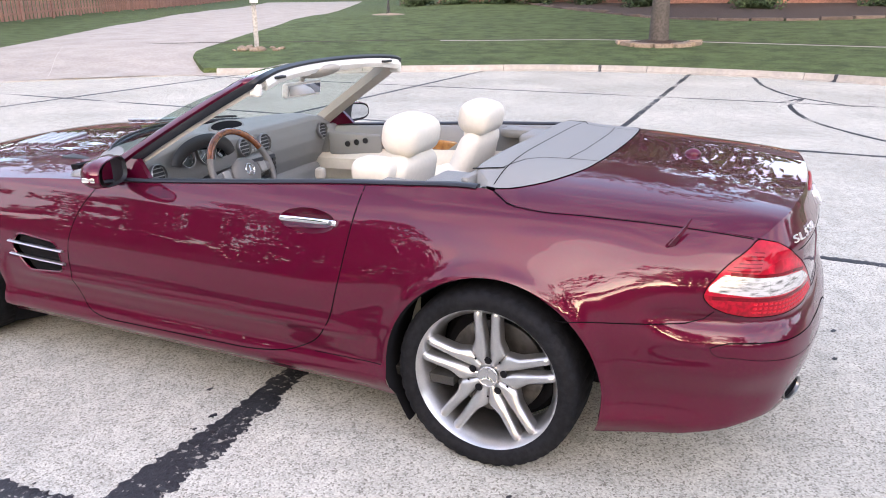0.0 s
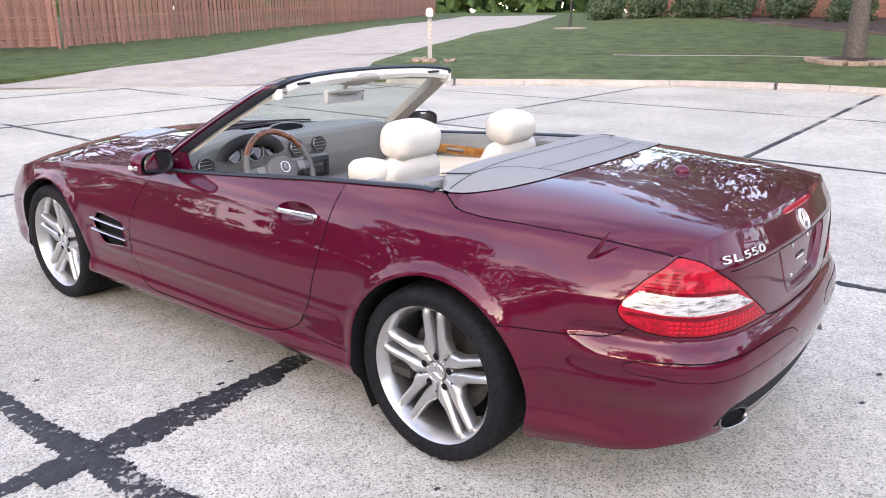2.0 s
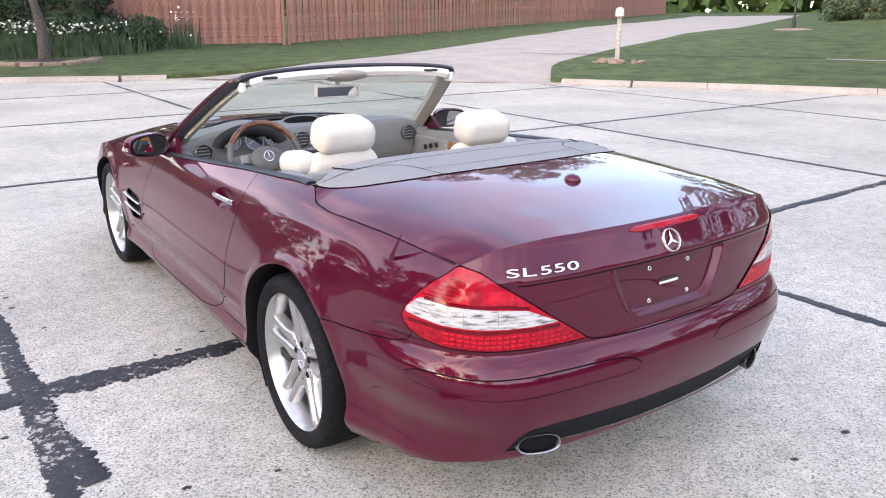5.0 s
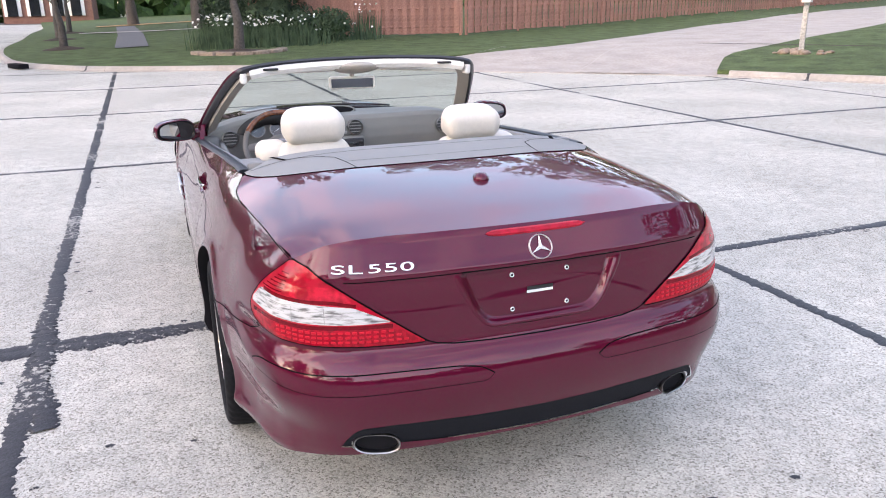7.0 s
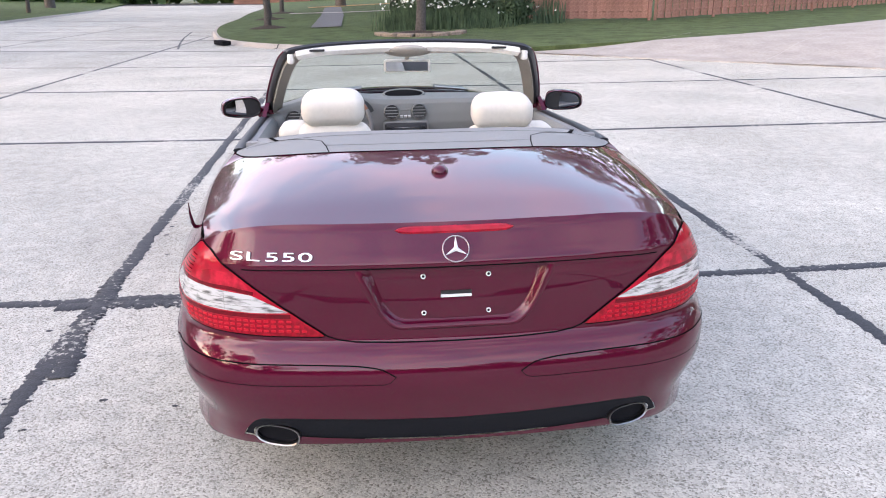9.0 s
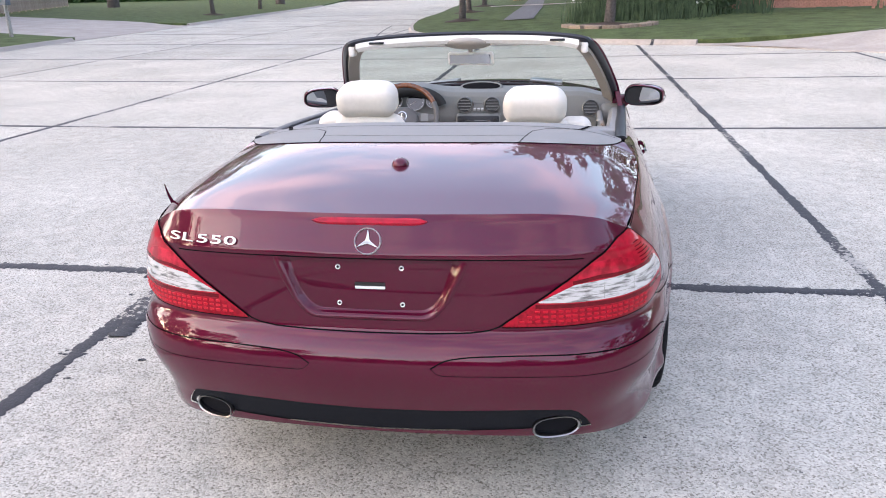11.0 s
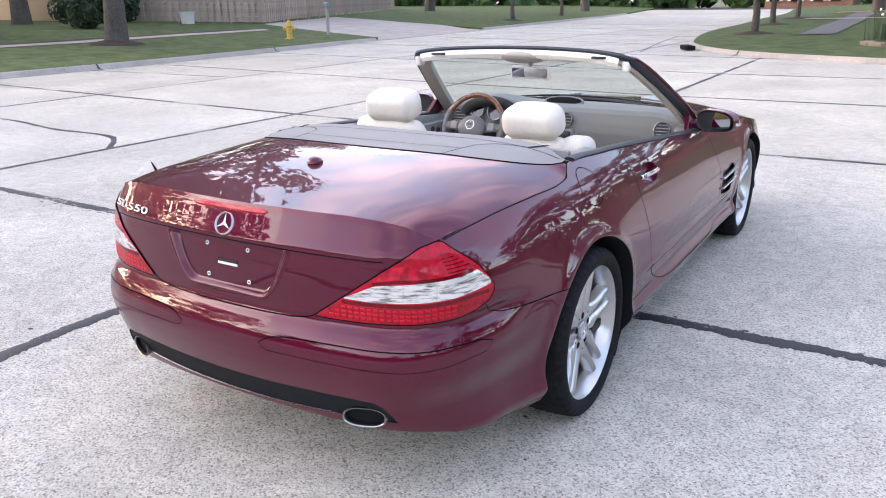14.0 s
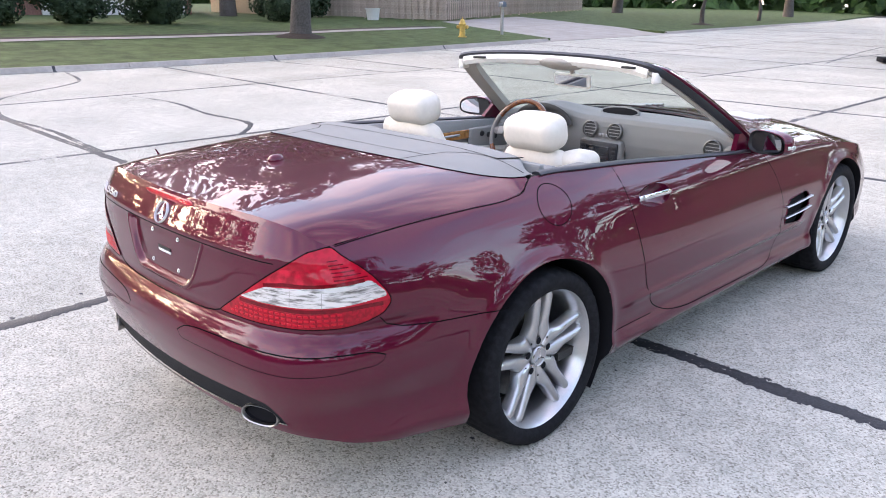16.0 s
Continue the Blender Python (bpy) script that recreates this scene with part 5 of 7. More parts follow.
    for k in range(3):
        b = lathe([(0, 0.016), (0.006, 0.014), (0.006, 0)], 14, "X")
        b.transform(Matrix.Translation((s * (xi - 0.023), 1.23 + 0.055 * k, 0.755 - 0.012 * k)) @ Matrix.Rotation(0 if s < 0 else math.pi, 4, "Z"))
        part("seat_switch", b, BLACK, doors[side])
    # outside mirror
    mir = new("outside_mirror")
    mir.parent = car
    tagged(mir, "outside mirror in dark red shell with black rim")
    def mirror_ring(kx, kz, y):
        out = []
        for a in np.linspace(0, 2 * math.pi, 49)[:-1]:
            cx, cz = math.copysign(abs(math.cos(a)) ** 0.66, math.cos(a)), math.copysign(abs(math.sin(a)) ** 0.66, math.sin(a))
            out.append(Vector((s * (0.880 + kx * cx * (1 - 0.04 * cz)), y, 0.868 + kz * cz * (1 - 0.10 * cx))))
        return out

    def rings_mesh(rings, cap):
        bm = bmesh.new()
        vs = [[bm.verts.new(p) for p in r] for r in rings]
        for a, b in zip(vs, vs[1:]):
            for k in range(48):
                bm.faces.new((a[k], a[(k + 1) % 48], b[(k + 1) % 48], b[k]))
        if cap:
            bm.faces.new(vs[-1])
        bmesh.ops.recalc_face_normals(bm, faces=bm.faces)
        return bm
    shell = [mirror_ring(0.097, 0.049, 1.449), mirror_ring(0.100, 0.052, 1.452), mirror_ring(0.101, 0.0535, 1.47)] + [mirror_ring(0.101 * math.cos(a) ** 0.6 + 0.004, 0.0535 * math.cos(a) ** 0.6 + 0.003, 1.47 + 0.075 * math.sin(a)) for a in np.linspace(0.2, 1.5, 9)]
    part("mirror_shell", rings_mesh(shell, True), PAINT, mir)
    part("mirror_bezel", rings_mesh([mirror_ring(0.0968, 0.0488, 1.4492), mirror_ring(0.089, 0.042, 1.462), mirror_ring(0.03, 0.015, 1.463)], True), BLACK, mir)
    glass = bmesh.new()
    tilt_m = Matrix.Translation((s * 0.88, 1.459, 0.868)) @ Matrix.Rotation(radians(-2), 4, "X") @ Matrix.Rotation(radians(-11 * s), 4, "Z") @ Matrix.Translation((-s * 0.88, -1.459, -0.868))
    gv = [glass.verts.new(tilt_m @ p) for p in mirror_ring(0.087, 0.0405, 1.459)]
    glass.faces.new(gv if s < 0 else gv[::-1])
    bmesh.ops.recalc_face_normals(glass, faces=glass.faces)
    if sum(f.normal.y for f in glass.faces) > 0:
        bmesh.ops.reverse_faces(glass, faces=glass.faces)
    part("mirror_glass", glass, MIRROR, mir, "mirror glass", shade=False)
    mirror_foot = box(s * 0.755 - 0.045, s * 0.755 + 0.045, 1.49, 1.56, 0.80, 0.862, 0.018, 3)
    part("side_lamp", box(s * 0.976 - 0.008, s * 0.976 + 0.008, 1.465, 1.515, 0.848, 0.868, 0.006), CLEARLENS, mir, "clear repeater lamp")
    turn_in = Matrix.Translation((s * 0.79, 1.475, 0)) @ Matrix.Rotation(radians(-18 * s), 4, "Z") @ Matrix.Translation((-s * 0.79, -1.475, 0))
    for piece in mir.children:
        piece.data.transform(turn_in)
    part("mirror_foot", mirror_foot, PAINT, mir)
    sail = bmesh.new()
    inner_side, outer_side = ([sail.verts.new((s * (x + dx), y, z)) for x, y, z in ((0.735, 1.60, 0.797), (0.742, 1.35, 0.812), (0.722, 1.425, 0.892), (0.715, 1.47, 0.892))] for dx in (0.0, 0.022))
    sail.faces.new(inner_side), sail.faces.new(outer_side)
    for a in range(4):
        sail.faces.new((inner_side[a], inner_side[(a + 1) % 4], outer_side[(a + 1) % 4], outer_side[a]))
    bmesh.ops.recalc_face_normals(sail, faces=sail.faces)
    part("mirror_sail", sail, PAINT, mir, "painted triangle at the foot of the pillar")

# ---------------------------------------------------------------- tonneau
FRONT_Y = 0.135


def tonneau_at(s, f):
    x = f * 0.678
    a = abs(f)
    y0, y1 = lid_front_y(x), FRONT_Y - 0.10 * smooth(0.80, 1.0, a) - 0.02 * (1 - a)
    y = y0 + (y1 - y0) * s
    return Vector((x, y, deck_z(x, y) + 0.0015 - 0.035 * smooth(0.93, 1.0, s) ** 2))


v, f_, n_ = surface_arrays(tonneau_at, np.linspace(0, 1, 20), np.linspace(-1, 1, 45))
tonneau = skin_piece("tonneau_cover", [], GREYTOP, car, "grey plastic tonneau cover behind the seats", extra=(v, f_, n_))


def tonneau_normal(s, f):
    a = tonneau_at(min(s + 1e-3, 1), f) - tonneau_at(max(s - 1e-3, 0), f)
    b = tonneau_at(s, min(f + 1e-3, 1)) - tonneau_at(s, max(f - 1e-3, -1))
    n = b.cross(a).normalized()
    return n if n.z > 0 else -n


def cover_spot(x, y):
    return Vector((x, y, deck_z(x, y) + 0.0018))


def cover_up(x, y):
    return Vector((0, 0, 1))


for s in (1, -1):
    seam([(0.0, s * 0.50), (0.25, s * 0.52), (0.5, s * 0.55), (0.62, s * 0.62), (0.68, s * 0.78)], tonneau, 0.004, at=tonneau_at, normal=tonneau_normal)
    seam([(s * 0.535, 0.024), (s * 0.548, 0.06), (s * 0.572, 0.122)], tonneau, 0.018, at=cover_spot, normal=cover_up)
seam([(-0.664, 0.012), (-0.55, 0.018), (-0.3, 0.022), (0.3, 0.022), (0.55, 0.018), (0.664, 0.012)], tonneau, 0.004, at=cover_spot, normal=cover_up)
seam([(-0.36, -0.140), (-0.2, -0.156), (0.2, -0.156), (0.36, -0.140)], tonneau, 0.003, at=cover_spot, normal=cover_up)
part("lid_gap", tube([(x, lid_front_y(x), deck_z(x, lid_front_y(x)) + 0.0005) for x in np.linspace(-0.68, 0.68, 60)], 0.0022, 6), SEAM, tonneau)
part("rear_wall", join(box(-0.66, 0.66, 0.10, 0.13, 0.45, 0.925, 0.01), box(-0.66, 0.66, 0.11, 0.36, 0.70, 0.74, 0.01)), GREY, car, "grey wall behind the seats")
# tops of the side walls behind the doors
for s in (1, -1):
    part("side_ledge", box(s * 0.625 - 0.055, s * 0.625 + 0.055, 0.08, 0.45, 0.835, 0.880, 0.015), GREYTOP, car, "grey ledge beside the seat")
    part("stowage_bin", box(s * 0.50 - 0.10, s * 0.50 + 0.10, 0.13, 0.30, 0.80, 0.885, 0.02, 3), GREY, car)

# ---------------------------------------------------------------- windscreen
PILLAR = [(0.745, 1.60, 0.795), (0.722, 1.46, 0.895), (0.672, 1.27, 1.015), (0.618, 1.10, 1.118), (0.578, 1.02, 1.168), (0.53, 1.00, 1.192), (0.40, 1.028, 1.207), (0.2, 1.055, 1.215), (0, 1.064, 1.217)]
pts = PILLAR + [(-x, y, z) for x, y, z in PILLAR[-2::-1]]
ts = np.linspace(0, 1, len(pts))
fx, fy, fz = (spline(*zip(ts, [p[i] for p in pts])) for i in range(3))
arc = [Vector((fx(t), fy(t), fz(t))) for t in np.linspace(0, 1, 90)]
screen = new("windscreen")
screen.parent = car
tagged(screen, "windscreen in a dark red frame with black seal and cream trim")


def ribbon(line, widths, material, name, parent, label=""):
    """A bar along a line; widths: corners (inward, back, up) of its section."""
    bm, rows = bmesh.new(), []
    for p in line:
        k = math.copysign(min(1.0, abs(p.x) / 0.5), p.x) if p.x else 0.0
        rows.append([bm.verts.new(p + Vector((-k * i, -b, u))) for i, b, u in widths])
    n = len(widths)
    for a, b in zip(rows, rows[1:]):
        for q in range(n):
            bm.faces.new((a[q], a[(q + 1) % n], b[(q + 1) % n], b[q]))
    bm.faces.new(rows[0]), bm.faces.new(rows[-1])
    bmesh.ops.recalc_face_normals(bm, faces=bm.faces)
    return part(name, bm, material, parent, label)


ribbon(arc, ((-0.010, -0.090, -0.012), (-0.022, -0.045, 0.004), (-0.024, -0.006, 0.008), (-0.012, 0.012, 0.010), (0.014, 0.0, -0.005), (0.028, -0.08, -0.022)), PAINT, "screen_frame", screen, "dark red windscreen frame")
ribbon(arc, ((-0.013, 0.006, 0.008), (-0.010, 0.020, 0.013), (-0.002, 0.034, 0.005), (0.006, 0.032, -0.008), (0.018, 0.014, -0.014), (0.010, 0.0, 0.0)), SEAL, "frame_seal", screen, "black rubber seal of the frame")
ribbon(arc[:30], ((0.014, 0.018, -0.006), (0.020, 0.030, -0.022), (0.060, -0.03, -0.030), (0.045, -0.06, 0.0)), TAUPE, "pillar_trim", screen, "taupe pillar trim")
ribbon(arc[-30:], ((0.014, 0.018, -0.006), (0.020, 0.030, -0.022), (0.060, -0.03, -0.030), (0.045, -0.06, 0.0)), TAUPE, "pillar_trim", screen, "taupe pillar trim")
ribbon(arc[27:-27], ((0.012, 0.034, -0.004), (0.014, 0.040, -0.026), (0.022, 0.026, -0.044), (0.05, -0.05, -0.036), (0.03, -0.05, -0.01)), TRIMCREAM, "header_trim", screen, "cream header trim")
for s in (1, -1):
    part("header_catch", box(s * 0.43 - 0.035, s * 0.43 + 0.035, 0.968, 1.0, 1.182, 1.192, 0.003), BLACK, screen)
    part("corner_trim", box(s * 0.555 - 0.016, s * 0.555 + 0.016, 0.972, 1.03, 1.125, 1.178, 0.012, 3), TRIMCREAM, screen, "cream corner trim")
    part("sun_visor", box(s * 0.29 - 0.18, s * 0.29 + 0.18, 1.045, 1.16, 1.158, 1.172, 0.007, 3, m=Matrix.Translation((0, 1.1, 1.165)) @ Matrix.Rotation(-0.12, 4, "X") @ Matrix.Translation((0, -1.1, -1.165))), TRIMCREAM, screen, "folded cream sun visor")
base_y = spline((-0.74, 1.60), (-0.5, 1.83), (-0.25, 1.94), (0, 1.97), (0.25, 1.94), (0.5, 1.83), (0.74, 1.60))
base_z = spline((-0.74, 0.80), (-0.5, 0.845), (0, 0.868), (0.5, 0.845), (0.74, 0.80))


def glass_at(s, f):
    lo = Vector((0.73 * f, float(base_y(0.73 * f)), float(base_z(0.73 * f))))
    x = 0.575 * f
    u = abs(x)
    hi = Vector((x, float(np.interp(u, [0, 0.2, 0.4, 0.53, 0.58], [1.085, 1.075, 1.05, 1.02, 1.03])), float(np.interp(u, [0, 0.2, 0.4, 0.53, 0.58], [1.205, 1.203, 1.195, 1.18, 1.165]))))
    p = lo.lerp(hi, s)
    return p + Vector((0, 0.012, 0.030)) * math.sin(math.pi * s)


v, f_, n_ = surface_arrays(glass_at, np.linspace(0, 1, 12), np.linspace(-1, 1, 31))
pane = skin_piece("windscreen_glass", [], GLASS, screen, "lightly tinted windscreen glass", extra=(v, f_, n_))
pane.visible_shadow = False
part("glass_base_seal", tube([glass_at(0, f) for f in np.linspace(-1, 1, 41)], 0.014, 8), SEAL, screen)
part("wiper", tube([glass_at(0.02, f) + Vector((0, 0.01, 0.014)) for f in np.linspace(-0.75, 0.55, 20)], 0.006, 6), BLACK, screen, "black wiper resting at the glass foot")
# inside mirror and roof console
b = bmesh.new()
bmesh.ops.create_uvsphere(b, u_segments=28, v_segments=14, radius=1)
b.transform(Matrix.Translation((0, 1.075, 1.172)) @ Matrix.Rotation(-0.25, 4, "X") @ Matrix.Diagonal((0.118, 0.075, 0.026, 1)))
part("roof_console", b, TAUPE, screen, "taupe map light console")
b = box(-0.117, 0.117, -0.014, 0.014, -0.033, 0.033, 0.0138, 4)
b.transform(Matrix.Translation((0.0, 1.175, 1.092)) @ Matrix.Rotation(radians(-8), 4, "Z") @ Matrix.Rotation(radians(6), 4, "X"))
inner = part("inside_mirror", b, TRIMCREAM, screen, "inside mirror in pale housing")
b = box(-0.105, 0.105, -0.0158, -0.0140, -0.022, 0.022, 0.0005)
b.transform(Matrix.Translation((0.0, 1.175, 1.092)) @ Matrix.Rotation(radians(-8), 4, "Z") @ Matrix.Rotation(radians(6), 4, "X"))
part("mirror_face", b, MIRROR, inner, "mirror glass", shade=False)
part("mirror_stalk", tube([(0, 1.178, 1.12), (0, 1.16, 1.155)], 0.012, 8), TAUPE, inner)

# ---------------------------------------------------------------- cabin
dash = new("dashboard")
dash.parent = car
tagged(dash, "grey dashboard with round bright vents")


def dash_at(s, f):
    """s: from the glass over the top and down the face; f: across."""
    x = f * 0.715
    bow = 0.20 * (1 - abs(f) ** 2.2)
    prof_y = (1.70, 1.66, 1.60, 1.55, 1.515, 1.50, 1.495, 1.50, 1.53, 1.60)
    prof_z = (0.856, 0.876, 0.888, 0.892, 0.884, 0.862, 0.81, 0.76, 0.68, 0.56)
    k = s * (len(prof_y) - 1)
    i = min(int(k), len(prof_y) - 2)
    u = k - i
    y = prof_y[i] + (prof_y[i + 1] - prof_y[i]) * u
    z = prof_z[i] + (prof_z[i + 1] - prof_z[i]) * u
    front = max(0.0, 1 - s * 2.2)
    y += bow * front * 1.35 - 0.02 * (1 - f * f) * (1 - front)
    hood_bump = 0.045 * math.exp(-((x + 0.37) / 0.14) ** 2) * smooth(0.1, 0.35, s) * smooth(0.75, 0.5, s)
    return Vector((x, y - hood_bump * 0.8, z + hood_bump - 0.03 * smooth(0.75, 1.0, abs(f))))


v, f_, n_ = surface_arrays(dash_at, np.linspace(0, 1, 40), np.linspace(-1, 1, 49))
n2 = []
for s in np.linspace(0, 1, 40):
    for f in np.linspace(-1, 1, 49):
        a = dash_at(min(s + 0.01, 1), f) - dash_at(max(s - 0.01, 0), f)
        b = dash_at(s, min(f + 0.01, 1)) - dash_at(s, max(f - 0.01, -1))
        nn = b.cross(a).normalized()
        n2.append(nn if nn.z - nn.y > 0 else -nn)
skin_piece("dash_shell", [], GREY, dash, "soft grey dash top", extra=(v, f_, n2))


def round_vent(x, y, z, r, tilt=0.0):
    vent = new("air_vent")
    vent.parent = dash
    m = Matrix.Translation((x, y, z)) @ Matrix.Rotation(radians(90 - 12), 4, "X") @ Matrix.Rotation(0, 4, "Z")
    for nm, bm, material in (("vent_ring", lathe([(-0.01, r), (0.006, r * 0.98), (0.008, r * 0.90), (0.0, r * 0.84)], 32, "Z"), DULL), ("vent_core", lathe([(-0.006, r * 0.86), (-0.006, 0)], 24, "Z"), BLACK)):
        bm.transform(m)
        part(nm, bm, material, vent)
    for k in range(4):
        zz = -r * 0.55 + r * 1.1 * k / 3
        w = math.sqrt(max(0, (r * 0.82) ** 2 - zz * zz))
        b = box(-w, w, zz - 0.002, zz + 0.002, -0.006, 0.003, m=m)
        part("vent_slat", b, GREY, vent)


for x, z, y in ((-0.075, 0.822, 1.357), (0.075, 0.822, 1.357), (-0.60, 0.80, 1.372), (0.60, 0.80, 1.372)):
    round_vent(x, y, z, 0.044)
vent_m = Matrix.Translation((0.0, 1.515, 0.898)) @ Matrix.Rotation(radians(32), 4, "X") @ Matrix.Diagonal((1.0, 0.34, 1.0, 1))
bm = lathe([(0.010, 0.0), (0.009, 0.06), (0.004, 0.108)], 40, "Z")
bm.transform(vent_m)
part("centre_vent", bm, LINER, dash, "dark oval vent")
part("vent_hood", tube([vent_m @ Vector((0.112 * math.cos(a), 0.112 * math.sin(a), 0.0)) for a in np.linspace(0, 2 * math.pi, 48)[:-1]], 0.0075, 8, closed=True), GREY, dash)
part("radio_panel", join(box(-0.125, 0.125, 1.34, 1.40, 0.55, 0.775, 0.02, 3), box(-0.03, 0.03, 1.37, 1.385, 0.825, 0.835, 0.003)), GREY, dash)
part("screen_bezel", box(-0.115, 0.115, 1.328, 1.345, 0.655, 0.765, 0.01), SEAL, dash, "dark blue-black display surround")
part("display", box(-0.07, 0.07, 1.324, 1.330, 0.675, 0.745, 0.004), SCREEN, dash)
for k in range(3):
    part("stack_button", box(-0.03 + 0.022 * k, -0.014 + 0.022 * k, 1.368, 1.376, 0.786, 0.802, 0.003), ALLOY, dash)
for side in (-1, 1):
    for k in range(4):
        part("stack_button", box(side * 0.095 - 0.012, side * 0.095 + 0.012, 1.322, 1.330, 0.668 + 0.022 * k, 0.684 + 0.022 * k, 0.003), BLACK, dash)
for x, r in ((-0.46, 0.042), (-0.345, 0.05), (-0.25, 0.036)):
    g = new("gauge")
    g.parent = dash
    m = Matrix.Translation((x, 1.352, 0.842)) @ Matrix.Rotation(radians(74), 4, "X")
    for nm, bm, material in (("gauge_ring", lathe([(0, r), (0.012, r), (0.012, r * 0.95), (0, r * 0.93)], 32, "Z"), DULL), ("gauge_face", lathe([(0.001, r * 0.92), (0.001, 0)], 24, "Z"), SCREEN)):
        bm.transform(m)
        part(nm, bm, material, g)
    for k in range(9):
        a = radians(-40 + 260 * k / 8)
        part("gauge_tick", box(r * 0.76, r * 0.86, -0.0007, 0.0007, 0.0015, 0.0022, m=m @ Matrix.Rotation(a, 4, "Z")), WHITE, g)
    part("gauge_needle", box(0, r * 0.7, -0.001, 0.001, 0.003, 0.004, m=m @ Matrix.Rotation(radians(210), 4, "Z")), WHITE, g)
part("gauge_hood", tube([(-0.37 + 0.17 * math.cos(a), 1.335, 0.815 + 0.085 * math.sin(a)) for a in np.linspace(0.1, math.pi - 0.1, 24)], 0.012, 8, flat=0.03), BLACK, dash, "black gauge hood")
for sx in (-1, 1):
    part("dash_end", box(sx * 0.705 - 0.055, sx * 0.705 + 0.055, 1.36, 1.70, 0.66, 0.822, 0.03, 3), GREY, dash)
part("lower_dash", box(-0.68, 0.68, 1.42, 1.75, 0.35, 0.62, 0.04, 3), GREY, dash)

for ob in dash.children:
    if not ob.name.startswith("dash_shell"):
        ob.location.y += 0.10

# steering wheel
wheel_s = new("steering_wheel")
wheel_s.parent = car
tagged(wheel_s, "steering wheel with walnut and leather rim")
tilt = Matrix.Translation((-0.37, 1.232, 0.786)) @ Matrix.Rotation(radians(90 - 24), 4, "X")
RS = 0.178


def rim_arc(a0, a1, material, label):
    b = tube([(RS * math.cos(a), RS * math.sin(a), 0) for a in np.linspace(a0, a1, 30)], 0.0145, 10)
    b.transform(tilt)
    part("rim_grip", b, material, wheel_s, label)


rim_arc(radians(28), radians(152), WOOD, "polished walnut grip")
rim_arc(radians(152), radians(208), DARKGREY, "grey leather grip")
rim_arc(radians(208), radians(332), WOOD, "polished walnut grip")
rim_arc(radians(332), radians(388), DARKGREY, "grey leather grip")
b = bmesh.new()
bmesh.ops.create_uvsphere(b, u_segments=28, v_segments=14, radius=1)
for v_ in b.verts:
    v_.co = Vector((v_.co.x * 0.085, v_.co.y * 0.066 - 0.008, v_.co.z * 0.028 + 0.01))
b.transform(tilt)
part("horn_pad", b, DARKGREY, wheel_s, "grey horn pad")
for a, r0 in ((0, 0.07), (math.pi, 0.07), (-math.pi / 2 - 0.35, 0.06), (-math.pi / 2 + 0.35, 0.06)):
    b = tube([(r0 * math.cos(a), r0 * math.sin(a), 0.0), (RS * math.cos(a), RS * math.sin(a), 0)], lambda t: 0.03 - 0.012 * t, 8, flat=0.010)
    b.transform(tilt)
    part("spoke", b, DARKGREY, wheel_s)
for s in (-1, 1):
    b = box(s * 0.115 - 0.02, s * 0.115 + 0.02, -0.02, 0.022, 0.008, 0.016, 0.004, m=tilt)
    part("wheel_buttons", b, GREY, wheel_s)
b = join(lathe([(0.037, 0.022), (0.040, 0.0235), (0.040, 0.026), (0.037, 0.027)], 32, "Z", close=True), *[tube([(0, -0.005, 0.039), (0.023 * math.cos(a), -0.005 + 0.023 * math.sin(a), 0.039)], 0.0018, 5) for a in (math.pi / 2, math.pi / 2 + 2.094, math.pi / 2 + 4.189)])
b.transform(tilt)
part("wheel_emblem", b, CHROME, wheel_s)
part("steering_column", tube([(-0.37, 1.25, 0.775), (-0.37, 1.42, 0.71)], 0.045, 14), BLACK, wheel_s)


# seats
def cushion(x0, x1, y0, y1, z0, z1, r, puff=0.02):
    b = box(x0, x1, y0, y1, z0, z1, min(r, 0.49 * min(x1 - x0, y1 - y0, z1 - z0)), 5)
    c = Vector(((x0 + x1) / 2, (y0 + y1) / 2, (z0 + z1) / 2))
    bmesh.ops.subdivide_edges(b, edges=[e for e in b.edges if e.calc_length() > 0.06], cuts=3, use_grid_fill=True)
    for v_ in b.verts:
        u = Vector(((v_.co.x - c.x) / (x1 - x0) * 2, (v_.co.y - c.y) / (y1 - y0) * 2, (v_.co.z - c.z) / (z1 - z0) * 2))
        w = [max(0.0, 1 - t * t) for t in u]
        v_.co += Vector((u.x * w[1] * w[2], u.y * w[0] * w[2], u.z * w[0] * w[1])) * puff
    return b


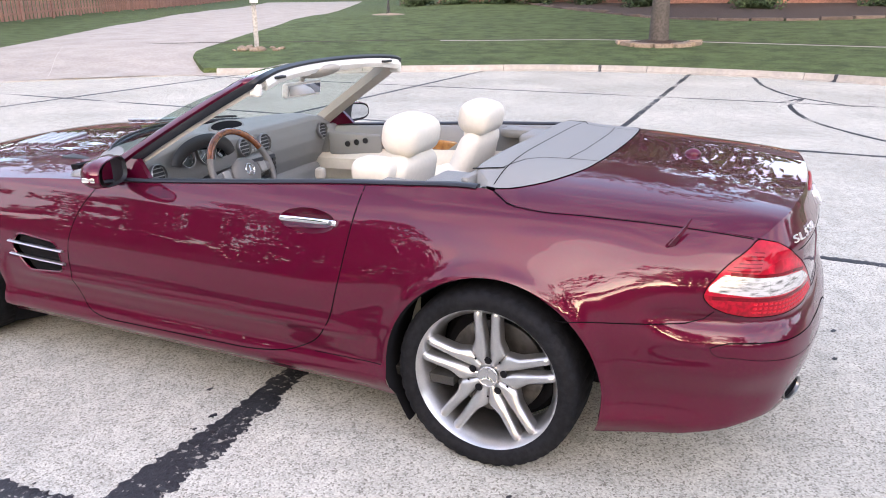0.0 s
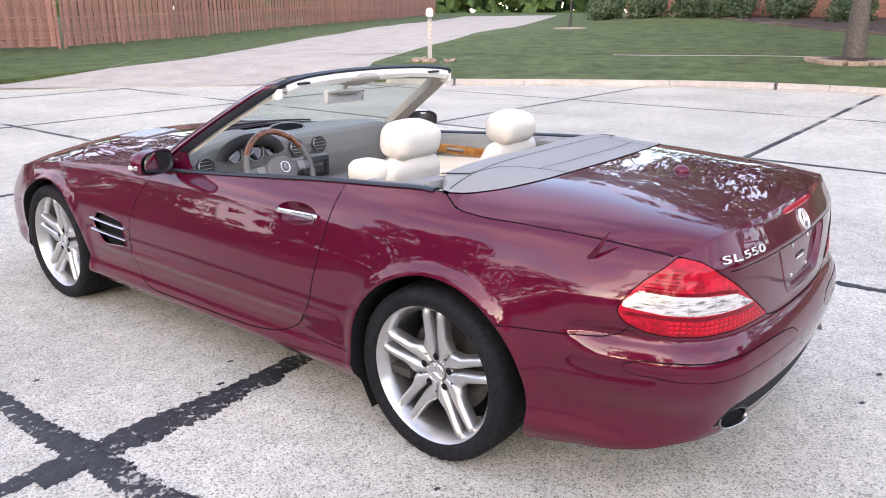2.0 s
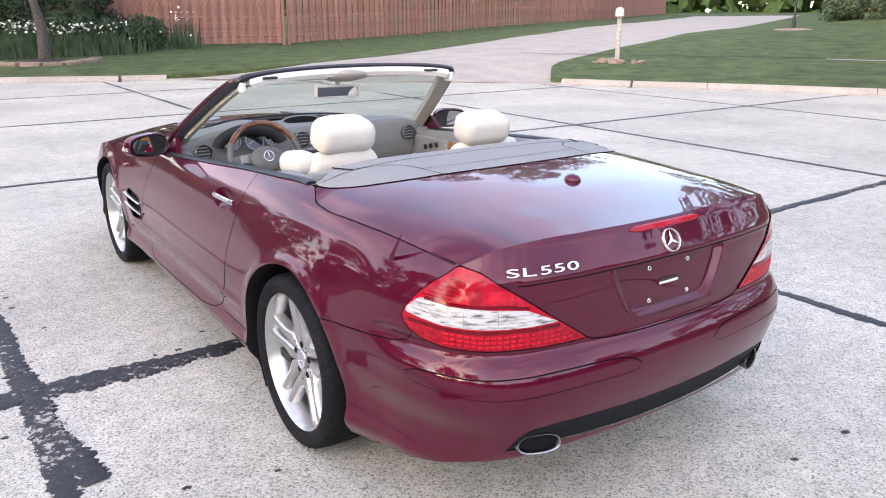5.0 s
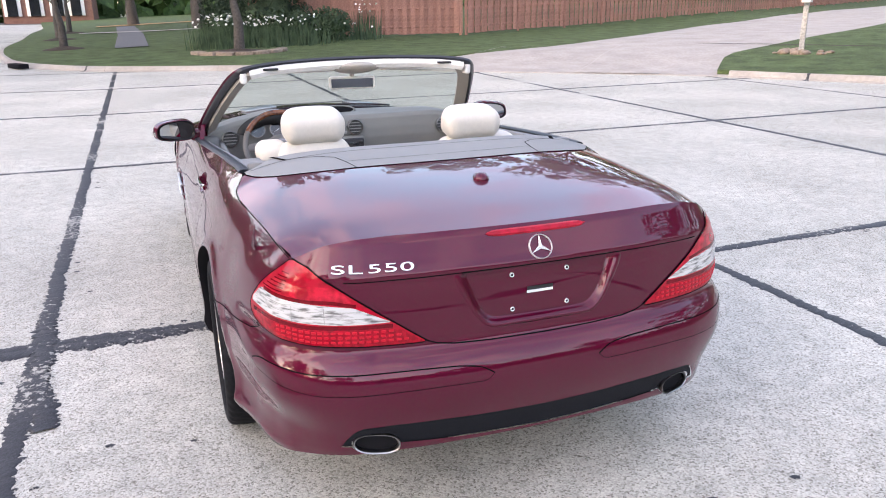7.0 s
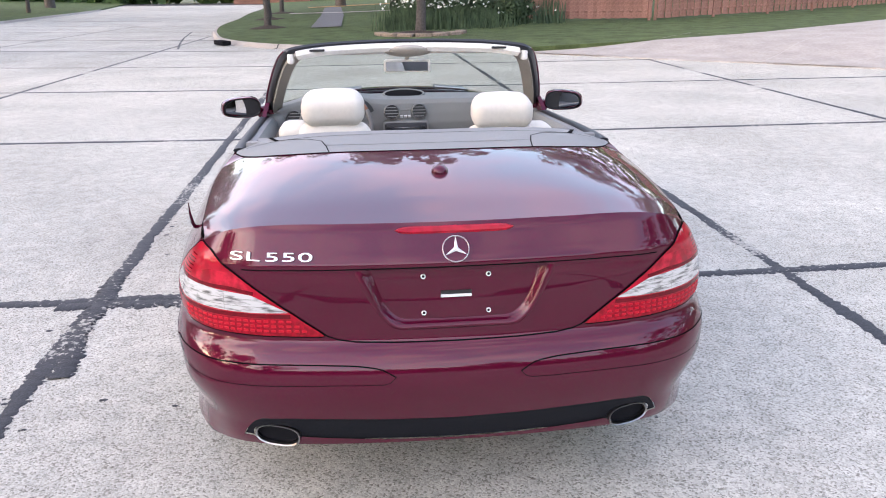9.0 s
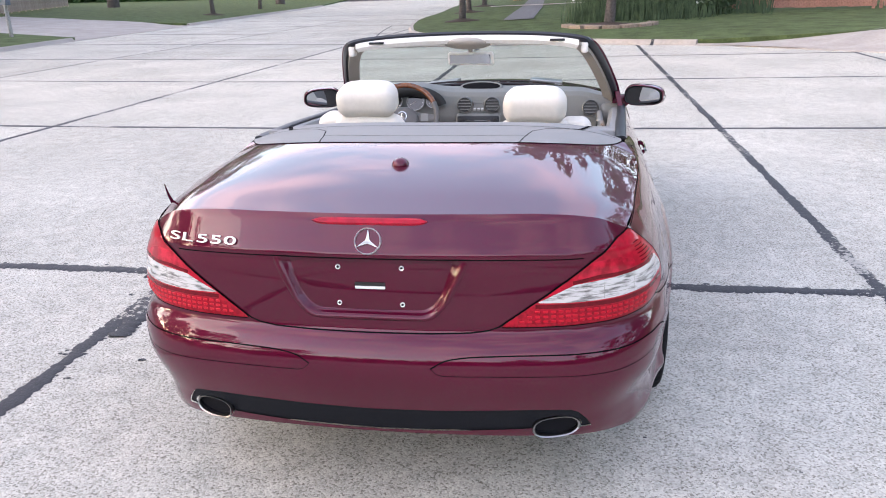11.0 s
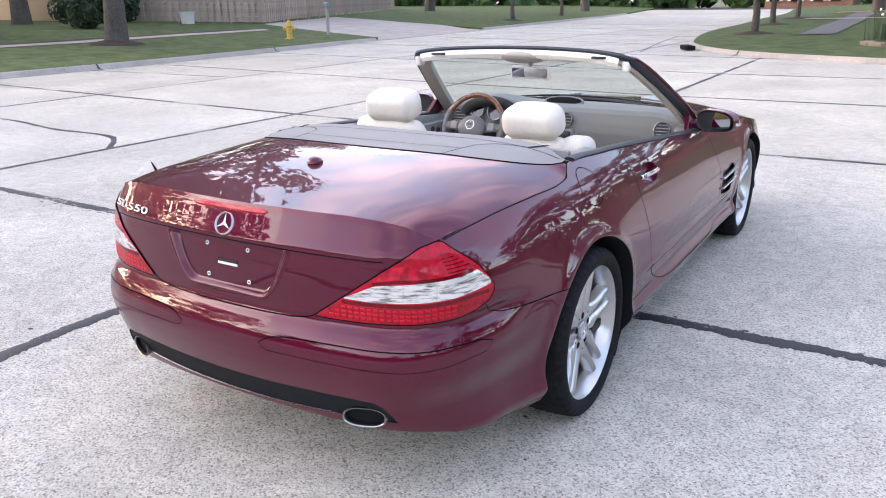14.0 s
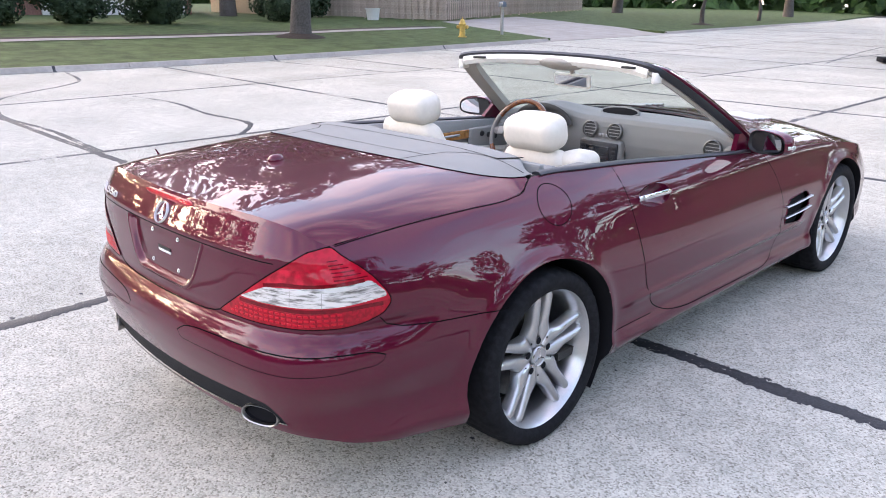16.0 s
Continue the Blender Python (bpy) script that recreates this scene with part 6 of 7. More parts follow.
def make_seat(x, head_z, label):
    seat = new("seat")
    seat.parent = car
    tagged(seat, label)
    lean = Matrix.Translation((x, 0.62, 0.45)) @ Matrix.Rotation(radians(19), 4, "X") @ Matrix.Translation((-x, -0.62, -0.45))
    dz = head_z - 0.995
    b = cushion(x - 0.21, x + 0.21, 0.565, 0.655, 0.42, 0.952 + dz, 0.042, 0.018)
    # shoulders taper
    for v_ in b.verts:
        k = smooth(0.70 + dz, 0.99 + dz, v_.co.z)
        v_.co.x = x + (v_.co.x - x) * (1 - 0.34 * k)
    b.transform(lean)
    part("backrest", b, LEATHER, seat, "cream leather backrest")
    for s in (-1, 1):
        b = cushion(x + s * 0.205 - 0.045, x + s * 0.205 + 0.045, 0.575, 0.72, 0.44, 0.80 + dz, 0.04, 0.012)
        for v_ in b.verts:
            k = smooth(0.66 + dz, 0.83 + dz, v_.co.z)
            v_.co.x -= s * 0.028 * k
            v_.co.y -= 0.03 * k
        b.transform(lean)
        part("side_bolster", b, LEATHER, seat)
    b = cushion(x - 0.122, x + 0.122, 0.380, 0.528, head_z - 0.064, head_z + 0.068, 0.048, 0.008)
    for v_ in b.verts:
        v_.co.y += 0.025 * (1 - ((v_.co.x - x) / 0.118) ** 2) * 0.6
    b.transform(Matrix.Translation((x, 0.5, head_z)) @ Matrix.Rotation(radians(10), 4, "X") @ Matrix.Translation((-x, -0.5, -head_z)))
    part("headrest", b, LEATHER, seat, "padded cream headrest")
    for o in (-0.04, 0.04):
        part("headrest_stem", box(x + o - 0.01, x + o + 0.01, 0.45, 0.475, head_z - 0.11, head_z - 0.04, 0.006), TAUPE, seat)
    s = -1 if x < 0 else 1
    b = cushion(x + s * 0.165 - 0.062, x + s * 0.165 + 0.062, 0.45, 0.60, head_z - 0.16, head_z - 0.07, 0.036, 0.006)
    part("belt_guide", b, LEATHER, seat)
    part("seat_cushion", cushion(x - 0.24, x + 0.24, 0.62, 1.14, 0.36, 0.50, 0.06, 0.025), LEATHER, seat, "cream leather seat cushion")
    part("seat_base", box(x - 0.22, x + 0.22, 0.55, 1.10, 0.24, 0.37, 0.02), GREY, seat)
    return seat


make_seat(-0.348, 0.997, "cream leather driver seat with padded headrest")
make_seat(0.355, 0.968, "cream leather passenger seat, its headrest lower")
console = new("centre_console")
console.parent = car
tagged(console, "centre console with cream armrest")
part("console_body", box(-0.11, 0.11, 0.36, 1.40, 0.26, 0.60, 0.03, 3), GREY, console)
part("console_armrest", cushion(-0.10, 0.10, 0.40, 0.80, 0.585, 0.66, 0.035, 0.01), LEATHER, console, "cream padded armrest")
part("console_wood", box(-0.09, 0.09, 0.84, 1.30, 0.598, 0.608, 0.004), WOOD, console, "walnut console panel")
part("gear_lever", join(tube([(0, 1.12, 0.60), (0, 1.10, 0.70)], 0.012, 8), box(-0.02, 0.02, 1.08, 1.125, 0.69, 0.745, 0.015, 3)), TAUPE, console)
part("cabin_floor", box(-0.78, 0.78, 0.1, 2.0, 0.24, 0.27), CARPET, car, "dark carpet floor")
part("firewall", box(-0.70, 0.70, 1.80, 1.84, 0.25, 0.83), LINER, car)
part("cowl", box(-0.60, 0.60, 1.86, 2.02, 0.80, 0.835, 0.01), BLACK, car)

# bonnet vents
for s in (1, -1):
    for k in range(4):
        y = 2.16 + 0.075 * k
        fx_ = 0.42
        at = hood_at((y - 1.70) / 1.78, s * fx_)
        part("hood_slat", box(at.x - 0.10, at.x + 0.10, at.y - 0.018, at.y + 0.018, at.z - 0.002, at.z + 0.012, 0.005, m=Matrix.Translation(at) @ Matrix.Rotation(s * 0.10, 4, "Y") @ Matrix.Translation(-at)), ALLOY, hood, "bright bonnet vent slat")

# ---------------------------------------------------------------- surroundings
BARK = mat("grey_bark", (0.10, 0.088, 0.080), 0.9, vary=0.35, scale=18, bump=0.8, bump_scale=26, coarse=0.15)
LEAF = mat("tree_leaves", (0.055, 0.105, 0.025), 0.65, second=(0.022, 0.05, 0.012), mix=(0.35, 0.65), scale=1.6, spec=0.3)
SHRUB = mat("dark_shrub_leaves", (0.085, 0.13, 0.065), 0.7, second=(0.03, 0.052, 0.028), mix=(0.35, 0.65), scale=3.0, spec=0.3)
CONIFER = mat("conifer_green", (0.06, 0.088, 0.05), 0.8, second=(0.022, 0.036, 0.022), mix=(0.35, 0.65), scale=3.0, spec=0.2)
ASPHALT = mat("dark_grey_path", (0.15, 0.15, 0.155), 0.9, vary=0.3, scale=20, bump=0.3)
MULCH = mat("dark_mulch", (0.055, 0.035, 0.025), 0.95, vary=0.6, scale=30, bump=0.8)
CEDAR = mat("red_stained_cedar", (0.40, 0.205, 0.155), 0.75, vary=0.3, scale=24, bump=0.25, coarse=0.12, random_value=0.14)
GREYWOOD = mat("weathered_tan_wood", (0.42, 0.34, 0.28), 0.85, vary=0.3, scale=24, bump=0.25, coarse=0.12, random_value=0.12)
BEDSTONE = mat("dark_bed_stone", (0.13, 0.10, 0.085), 0.9, vary=0.4, scale=25, bump=0.5, coarse=0.15, random_value=0.25)
STONE = mat("tan_edging_stone", (0.29, 0.225, 0.17), 0.85, vary=0.3, scale=25, bump=0.4, coarse=0.1, random_value=0.15)
BRICK = mat("brown_red_brick", (0.24, 0.125, 0.095), 0.85, vary=0.35, scale=14, bump=0.3, coarse=0.15, random_value=0.18)
MORTAR = mat("brick_mortar", (0.30, 0.25, 0.21), 0.9, vary=0.3, scale=40)
WHITEPAINT = mat("white_paint", (0.72, 0.71, 0.69), 0.6, vary=0.1, scale=30)
YELLOW = mat("yellow_hydrant_paint", (0.62, 0.42, 0.10), 0.45, vary=0.25, scale=25, bump=0.15)
POSTWOOD = mat("pale_weathered_post", (0.43, 0.42, 0.405), 0.85, vary=0.3, scale=20, bump=0.3)
BLUEGREY = mat("blue_grey_box", (0.16, 0.19, 0.24), 0.5, vary=0.25, scale=40)
PETAL = mat("white_petals", (0.8, 0.8, 0.76), 0.7)
ROOF = mat("grey_shingle", (0.07, 0.065, 0.06), 0.9, vary=0.4, scale=30)
SIDING = mat("beige_siding", (0.42, 0.37, 0.30), 0.8, vary=0.15, scale=12)


def ground_z(x, y):
    if line_distance(NE_LINE, x, y) < line_distance(W_LINE, x, y):
        return lawn_height(x, y, True)
    return lawn_height(x, y, False)


def strip(left, right, material, name, label, category, lift=0.03, step=0.8, apron=False):
    """A paved strip between two edges that follows the ground."""
    n = max(int(sum(math.dist(a, b) for a, b in zip(left, left[1:])) / step), 4)
    even = lambda line: [tuple(np.array(p)) for p in resample(line, n)]
    a, b = even(left), even(right)
    bm, rows = bmesh.new(), []
    for (x0, y0), (x1, y1) in zip(a, b):
        row = []
        for k in np.linspace(0, 1, 6):
            x, y = x0 + (x1 - x0) * k, y0 + (y1 - y0) * k
            d = min(line_distance(NE_LINE, x, y), line_distance(W_LINE, x, y))
            z = ground_z(x, y) + lift
            row.append(bm.verts.new((x, y, z + (0.03 - z) * smooth(3.0, 0.1, d) if apron else z)))
        rows.append(row)
    for r, q in zip(rows, rows[1:]):
        for k in range(5):
            bm.faces.new((r[k], r[k + 1], q[k + 1], q[k]))
    bmesh.ops.recalc_face_normals(bm, faces=bm.faces)
    if sum(f.normal.z for f in bm.faces) < 0:
        bmesh.ops.reverse_faces(bm, faces=bm.faces)
    return tagged(link(name, bm, material), label, category, kind="structure")


def resample(line, n):
    ts = np.concatenate([[0], np.cumsum([math.dist(a, b) for a, b in zip(line, line[1:])])])
    s = np.linspace(0, ts[-1], n)
    return list(zip(np.interp(s, ts, [p[0] for p in line]).tolist(), np.interp(s, ts, [p[1] for p in line]).tolist()))


drive_l = fine_line(DRIVE_L, 1.0)
drive_r = fine_line(DRIVE_R, 1.0)
drive_1 = strip(drive_l, drive_r, SMOOTHCON, "driveway_1", "pale concrete driveway climbing past the fence", "driveway", 0.0, 0.6, True)
strip(DRIVE_FAR[0], DRIVE_FAR[1], SMOOTHCON, "driveway_2", "pale concrete driveway across the street", "driveway", 0.0, 0.6, True)
cracks = []
for a, b in (((5.2, 14.8), (8.6, 18.0)), ((7.7, 12.4), (11.2, 16.0)), ((4.6, 16.7), (11.2, 11.6)), ((8.3, 17.6), (13.3, 14.3))):
    bm, old = bmesh.new(), None
    d = Vector((b[0] - a[0], b[1] - a[1], 0)).normalized()
    nrm = Vector((-d.y, d.x, 0)) * 0.007
    for k in np.linspace(0, 1, 14):
        x, y = a[0] + (b[0] - a[0]) * k, a[1] + (b[1] - a[1]) * k
        d = line_distance(NE_LINE, x, y)
        z = ground_z(x, y)
        z = z + (0.03 - z) * smooth(3.0, 0.1, d) + 0.006
        row = [bm.verts.new(Vector((x, y, z)) + nrm), bm.verts.new(Vector((x, y, z)) - nrm)]
        if old:
            bm.faces.new((old[0], old[1], row[1], row[0]))
        old = row
    part("driveway_joint", bm, TAUPE, drive_1)
walk_ne = [p for p in shifted(NE_LINE, 5.0) if -12 < p[1] < 14.2 and p[0] > 9]
walk_ne2 = [p for p in shifted(NE_LINE, 5.13) if -12 < p[1] < 15.2 and p[0] > 9]
strip(walk_ne, walk_ne2, MULCH, "pavement_1", "thin dark edge of a sunken sidewalk in the lawn", "sidewalk", 0.006)
strip([p for p in shifted(NE_LINE, 4.82) if -12 < p[1] < 8.5 and p[0] > 9], [p for p in shifted(NE_LINE, 4.99) if -12 < p[1] < 8.6 and p[0] > 9], SMOOTHCON, "pavement_4", "thin pale strip of a sunken sidewalk in the lawn", "sidewalk", 0.008)
strip([p for p in shifted(W_LINE, 6.0) if -20 < p[1] < 24], [p for p in shifted(W_LINE, 6.75) if -20 < p[1] < 24.5], SMOOTHCON, "pavement_2", "narrow pale sidewalk across the lawn", "sidewalk", 0.02)
strip([p for p in shifted(W_LINE, 6.8) if -20 < p[1] < 24], [p for p in shifted(W_LINE, 7.15) if -20 < p[1] < 24.5], MULCH, "pavement_edge", "dark earth edge beside the sidewalk", "earth", 0.03)
strip([(-2.1, 26.5), (-2.4, 40), (-3.2, 62)], [(-1.0, 26.5), (-1.2, 40), (-1.9, 62)], ASPHALT, "pavement_3", "narrow grey sidewalk through the lawn", "sidewalk", 0.03)

strip([(-4.6, 45.5), (0, 44.5), (5, 43.6)], [(-4.6, 46.9), (0, 45.9), (5, 45.0)], SMOOTHCON, "pavement_5", "pale sidewalk crossing the far lawn", "sidewalk", 0.04)
FARBED = mat("yellow_brown_bed", (0.42, 0.24, 0.07), 0.9, vary=0.4, scale=6)
strip([(-4.4, 62), (2, 66), (9, 70)], [(-4.8, 65.5), (2, 69.5), (9, 73.5)], FARBED, "far_bed", "yellow-brown planting bed on the far lawn", "bed", 0.05)


def leaf_cloud(count, size, where, seed, flat=0.5):
    """Many small leaves at places that where() gives."""
    r = np.random.RandomState(seed)
    verts, faces = [], []
    for k in range(count):
        c, out = where(r)
        n = Vector(out).normalized() + Vector(r.normal(0, 0.55, 3).tolist())
        q = n.to_track_quat("Z", "Y").to_matrix() @ Matrix.Rotation(r.uniform(0, 6.28), 3, "Z")
        s = size * r.uniform(0.6, 1.4)
        b = len(verts)
        for u, v in ((-0.5, 0), (0, 0.32), (0.55, 0.0), (0, -0.32)):
            verts.append(tuple(Vector(c) + q @ Vector((u * s, v * s, 0.06 * s if u == 0 else 0))))
        faces.append((b, b + 1, b + 2, b + 3))
    me = bpy.data.meshes.new("leaves")
    me.from_pydata(verts, [], faces)
    return me


def make_tree(name, height, spread, trunk_r, clear, seed, label, leaves=5200, leaf=0.28, ring=False):
    """Tapered trunk with roots, limbs, and a crown of leaf clumps. clear: height of the lowest leaves."""
    r = random.Random(seed)
    tree = new(name)
    tagged(tree, label, "tree", "street trees")
    bend = [(0, 0, -0.15)] + [(r.uniform(-0.06, 0.06) * k, r.uniform(-0.06, 0.06) * k, height * 0.55 * k / 6) for k in range(1, 7)]
    part("trunk", tube(bend, lambda t: trunk_r * (1.55 - 1.9 * t if t < 0.22 else 1.13 - 0.75 * t), 14), BARK, tree, "grey-brown bark trunk")
    clumps, limbs = [], []
    for k in range(15):
        a = k * 2.4 + r.uniform(-0.4, 0.4)
        z0 = clear * 0.8 + (height * 0.5 - clear * 0.8) * (k / 14)
        reach = spread * r.uniform(0.45, 0.95) * (1 - 0.35 * k / 14)
        end = (reach * math.cos(a), reach * math.sin(a), z0 + r.uniform(0.6, 1.6) + height * 0.25 * (k / 14))
        mid = (end[0] * 0.5, end[1] * 0.5, (z0 + end[2]) / 2 - 0.15)
        limbs.append(tube([(0, 0, z0 - 0.3), mid, end], lambda t: trunk_r * 0.42 * (1 - 0.8 * t), 6))
        for q in range(5):
            clumps.append((end[0] + r.gauss(0, spread * 0.24), end[1] + r.gauss(0, spread * 0.24), max(clear + 0.3, end[2] + r.gauss(0.4, height * 0.07)), r.uniform(0.4, 0.95) * spread * 0.27))
    for q in range(14):
        clumps.append((r.gauss(0, spread * 0.25), r.gauss(0, spread * 0.25), height * r.uniform(0.62, 0.95), spread * 0.26))
    part("limbs", join(*limbs), BARK, tree)

    def where(rs):
        x, y, z, s = clumps[rs.randint(len(clumps))]
        d = rs.normal(0, 1, 3)
        d /= np.linalg.norm(d)
        rad = s * rs.uniform(0.55, 1.0)
        return (x + d[0] * rad, y + d[1] * rad, z + d[2] * rad * 0.75), d
    me = leaf_cloud(leaves, leaf, where, seed)
    me.materials.append(LEAF)
    crown = new("crown", me)
    crown.parent = tree
    return tree


def put(thing, x, y, turn=0, scale=1.0):
    thing.matrix_basis = pose(x, y, ground_z(x, y), 0, 0, turn) @ Matrix.Scale(scale, 4)
    return thing


street_tree = make_tree("tree", 12.5, 4.8, 0.17, 2.9, 11, "leafy street tree with a slim grey trunk in a mulch ring", 8500, 0.28)
put(street_tree, 18.0, 2.6)
big_tree = make_tree("tree", 13, 5.0, 0.26, 3.2, 23, "large leafy tree beside the street", 7000, 0.34)
put(big_tree, -20.8, 14.0, 40)


def another(tree, x, y, turn, scale=1.0, label=""):
    t = copy_thing(tree, pose(x, y, ground_z(x, y), 0, 0, turn) @ Matrix.Scale(scale, 4))
    t.scale = (scale, scale, scale)
    return tagged(t, label) if label else t


slim_tree = make_tree("tree", 9.0, 3.6, 0.11, 2.5, 37, "young leafy street tree with a thin dark trunk in mulch")
put(slim_tree, 1.5, 21.4, 70)
for x, y, turn, s in ((-3.8, 28.0, 130, 0.9), (-4.9, 38.5, 200, 0.95), (-5.4, 50, 20, 1.0), (-22.5, 46, 300, 1.0), (-25, 60, 100, 1.0)):
    another(slim_tree, x, y, turn, s)
for x, y, turn, s in ((24, -14, 60, 1.1), (-22, -6, 250, 1.1)):
    another(street_tree, x, y, turn, s)
# mostly unseen trees, added so the car's paint reflects a darker skyline
for x, y, turn, s in ((48, 8, 80, 1.75), (48, -9, 150, 1.7), (52, 27, 30, 1.8), (12, 33, 220, 1.0), (27, 43, 20, 1.5), (45, 50, 90, 1.7), (-36, 20, 280, 1.2), (-34, 36, 330, 1.1), (-32, -14, 40, 1.2), (-25, -8, 20, 1.0), (-20, -18, 70, 1.0),
                      (-24, -44, 110, 1.1), (12, -58, 200, 1.0), (32, -46, 10, 1.1), (2, 48, 60, 1.2), (-2, 66, 160, 1.2), (8, 60, 300, 1.3), (-38, 60, 30, 1.3), (-30, 78, 210, 1.3), (-46, 16, 120, 1.3), (-45, 29, 260, 1.4), (-43, 43, 350, 1.3)):
    another(big_tree, x, y, turn, s, "large leafy tree added behind the street for the car's reflections")


def mound(x, y, r, high, material, name, label, category, seed=0):
    bm = bmesh.new()
    z = ground_z(x, y)
    rings = [[bm.verts.new((x, y, z + high))]]
    for k in range(1, 6):
        rad = r * k / 5
        rings.append([bm.verts.new((x + rad * math.cos(a) * (1 + 0.12 * noise.noise((math.cos(a) * 2, math.sin(a) * 2, seed))), y + rad * math.sin(a), (ground_z(x + rad * math.cos(a), y + rad * math.sin(a)) - (0.05 if k == 5 else 0) + high * (1 - (k / 5) ** 0.7)
                                    + 0.02 * noise.noise((a * 3, k, seed))))) for a in np.linspace(0, 2 * math.pi, 25)[:-1]])
    for k in range(24):
        bm.faces.new((rings[0][0], rings[1][k], rings[1][(k + 1) % 24]))
        for q in range(1, 5):
            bm.faces.new((rings[q][k], rings[q + 1][k], rings[q + 1][(k + 1) % 24], rings[q][(k + 1) % 24]))
    bmesh.ops.recalc_face_normals(bm, faces=bm.faces)
    return tagged(link(name, bm, material), label, category)


for x, y, r, h in ((18.0, 2.6, 0.9, 0.16), (1.5, 21.4, 1.0, 0.12), (-3.8, 28.0, 0.8, 0.15), (-4.9, 38.5, 0.9, 0.15), (-5.4, 50, 1.0, 0.15), (-20.8, 14.0, 1.0, 0.28), (-22.5, 46, 0.9, 0.15)):
    mound(x, y, r, h, MULCH, "mulch_mound", "dark mulch heaped round a tree trunk", "mulch", x)


def stone_ring(x, y, r, a0, a1, n, label):
    ring = tagged(new("stone_edging"), label, "edging stones")
    for k in range(n):
        a = radians(a0 + (a1 - a0) * (k + 0.5) / n)
        cx, cy = x + r * math.cos(a), y + r * math.sin(a)
        wide = 2 * math.pi * r * abs(a1 - a0) / 360 / n * 0.93
        b = box(-0.16, 0.16, -wide / 2, wide / 2, -0.05, 0.09, 0.025, 2, m=pose(cx, cy, ground_z(cx, cy), rng.uniform(-4, 4), rng.uniform(-4, 4), math.degrees(a)))
        part("edging_stone", b, STONE, ring)


stone_ring(18.0, 2.6, 0.90, 95, 300, 7, "low ring of tan edging stones round a street tree")
stone_ring(1.5, 21.4, 1.25, 190, 350, 7, "low ring of tan edging stones round a street tree")


# fences
def fence(name, pts, material, label, high=1.85, pitch=0.31, board=0.175):
    f = tagged(new(name), label, "fence")
    line = resample(pts, max(3, int(sum(math.dist(a, b) for a, b in zip(pts, pts[1:])) / pitch) + 1))
    bm = box(-board / 2, board / 2, -0.011, 0.011, 0.07, high, 0.003, 1)
    shape = link("picket", bm, material)
    data = shape.data
    bpy.data.objects.remove(shape)
    for k, ((x, y), (x2, y2)) in enumerate(zip(line, line[1:])):
        turn = math.degrees(math.atan2(y2 - y, x2 - x))
        mx, my = (x + x2) / 2, (y + y2) / 2
        for side, shift in ((-0.032, 0.0), (0.032, 0.5)):
            if side > 0 and k % 1:
                continue
            px, py = x + (x2 - x) * (0.5 + shift), y + (y2 - y) * (0.5 + shift)
            if k > 300:
                continue
            p = new("picket", data)
            p.parent = f
            p.matrix_basis = pose(px, py, ground_z(px, py) + rng.uniform(-0.012, 0.012), 0, rng.uniform(-0.4, 0.4), turn) @ Matrix.Translation((0, side, 0))
    for z in (0.32, 0.95, 1.6):
        for a, b in zip(pts, pts[1:]):
            n = max(2, int(math.dist(a, b) / 2.4) + 1)
            q = resample([a, b], n)
            for (x, y), (x2, y2) in zip(q, q[1:]):
                part("rail", tube([(x, y, ground_z(x, y) + z), (x2, y2, ground_z(x2, y2) + z)], 0.022, 4, flat=0.045), material, f)
    n = resample(pts, max(3, int(sum(math.dist(a, b) for a, b in zip(pts, pts[1:])) / 2.4)))
    for x, y in n:
        part("post", box(-0.045, 0.045, -0.03, 0.03, -0.1, high - 0.1, 0.004, 1, m=pose(x, y, ground_z(x, y))), material, f)
    return f


fence("fence", [(2.5, 26.4), (9.75, 24.45)], CEDAR, "red-brown stained board fence behind a flower bed")
fence("fence", [(9.95, 24.4), (14.5, 25.7), (18, 27.2), (26, 30.7), (34, 35.2), (47, 43), (75, 62)], CEDAR, "red-brown stained board fence along the driveway")
fence("fence", [(-33, 23.6), (-27.6, 27.8), (-33, 39), (-49, 70)], GREYWOOD, "weathered tan board fence behind the lawn", pitch=0.34, board=0.21)


# mailboxes, lamp post, hydrant
def mailbox(x, y, turn, box_mat, label):
    m = tagged(new("mailbox"), label, "mailbox")
    part("post", box(-0.055, 0.055, -0.055, 0.055, -0.2, 1.12, 0.008), POSTWOOD, m, "weathered pale post")
    b = bmesh.new()
    prof = [(-0.09, 0)] + [(-0.09 * math.cos(a), 0.12 + 0.09 * math.sin(a)) for a in np.linspace(0, math.pi, 9)] + [(0.09, 0)]
    ends = [[b.verts.new((u, v, 1.10 + w)) for u, w in prof] for v in (-0.24, 0.24)]
    for k in range(len(prof)):
        j = (k + 1) % len(prof)
        b.faces.new((ends[0][k], ends[0][j], ends[1][j], ends[1][k]))
    b.faces.new(ends[0][::-1]), b.faces.new(ends[1])
    bevelled(b, 0.006, 1, 60)
    part("letter_box", b, box_mat, m)
    part("box_door", box(-0.07, 0.07, -0.252, -0.243, 1.11, 1.27, 0.01), BLACK if box_mat is WHITEPAINT else BLUEGREY, m)
    part("post_brace", tube([(0, -0.2, 1.10), (0, -0.05, 0.85)], 0.025, 6), POSTWOOD, m)
    m.matrix_basis = pose(x, y, ground_z(x, y), 0, 0, turn)
    return m


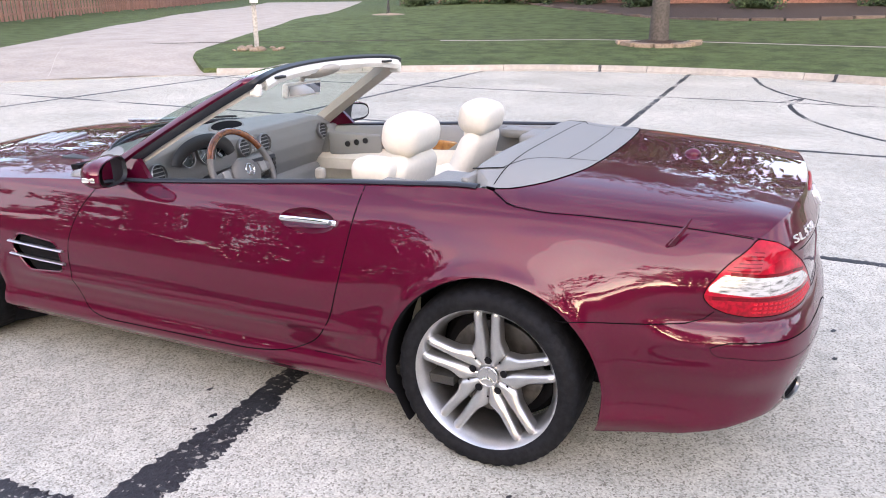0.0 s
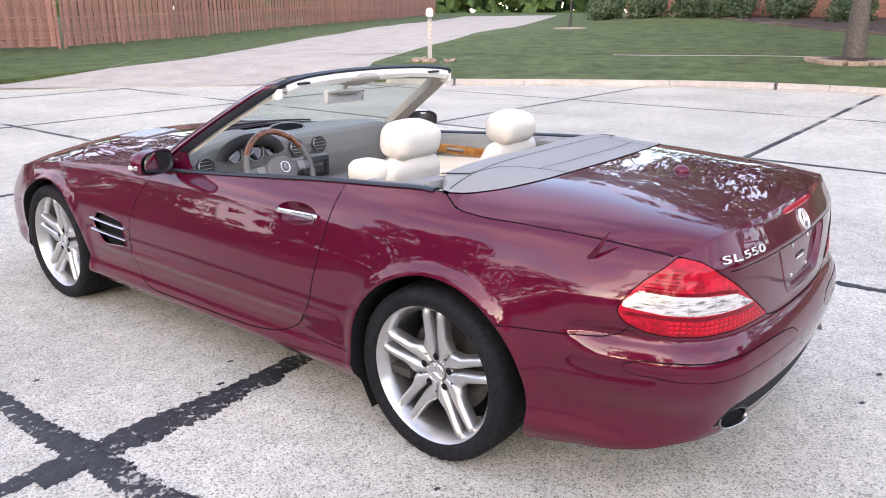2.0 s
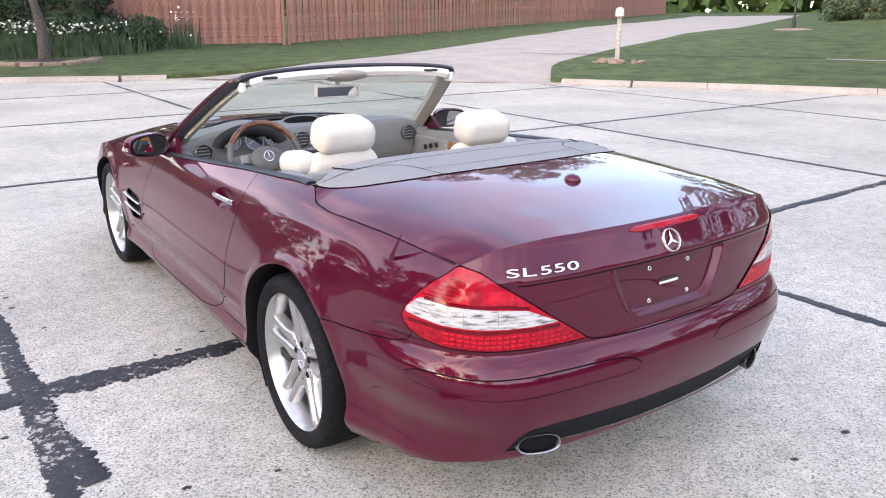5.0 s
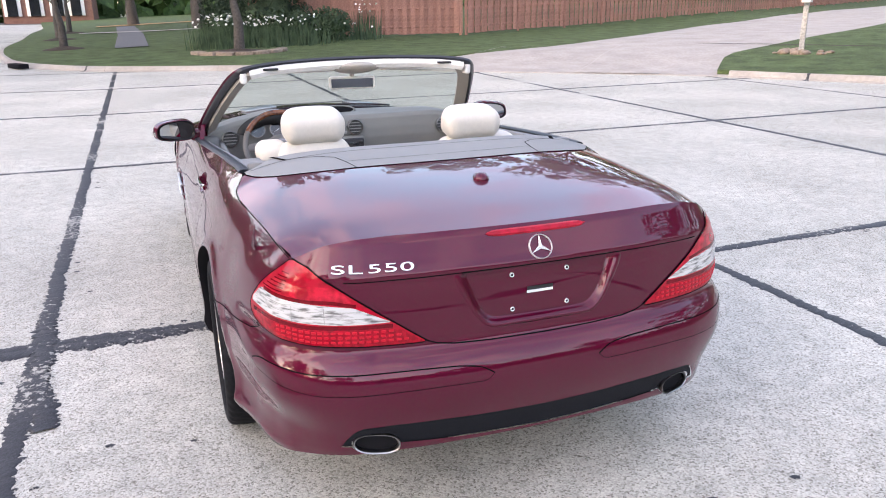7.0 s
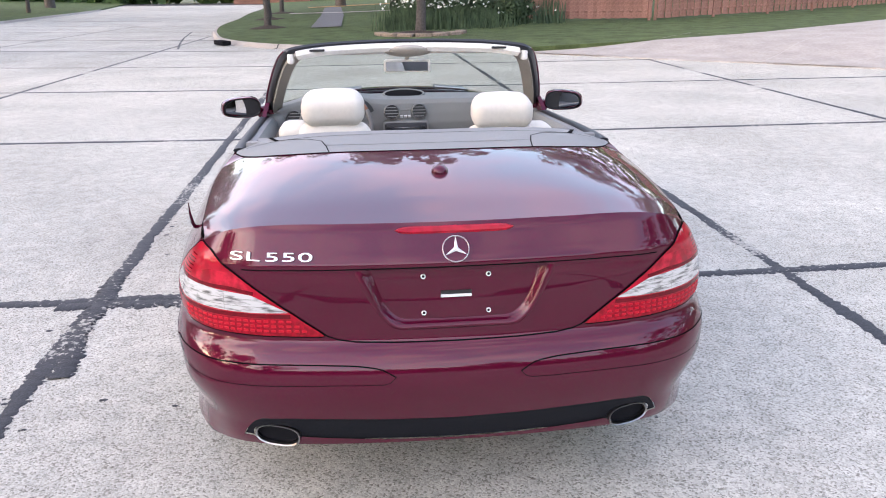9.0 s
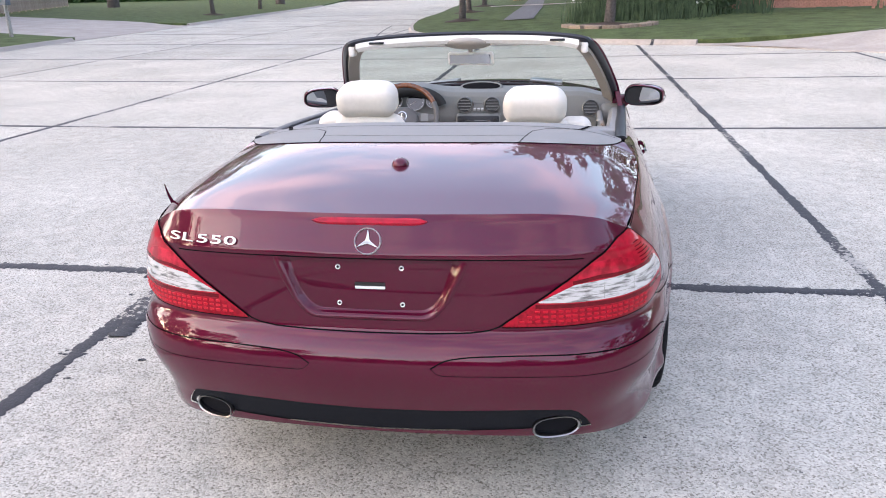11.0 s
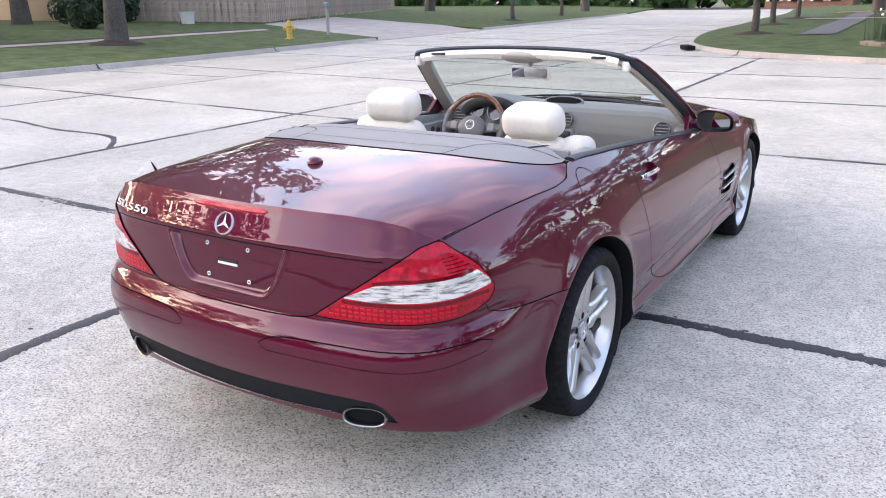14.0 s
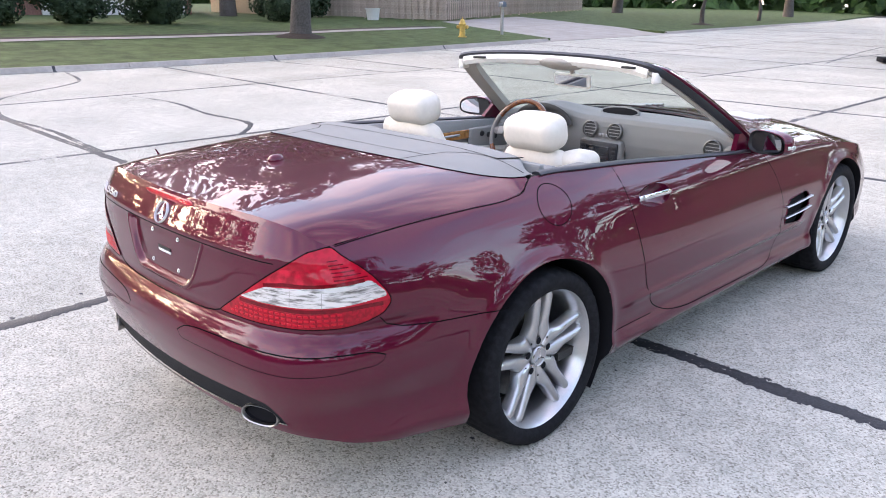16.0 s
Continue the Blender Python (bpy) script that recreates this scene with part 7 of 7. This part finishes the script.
mailbox(12.95, 11.4, 130, WHITEPAINT, "white mailbox on a weathered pale wooden post")
mailbox(-19.6, 23.2, 60, BLUEGREY, "blue-grey mailbox on a pale post beside a driveway")
for k in range(16):
    a, r = rng.uniform(0, 6.28), rng.uniform(0.15, 0.62)
    x, y = 12.95 + r * math.cos(a), 11.4 + r * math.sin(a)
    s = rng.uniform(0.05, 0.13)
    b = bmesh.new()
    bmesh.ops.create_icosphere(b, subdivisions=2, radius=s)
    for v_ in b.verts:
        v_.co *= 1 + 0.35 * noise.noise(v_.co * 9 + Vector((k, 0, 0)))
        v_.co.z *= 0.55
    b.transform(Matrix.Translation((x, y, ground_z(x, y) + s * 0.3)))
    tagged(link("rock", b, STONE), "small tan rock heaped round a mailbox post", "rock", "rocks round the mailbox")
lamp_post = tagged(new("garden_lamp"), "slim black garden lamp post in a stone ring on the lawn", "lamp post")
part("post", lathe([(0, 0.07), (0.05, 0.07), (0.10, 0.04), (1.9, 0.03), (1.95, 0.05)], 14, "Z"), BLACK, lamp_post)
part("lantern", box(-0.1, 0.1, -0.1, 0.1, 1.95, 2.25, 0.02), BLACK, lamp_post)
part("brace", join(tube([(0.16, 0, 0), (0.03, 0, 0.5)], 0.012, 6), tube([(-0.16, 0, 0), (-0.03, 0, 0.5)], 0.012, 6)), BLACK, lamp_post)
lamp_post.matrix_basis = pose(24.6, 14.0, ground_z(24.6, 14.0))
mound(24.6, 14.0, 0.75, 0.06, STONE, "stone_bed", "small ring of pale gravel round a lamp post", "gravel bed")

hyd = tagged(new("fire_hydrant"), "worn yellow fire hydrant on the grass", "fire hydrant")
part("barrel", lathe([(0, 0.16), (0.04, 0.16), (0.05, 0.11), (0.42, 0.105), (0.44, 0.14), (0.48, 0.14), (0.50, 0.11), (0.58, 0.09), (0.63, 0.05), (0.65, 0.02), (0.70, 0.02), (0.70, 0)], 22, "Z"), YELLOW, hyd)
for a in (0, 90, 180):
    b = lathe([(0.09, 0.06), (0.17, 0.06), (0.17, 0.075), (0.20, 0.075), (0.21, 0.03), (0.23, 0.03), (0.23, 0)], 14, "X")
    b.transform(pose(0, 0, 0.36, 0, 0, a))
    part("outlet", b, YELLOW, hyd)
hyd.matrix_basis = pose(-18.9, 20.1, ground_z(-18.9, 20.1), 0, 0, 30) @ Matrix.Scale(1.05, 4)
part("tub", lathe([(0, 0.30), (0.5, 0.36), (0.55, 0.40), (0.58, 0.40), (0.56, 0.34), (0.5, 0.33)], 20, "Z"), WHITEPAINT, tagged(new("planter"), "grey-white planter tub before the fence", "planter")).parent.matrix_basis = pose(-29.6, 24.6, ground_z(-29.6, 24.6))


# shrubs and flowers
def make_shrub(name, rx, ry, h, seed, material, label, leaves=2600, leaf=0.12, category="shrub"):
    r = random.Random(seed)
    blobs = [(r.uniform(-1, 1) * rx * 0.7, r.uniform(-1, 1) * ry * 0.7, r.uniform(0.08, 0.8) * h, r.uniform(0.25, 0.45) * min(rx, ry, h) + 0.08) for _ in range(26)]

    def where(rs):
        x, y, z, s = blobs[rs.randint(len(blobs))]
        d = rs.normal(0, 1, 3)
        d /= np.linalg.norm(d)
        return (x + d[0] * s, y + d[1] * s, max(0.02, z + d[2] * s)), d
    me = leaf_cloud(leaves, leaf, where, seed)
    me.materials.append(material)
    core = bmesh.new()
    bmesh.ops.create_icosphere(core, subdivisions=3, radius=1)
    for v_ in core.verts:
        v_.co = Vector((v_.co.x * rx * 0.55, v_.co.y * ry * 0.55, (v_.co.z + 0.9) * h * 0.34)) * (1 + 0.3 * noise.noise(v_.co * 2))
    shrub = tagged(new(name), label, category)
    crown = new("foliage", me)
    crown.parent = shrub
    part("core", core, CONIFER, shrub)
    return shrub


def put_shrub(shrub, x, y, turn=0):
    shrub.matrix_basis = pose(x, y, ground_z(x, y), 0, 0, turn)
    return shrub


low = put_shrub(make_shrub("shrub", 1.1, 0.8, 0.95, 3, SHRUB, "loose dark green shrub before the fence"), 3.4, 24.5)
for x, y, turn in ((4.8, 24.7, 40), (2.0, 24.6, 100), (31.5, 5.6, 0), (30.5, 1.0, 80), (31.8, -3.5, 140), (32.6, 8.2, 30), (32.4, 10.4, 70), (32.7, 12.4, 150), (32.2, 14.4, 210), (32.0, 16.4, 20)):
    copy_thing(low, pose(x, y, ground_z(x, y), 0, 0, turn))
tall = put_shrub(make_shrub("shrub", 1.5, 1.0, 2.4, 5, CONIFER, "tall dark green garden shrub", 6500, 0.10), 3.2, 25.5)
for x, y, turn in ((1.9, 26.9, 90), (4.4, 27.2, 30)):
    copy_thing(tall, pose(x, y, ground_z(x, y), 0, 0, turn))
thuja = put_shrub(make_shrub("conifer_hedge", 1.5, 1.2, 3.6, 8, CONIFER, "dense dark conifer hedge on the far lawn", 6500, 0.15, "hedge"), -28.5, 6.5)
for x, y, turn in ((-28.6, 9.4, 50), (-28.0, 12.4, 110), (-28.6, 3.4, 160), (-28.8, -0.5, 20), (-29, 18.6, 200), (-32.5, 22.4, 250), (-29.5, -5, 100)):
    copy_thing(thuja, pose(x, y, ground_z(x, y), 0, 0, turn))


def daisies(x0, y0, spread_x, spread_y, count, high, seed):
    r = random.Random(seed)
    bed = tagged(new("daisy_clump"), "tall green clump of white daisies in the bed", "flowers")
    blades = bmesh.new()
    for k in range(count * 7):
        x, y = r.gauss(0, spread_x), r.gauss(0, spread_y)
        z = ground_z(x0 + x, y0 + y)
        h = high * r.uniform(0.5, 0.95)
        d = Vector((r.uniform(-0.12, 0.12), r.uniform(-0.12, 0.12), 0))
        w = Vector((0.02, 0.0, 0))
        a, b, c = (blades.verts.new(Vector((x0 + x, y0 + y, z)) + w), blades.verts.new(Vector((x0 + x, y0 + y, z)) - w), blades.verts.new(Vector((x0 + x, y0 + y, z + h)) + d))
        blades.faces.new((a, b, c))
    tagged(part("foliage", blades, SHRUB, bed), kind="stuff")
    head = bmesh.new()
    for k in range(count):
        x, y = r.gauss(0, spread_x), r.gauss(0, spread_y)
        c = Vector((x0 + x, y0 + y, ground_z(x0 + x, y0 + y) + high * r.uniform(0.75, 1.1)))
        m = Matrix.Translation(c) @ Euler((r.uniform(0.3, 1.2), r.uniform(-0.5, 0.5), r.uniform(0, 6))).to_matrix().to_4x4()
        vs = [head.verts.new(m @ Vector((0.042 * math.cos(a), 0.042 * math.sin(a), 0.01 * (q % 2)))) for q, a in enumerate(np.linspace(0, 2 * math.pi, 9)[:-1])]
        head.faces.new(vs)
    tagged(part("blossom", head, PETAL, bed), kind="stuff")


daisies(1.1, 23.2, 0.35, 0.3, 45, 0.95, 5)
daisies(2.7, 23.4, 0.8, 0.35, 80, 0.85, 2)
daisies(4.4, 23.9, 1.0, 0.3, 8, 0.55, 3)
daisies(6.1, 24.3, 0.25, 0.15, 12, 1.2, 4)


# houses
def brick_house(name, x0, x1, y0, y1, z0, h, label, face, courses=0):
    house = tagged(new(name), label, "house")
    part("wall", box(x0, x1, y0, y1, z0 - 1.0, z0 + h), MORTAR if courses else BRICK, house)
    bm = bmesh.new()
    ov = 0.5
    a = [bm.verts.new(v) for v in ((x0 - ov, y0 - ov, z0 + h), (x1 + ov, y0 - ov, z0 + h), (x1 + ov, y1 + ov, z0 + h), (x0 - ov, y1 + ov, z0 + h))]
    r0, r1 = ((x0 + x1) / 2, y0 + 1.5, z0 + h + 2.6), ((x0 + x1) / 2, y1 - 1.5, z0 + h + 2.6)
    b = [bm.verts.new(r0), bm.verts.new(r1)]
    bm.faces.new((a[0], a[1], b[0])), bm.faces.new((a[1], a[2], b[1], b[0])), bm.faces.new((a[2], a[3], b[1])), bm.faces.new((a[3], a[0], b[0], b[1])), bm.faces.new(a)
    bmesh.ops.recalc_face_normals(bm, faces=bm.faces)
    part("roof", bm, ROOF, house, shade=False)
    return house


# brick house on the rise behind the lawn: real courses on the wall that faces the street
zb = ground_z(33.5, 0) - 0.05
house_e = brick_house("brick_house", 33.6, 44, -14, 16, zb, 3.0, "brown-red brick house behind shrubs and a mulch bed", "x")
courses = bmesh.new()
bv, bf = [], []
for r in range(20):
    for k in range(112):
        y = -13.9 + k * 0.267 + (0.13 if r % 2 else 0)
        z = zb + 0.02 + r * 0.083
        o = len(bv)
        x = 33.585 - rng.uniform(0, 0.006)
        bv += [(x, y, z), (x, y + 0.25, z), (x, y + 0.25, z + 0.07), (x, y, z + 0.07), (33.62, y, z), (33.62, y + 0.25, z), (33.62, y + 0.25, z + 0.07), (33.62, y, z + 0.07)]
        bf += [(o, o + 3, o + 2, o + 1), (o, o + 1, o + 5, o + 4), (o + 3, o + 7, o + 6, o + 2), (o, o + 4, o + 7, o + 3), (o + 1, o + 2, o + 6, o + 5)]
me = bpy.data.meshes.new("bricks")
me.from_pydata(bv, [], bf)
me.materials.append(BRICK)
ob = new("bricks", me)
ob.parent = house_e
tagged(ob, kind="stuff")
for y in (-9, -1, 8):
    w = part("window", box(33.50, 33.60, y - 0.7, y + 0.7, zb + 1.2, zb + 2.5, 0.01), WHITEPAINT, house_e)
    part("pane", box(33.485, 33.50, y - 0.6, y + 0.6, zb + 1.3, zb + 2.4), SCREEN, w)
bed_l = fine_line([(36, 14), (29, 7.5), (25.5, 2.5), (25.5, -1.5), (28, -5.5), (33, -9)], 1.0)
bed_r = fine_line([(36, 13), (33.4, 8), (33.4, 3.5), (33.4, -1), (33.4, -5), (34, -9.5)], 1.0)
strip(bed_l, bed_r, MULCH, "planting_bed", "dark mulch planting bed along the brick house", "bed", 0.05)
stone_wall = tagged(new("stone_wall"), "low dark edging of brown stones along a mulch bed", "wall")
for k, ((x, y), (x2, y2)) in enumerate(zip(bed_l, bed_l[1:])):
    part("wall_stone", box(-0.48, 0.48, -0.12, 0.12, -0.08, 0.08 + rng.uniform(-0.03, 0.03), 0.03, 2, m=pose((x + x2) / 2, (y + y2) / 2, ground_z((x + x2) / 2, (y + y2) / 2), 0, 0, math.degrees(math.atan2(y2 - y, x2 - x)))), BEDSTONE, stone_wall)

house_n = brick_house("brick_house", -18, -7.5, 112, 124, 0.9, 3.2, "far brick house with white door frames", "y")
for x in (-16.8, -14.2, -11.5, -9.4):
    f = part("door_frame", box(x - 1.0, x + 1.0, 111.8, 112.05, 0.9, 3.3, 0.02), WHITEPAINT, house_n, "white painted frame")
    part("dark_opening", box(x - 0.6, x + 0.6, 111.7, 111.85, 0.9, 3.0), SCREEN, f)
house_w = brick_house("siding_house", -52, -40, 2, 20, 1.0, 3.0, "pale house with white base beyond the hedge", "x")
part("white_base", box(-39.98, -39.8, 12, 19.5, 0.6, 1.5, 0.02), WHITEPAINT, house_w, "white base wall")
part("siding", box(-39.99, -39.9, 2.2, 19.8, 1.5, 3.9), SIDING, house_w)
part("garage", box(-46, -34.5, 24.5, 33, 0.5, 3.4, 0.02), SIDING, house_w, "beige garage wing")
# drain mouth in the kerb
part("opening", box(-4.75, -3.95, 20.9, 21.15, 0.02, 0.14, 0.01, m=Matrix.Translation((-4.35, 21.0, 0)) @ Matrix.Rotation(radians(-62), 4, "Z") @ Matrix.Translation((4.35, -21.0, 0))), LINER, tagged(new("storm_drain"), "dark storm drain mouth in the kerb", "drain"))
# far woods behind everything
wood = leaf_cloud(26000, 2.6, lambda r: (lambda a, d, z: ((d * math.cos(a) - 5, d * math.sin(a) + 20, z), (-math.cos(a), -math.sin(a), 0.3)))(r.uniform(0, 2 * math.pi), r.uniform(105, 128), 14 * r.beta(1.2, 1.3)), 99)
wood.materials.append(LEAF)
tagged(new("far_woods", wood), "dense green woods beyond the houses", "woods", kind="stuff")


# tar run up the kerb where the slab joints meet it
def kerb_tar(line, x, y):
    k = int(np.argmin([math.dist(p, (x, y)) for p in line]))
    a, b = line[max(0, k - 1)], line[min(len(line) - 1, k + 1)]
    n = math.dist(a, b)
    tx, ty = (b[0] - a[0]) / n, (b[1] - a[1]) / n
    nx, ny = -ty, tx
    bm, old = bmesh.new(), None
    for o, z, w in ((-0.12, 0.005, 0.05), (-0.05, 0.012, 0.04), (-0.036, 0.018, 0.035), (0.014, 0.037, 0.03), (0.044, 0.092, 0.028), (0.072, 0.126, 0.03), (0.13, 0.129, 0.022), (0.185, 0.130, 0.012)):
        w *= rng.uniform(0.7, 1.3)
        c = (line[k][0] + nx * o, line[k][1] + ny * o)
        row = [bm.verts.new((c[0] + tx * w, c[1] + ty * w, z)), bm.verts.new((c[0] - tx * w, c[1] - ty * w, z))]
        if old:
            bm.faces.new((old[0], old[1], row[1], row[0]))
        old = row
    bmesh.ops.recalc_face_normals(bm, faces=bm.faces)
    part("joint_tar", bm, TAR, road)


for x, y in ((10.7, 8.6), (13.6, 2.9), (13.2, -1.2), (12.7, -2.4), (2.1, 16.6), (-2.7, 19.2)):
    kerb_tar(NE_LINE, x, y)
for x, y in ((-15.45, 9.3), (-15.5, 4.2), (-16.2, 16.5)):
    kerb_tar(W_LINE, x, y)
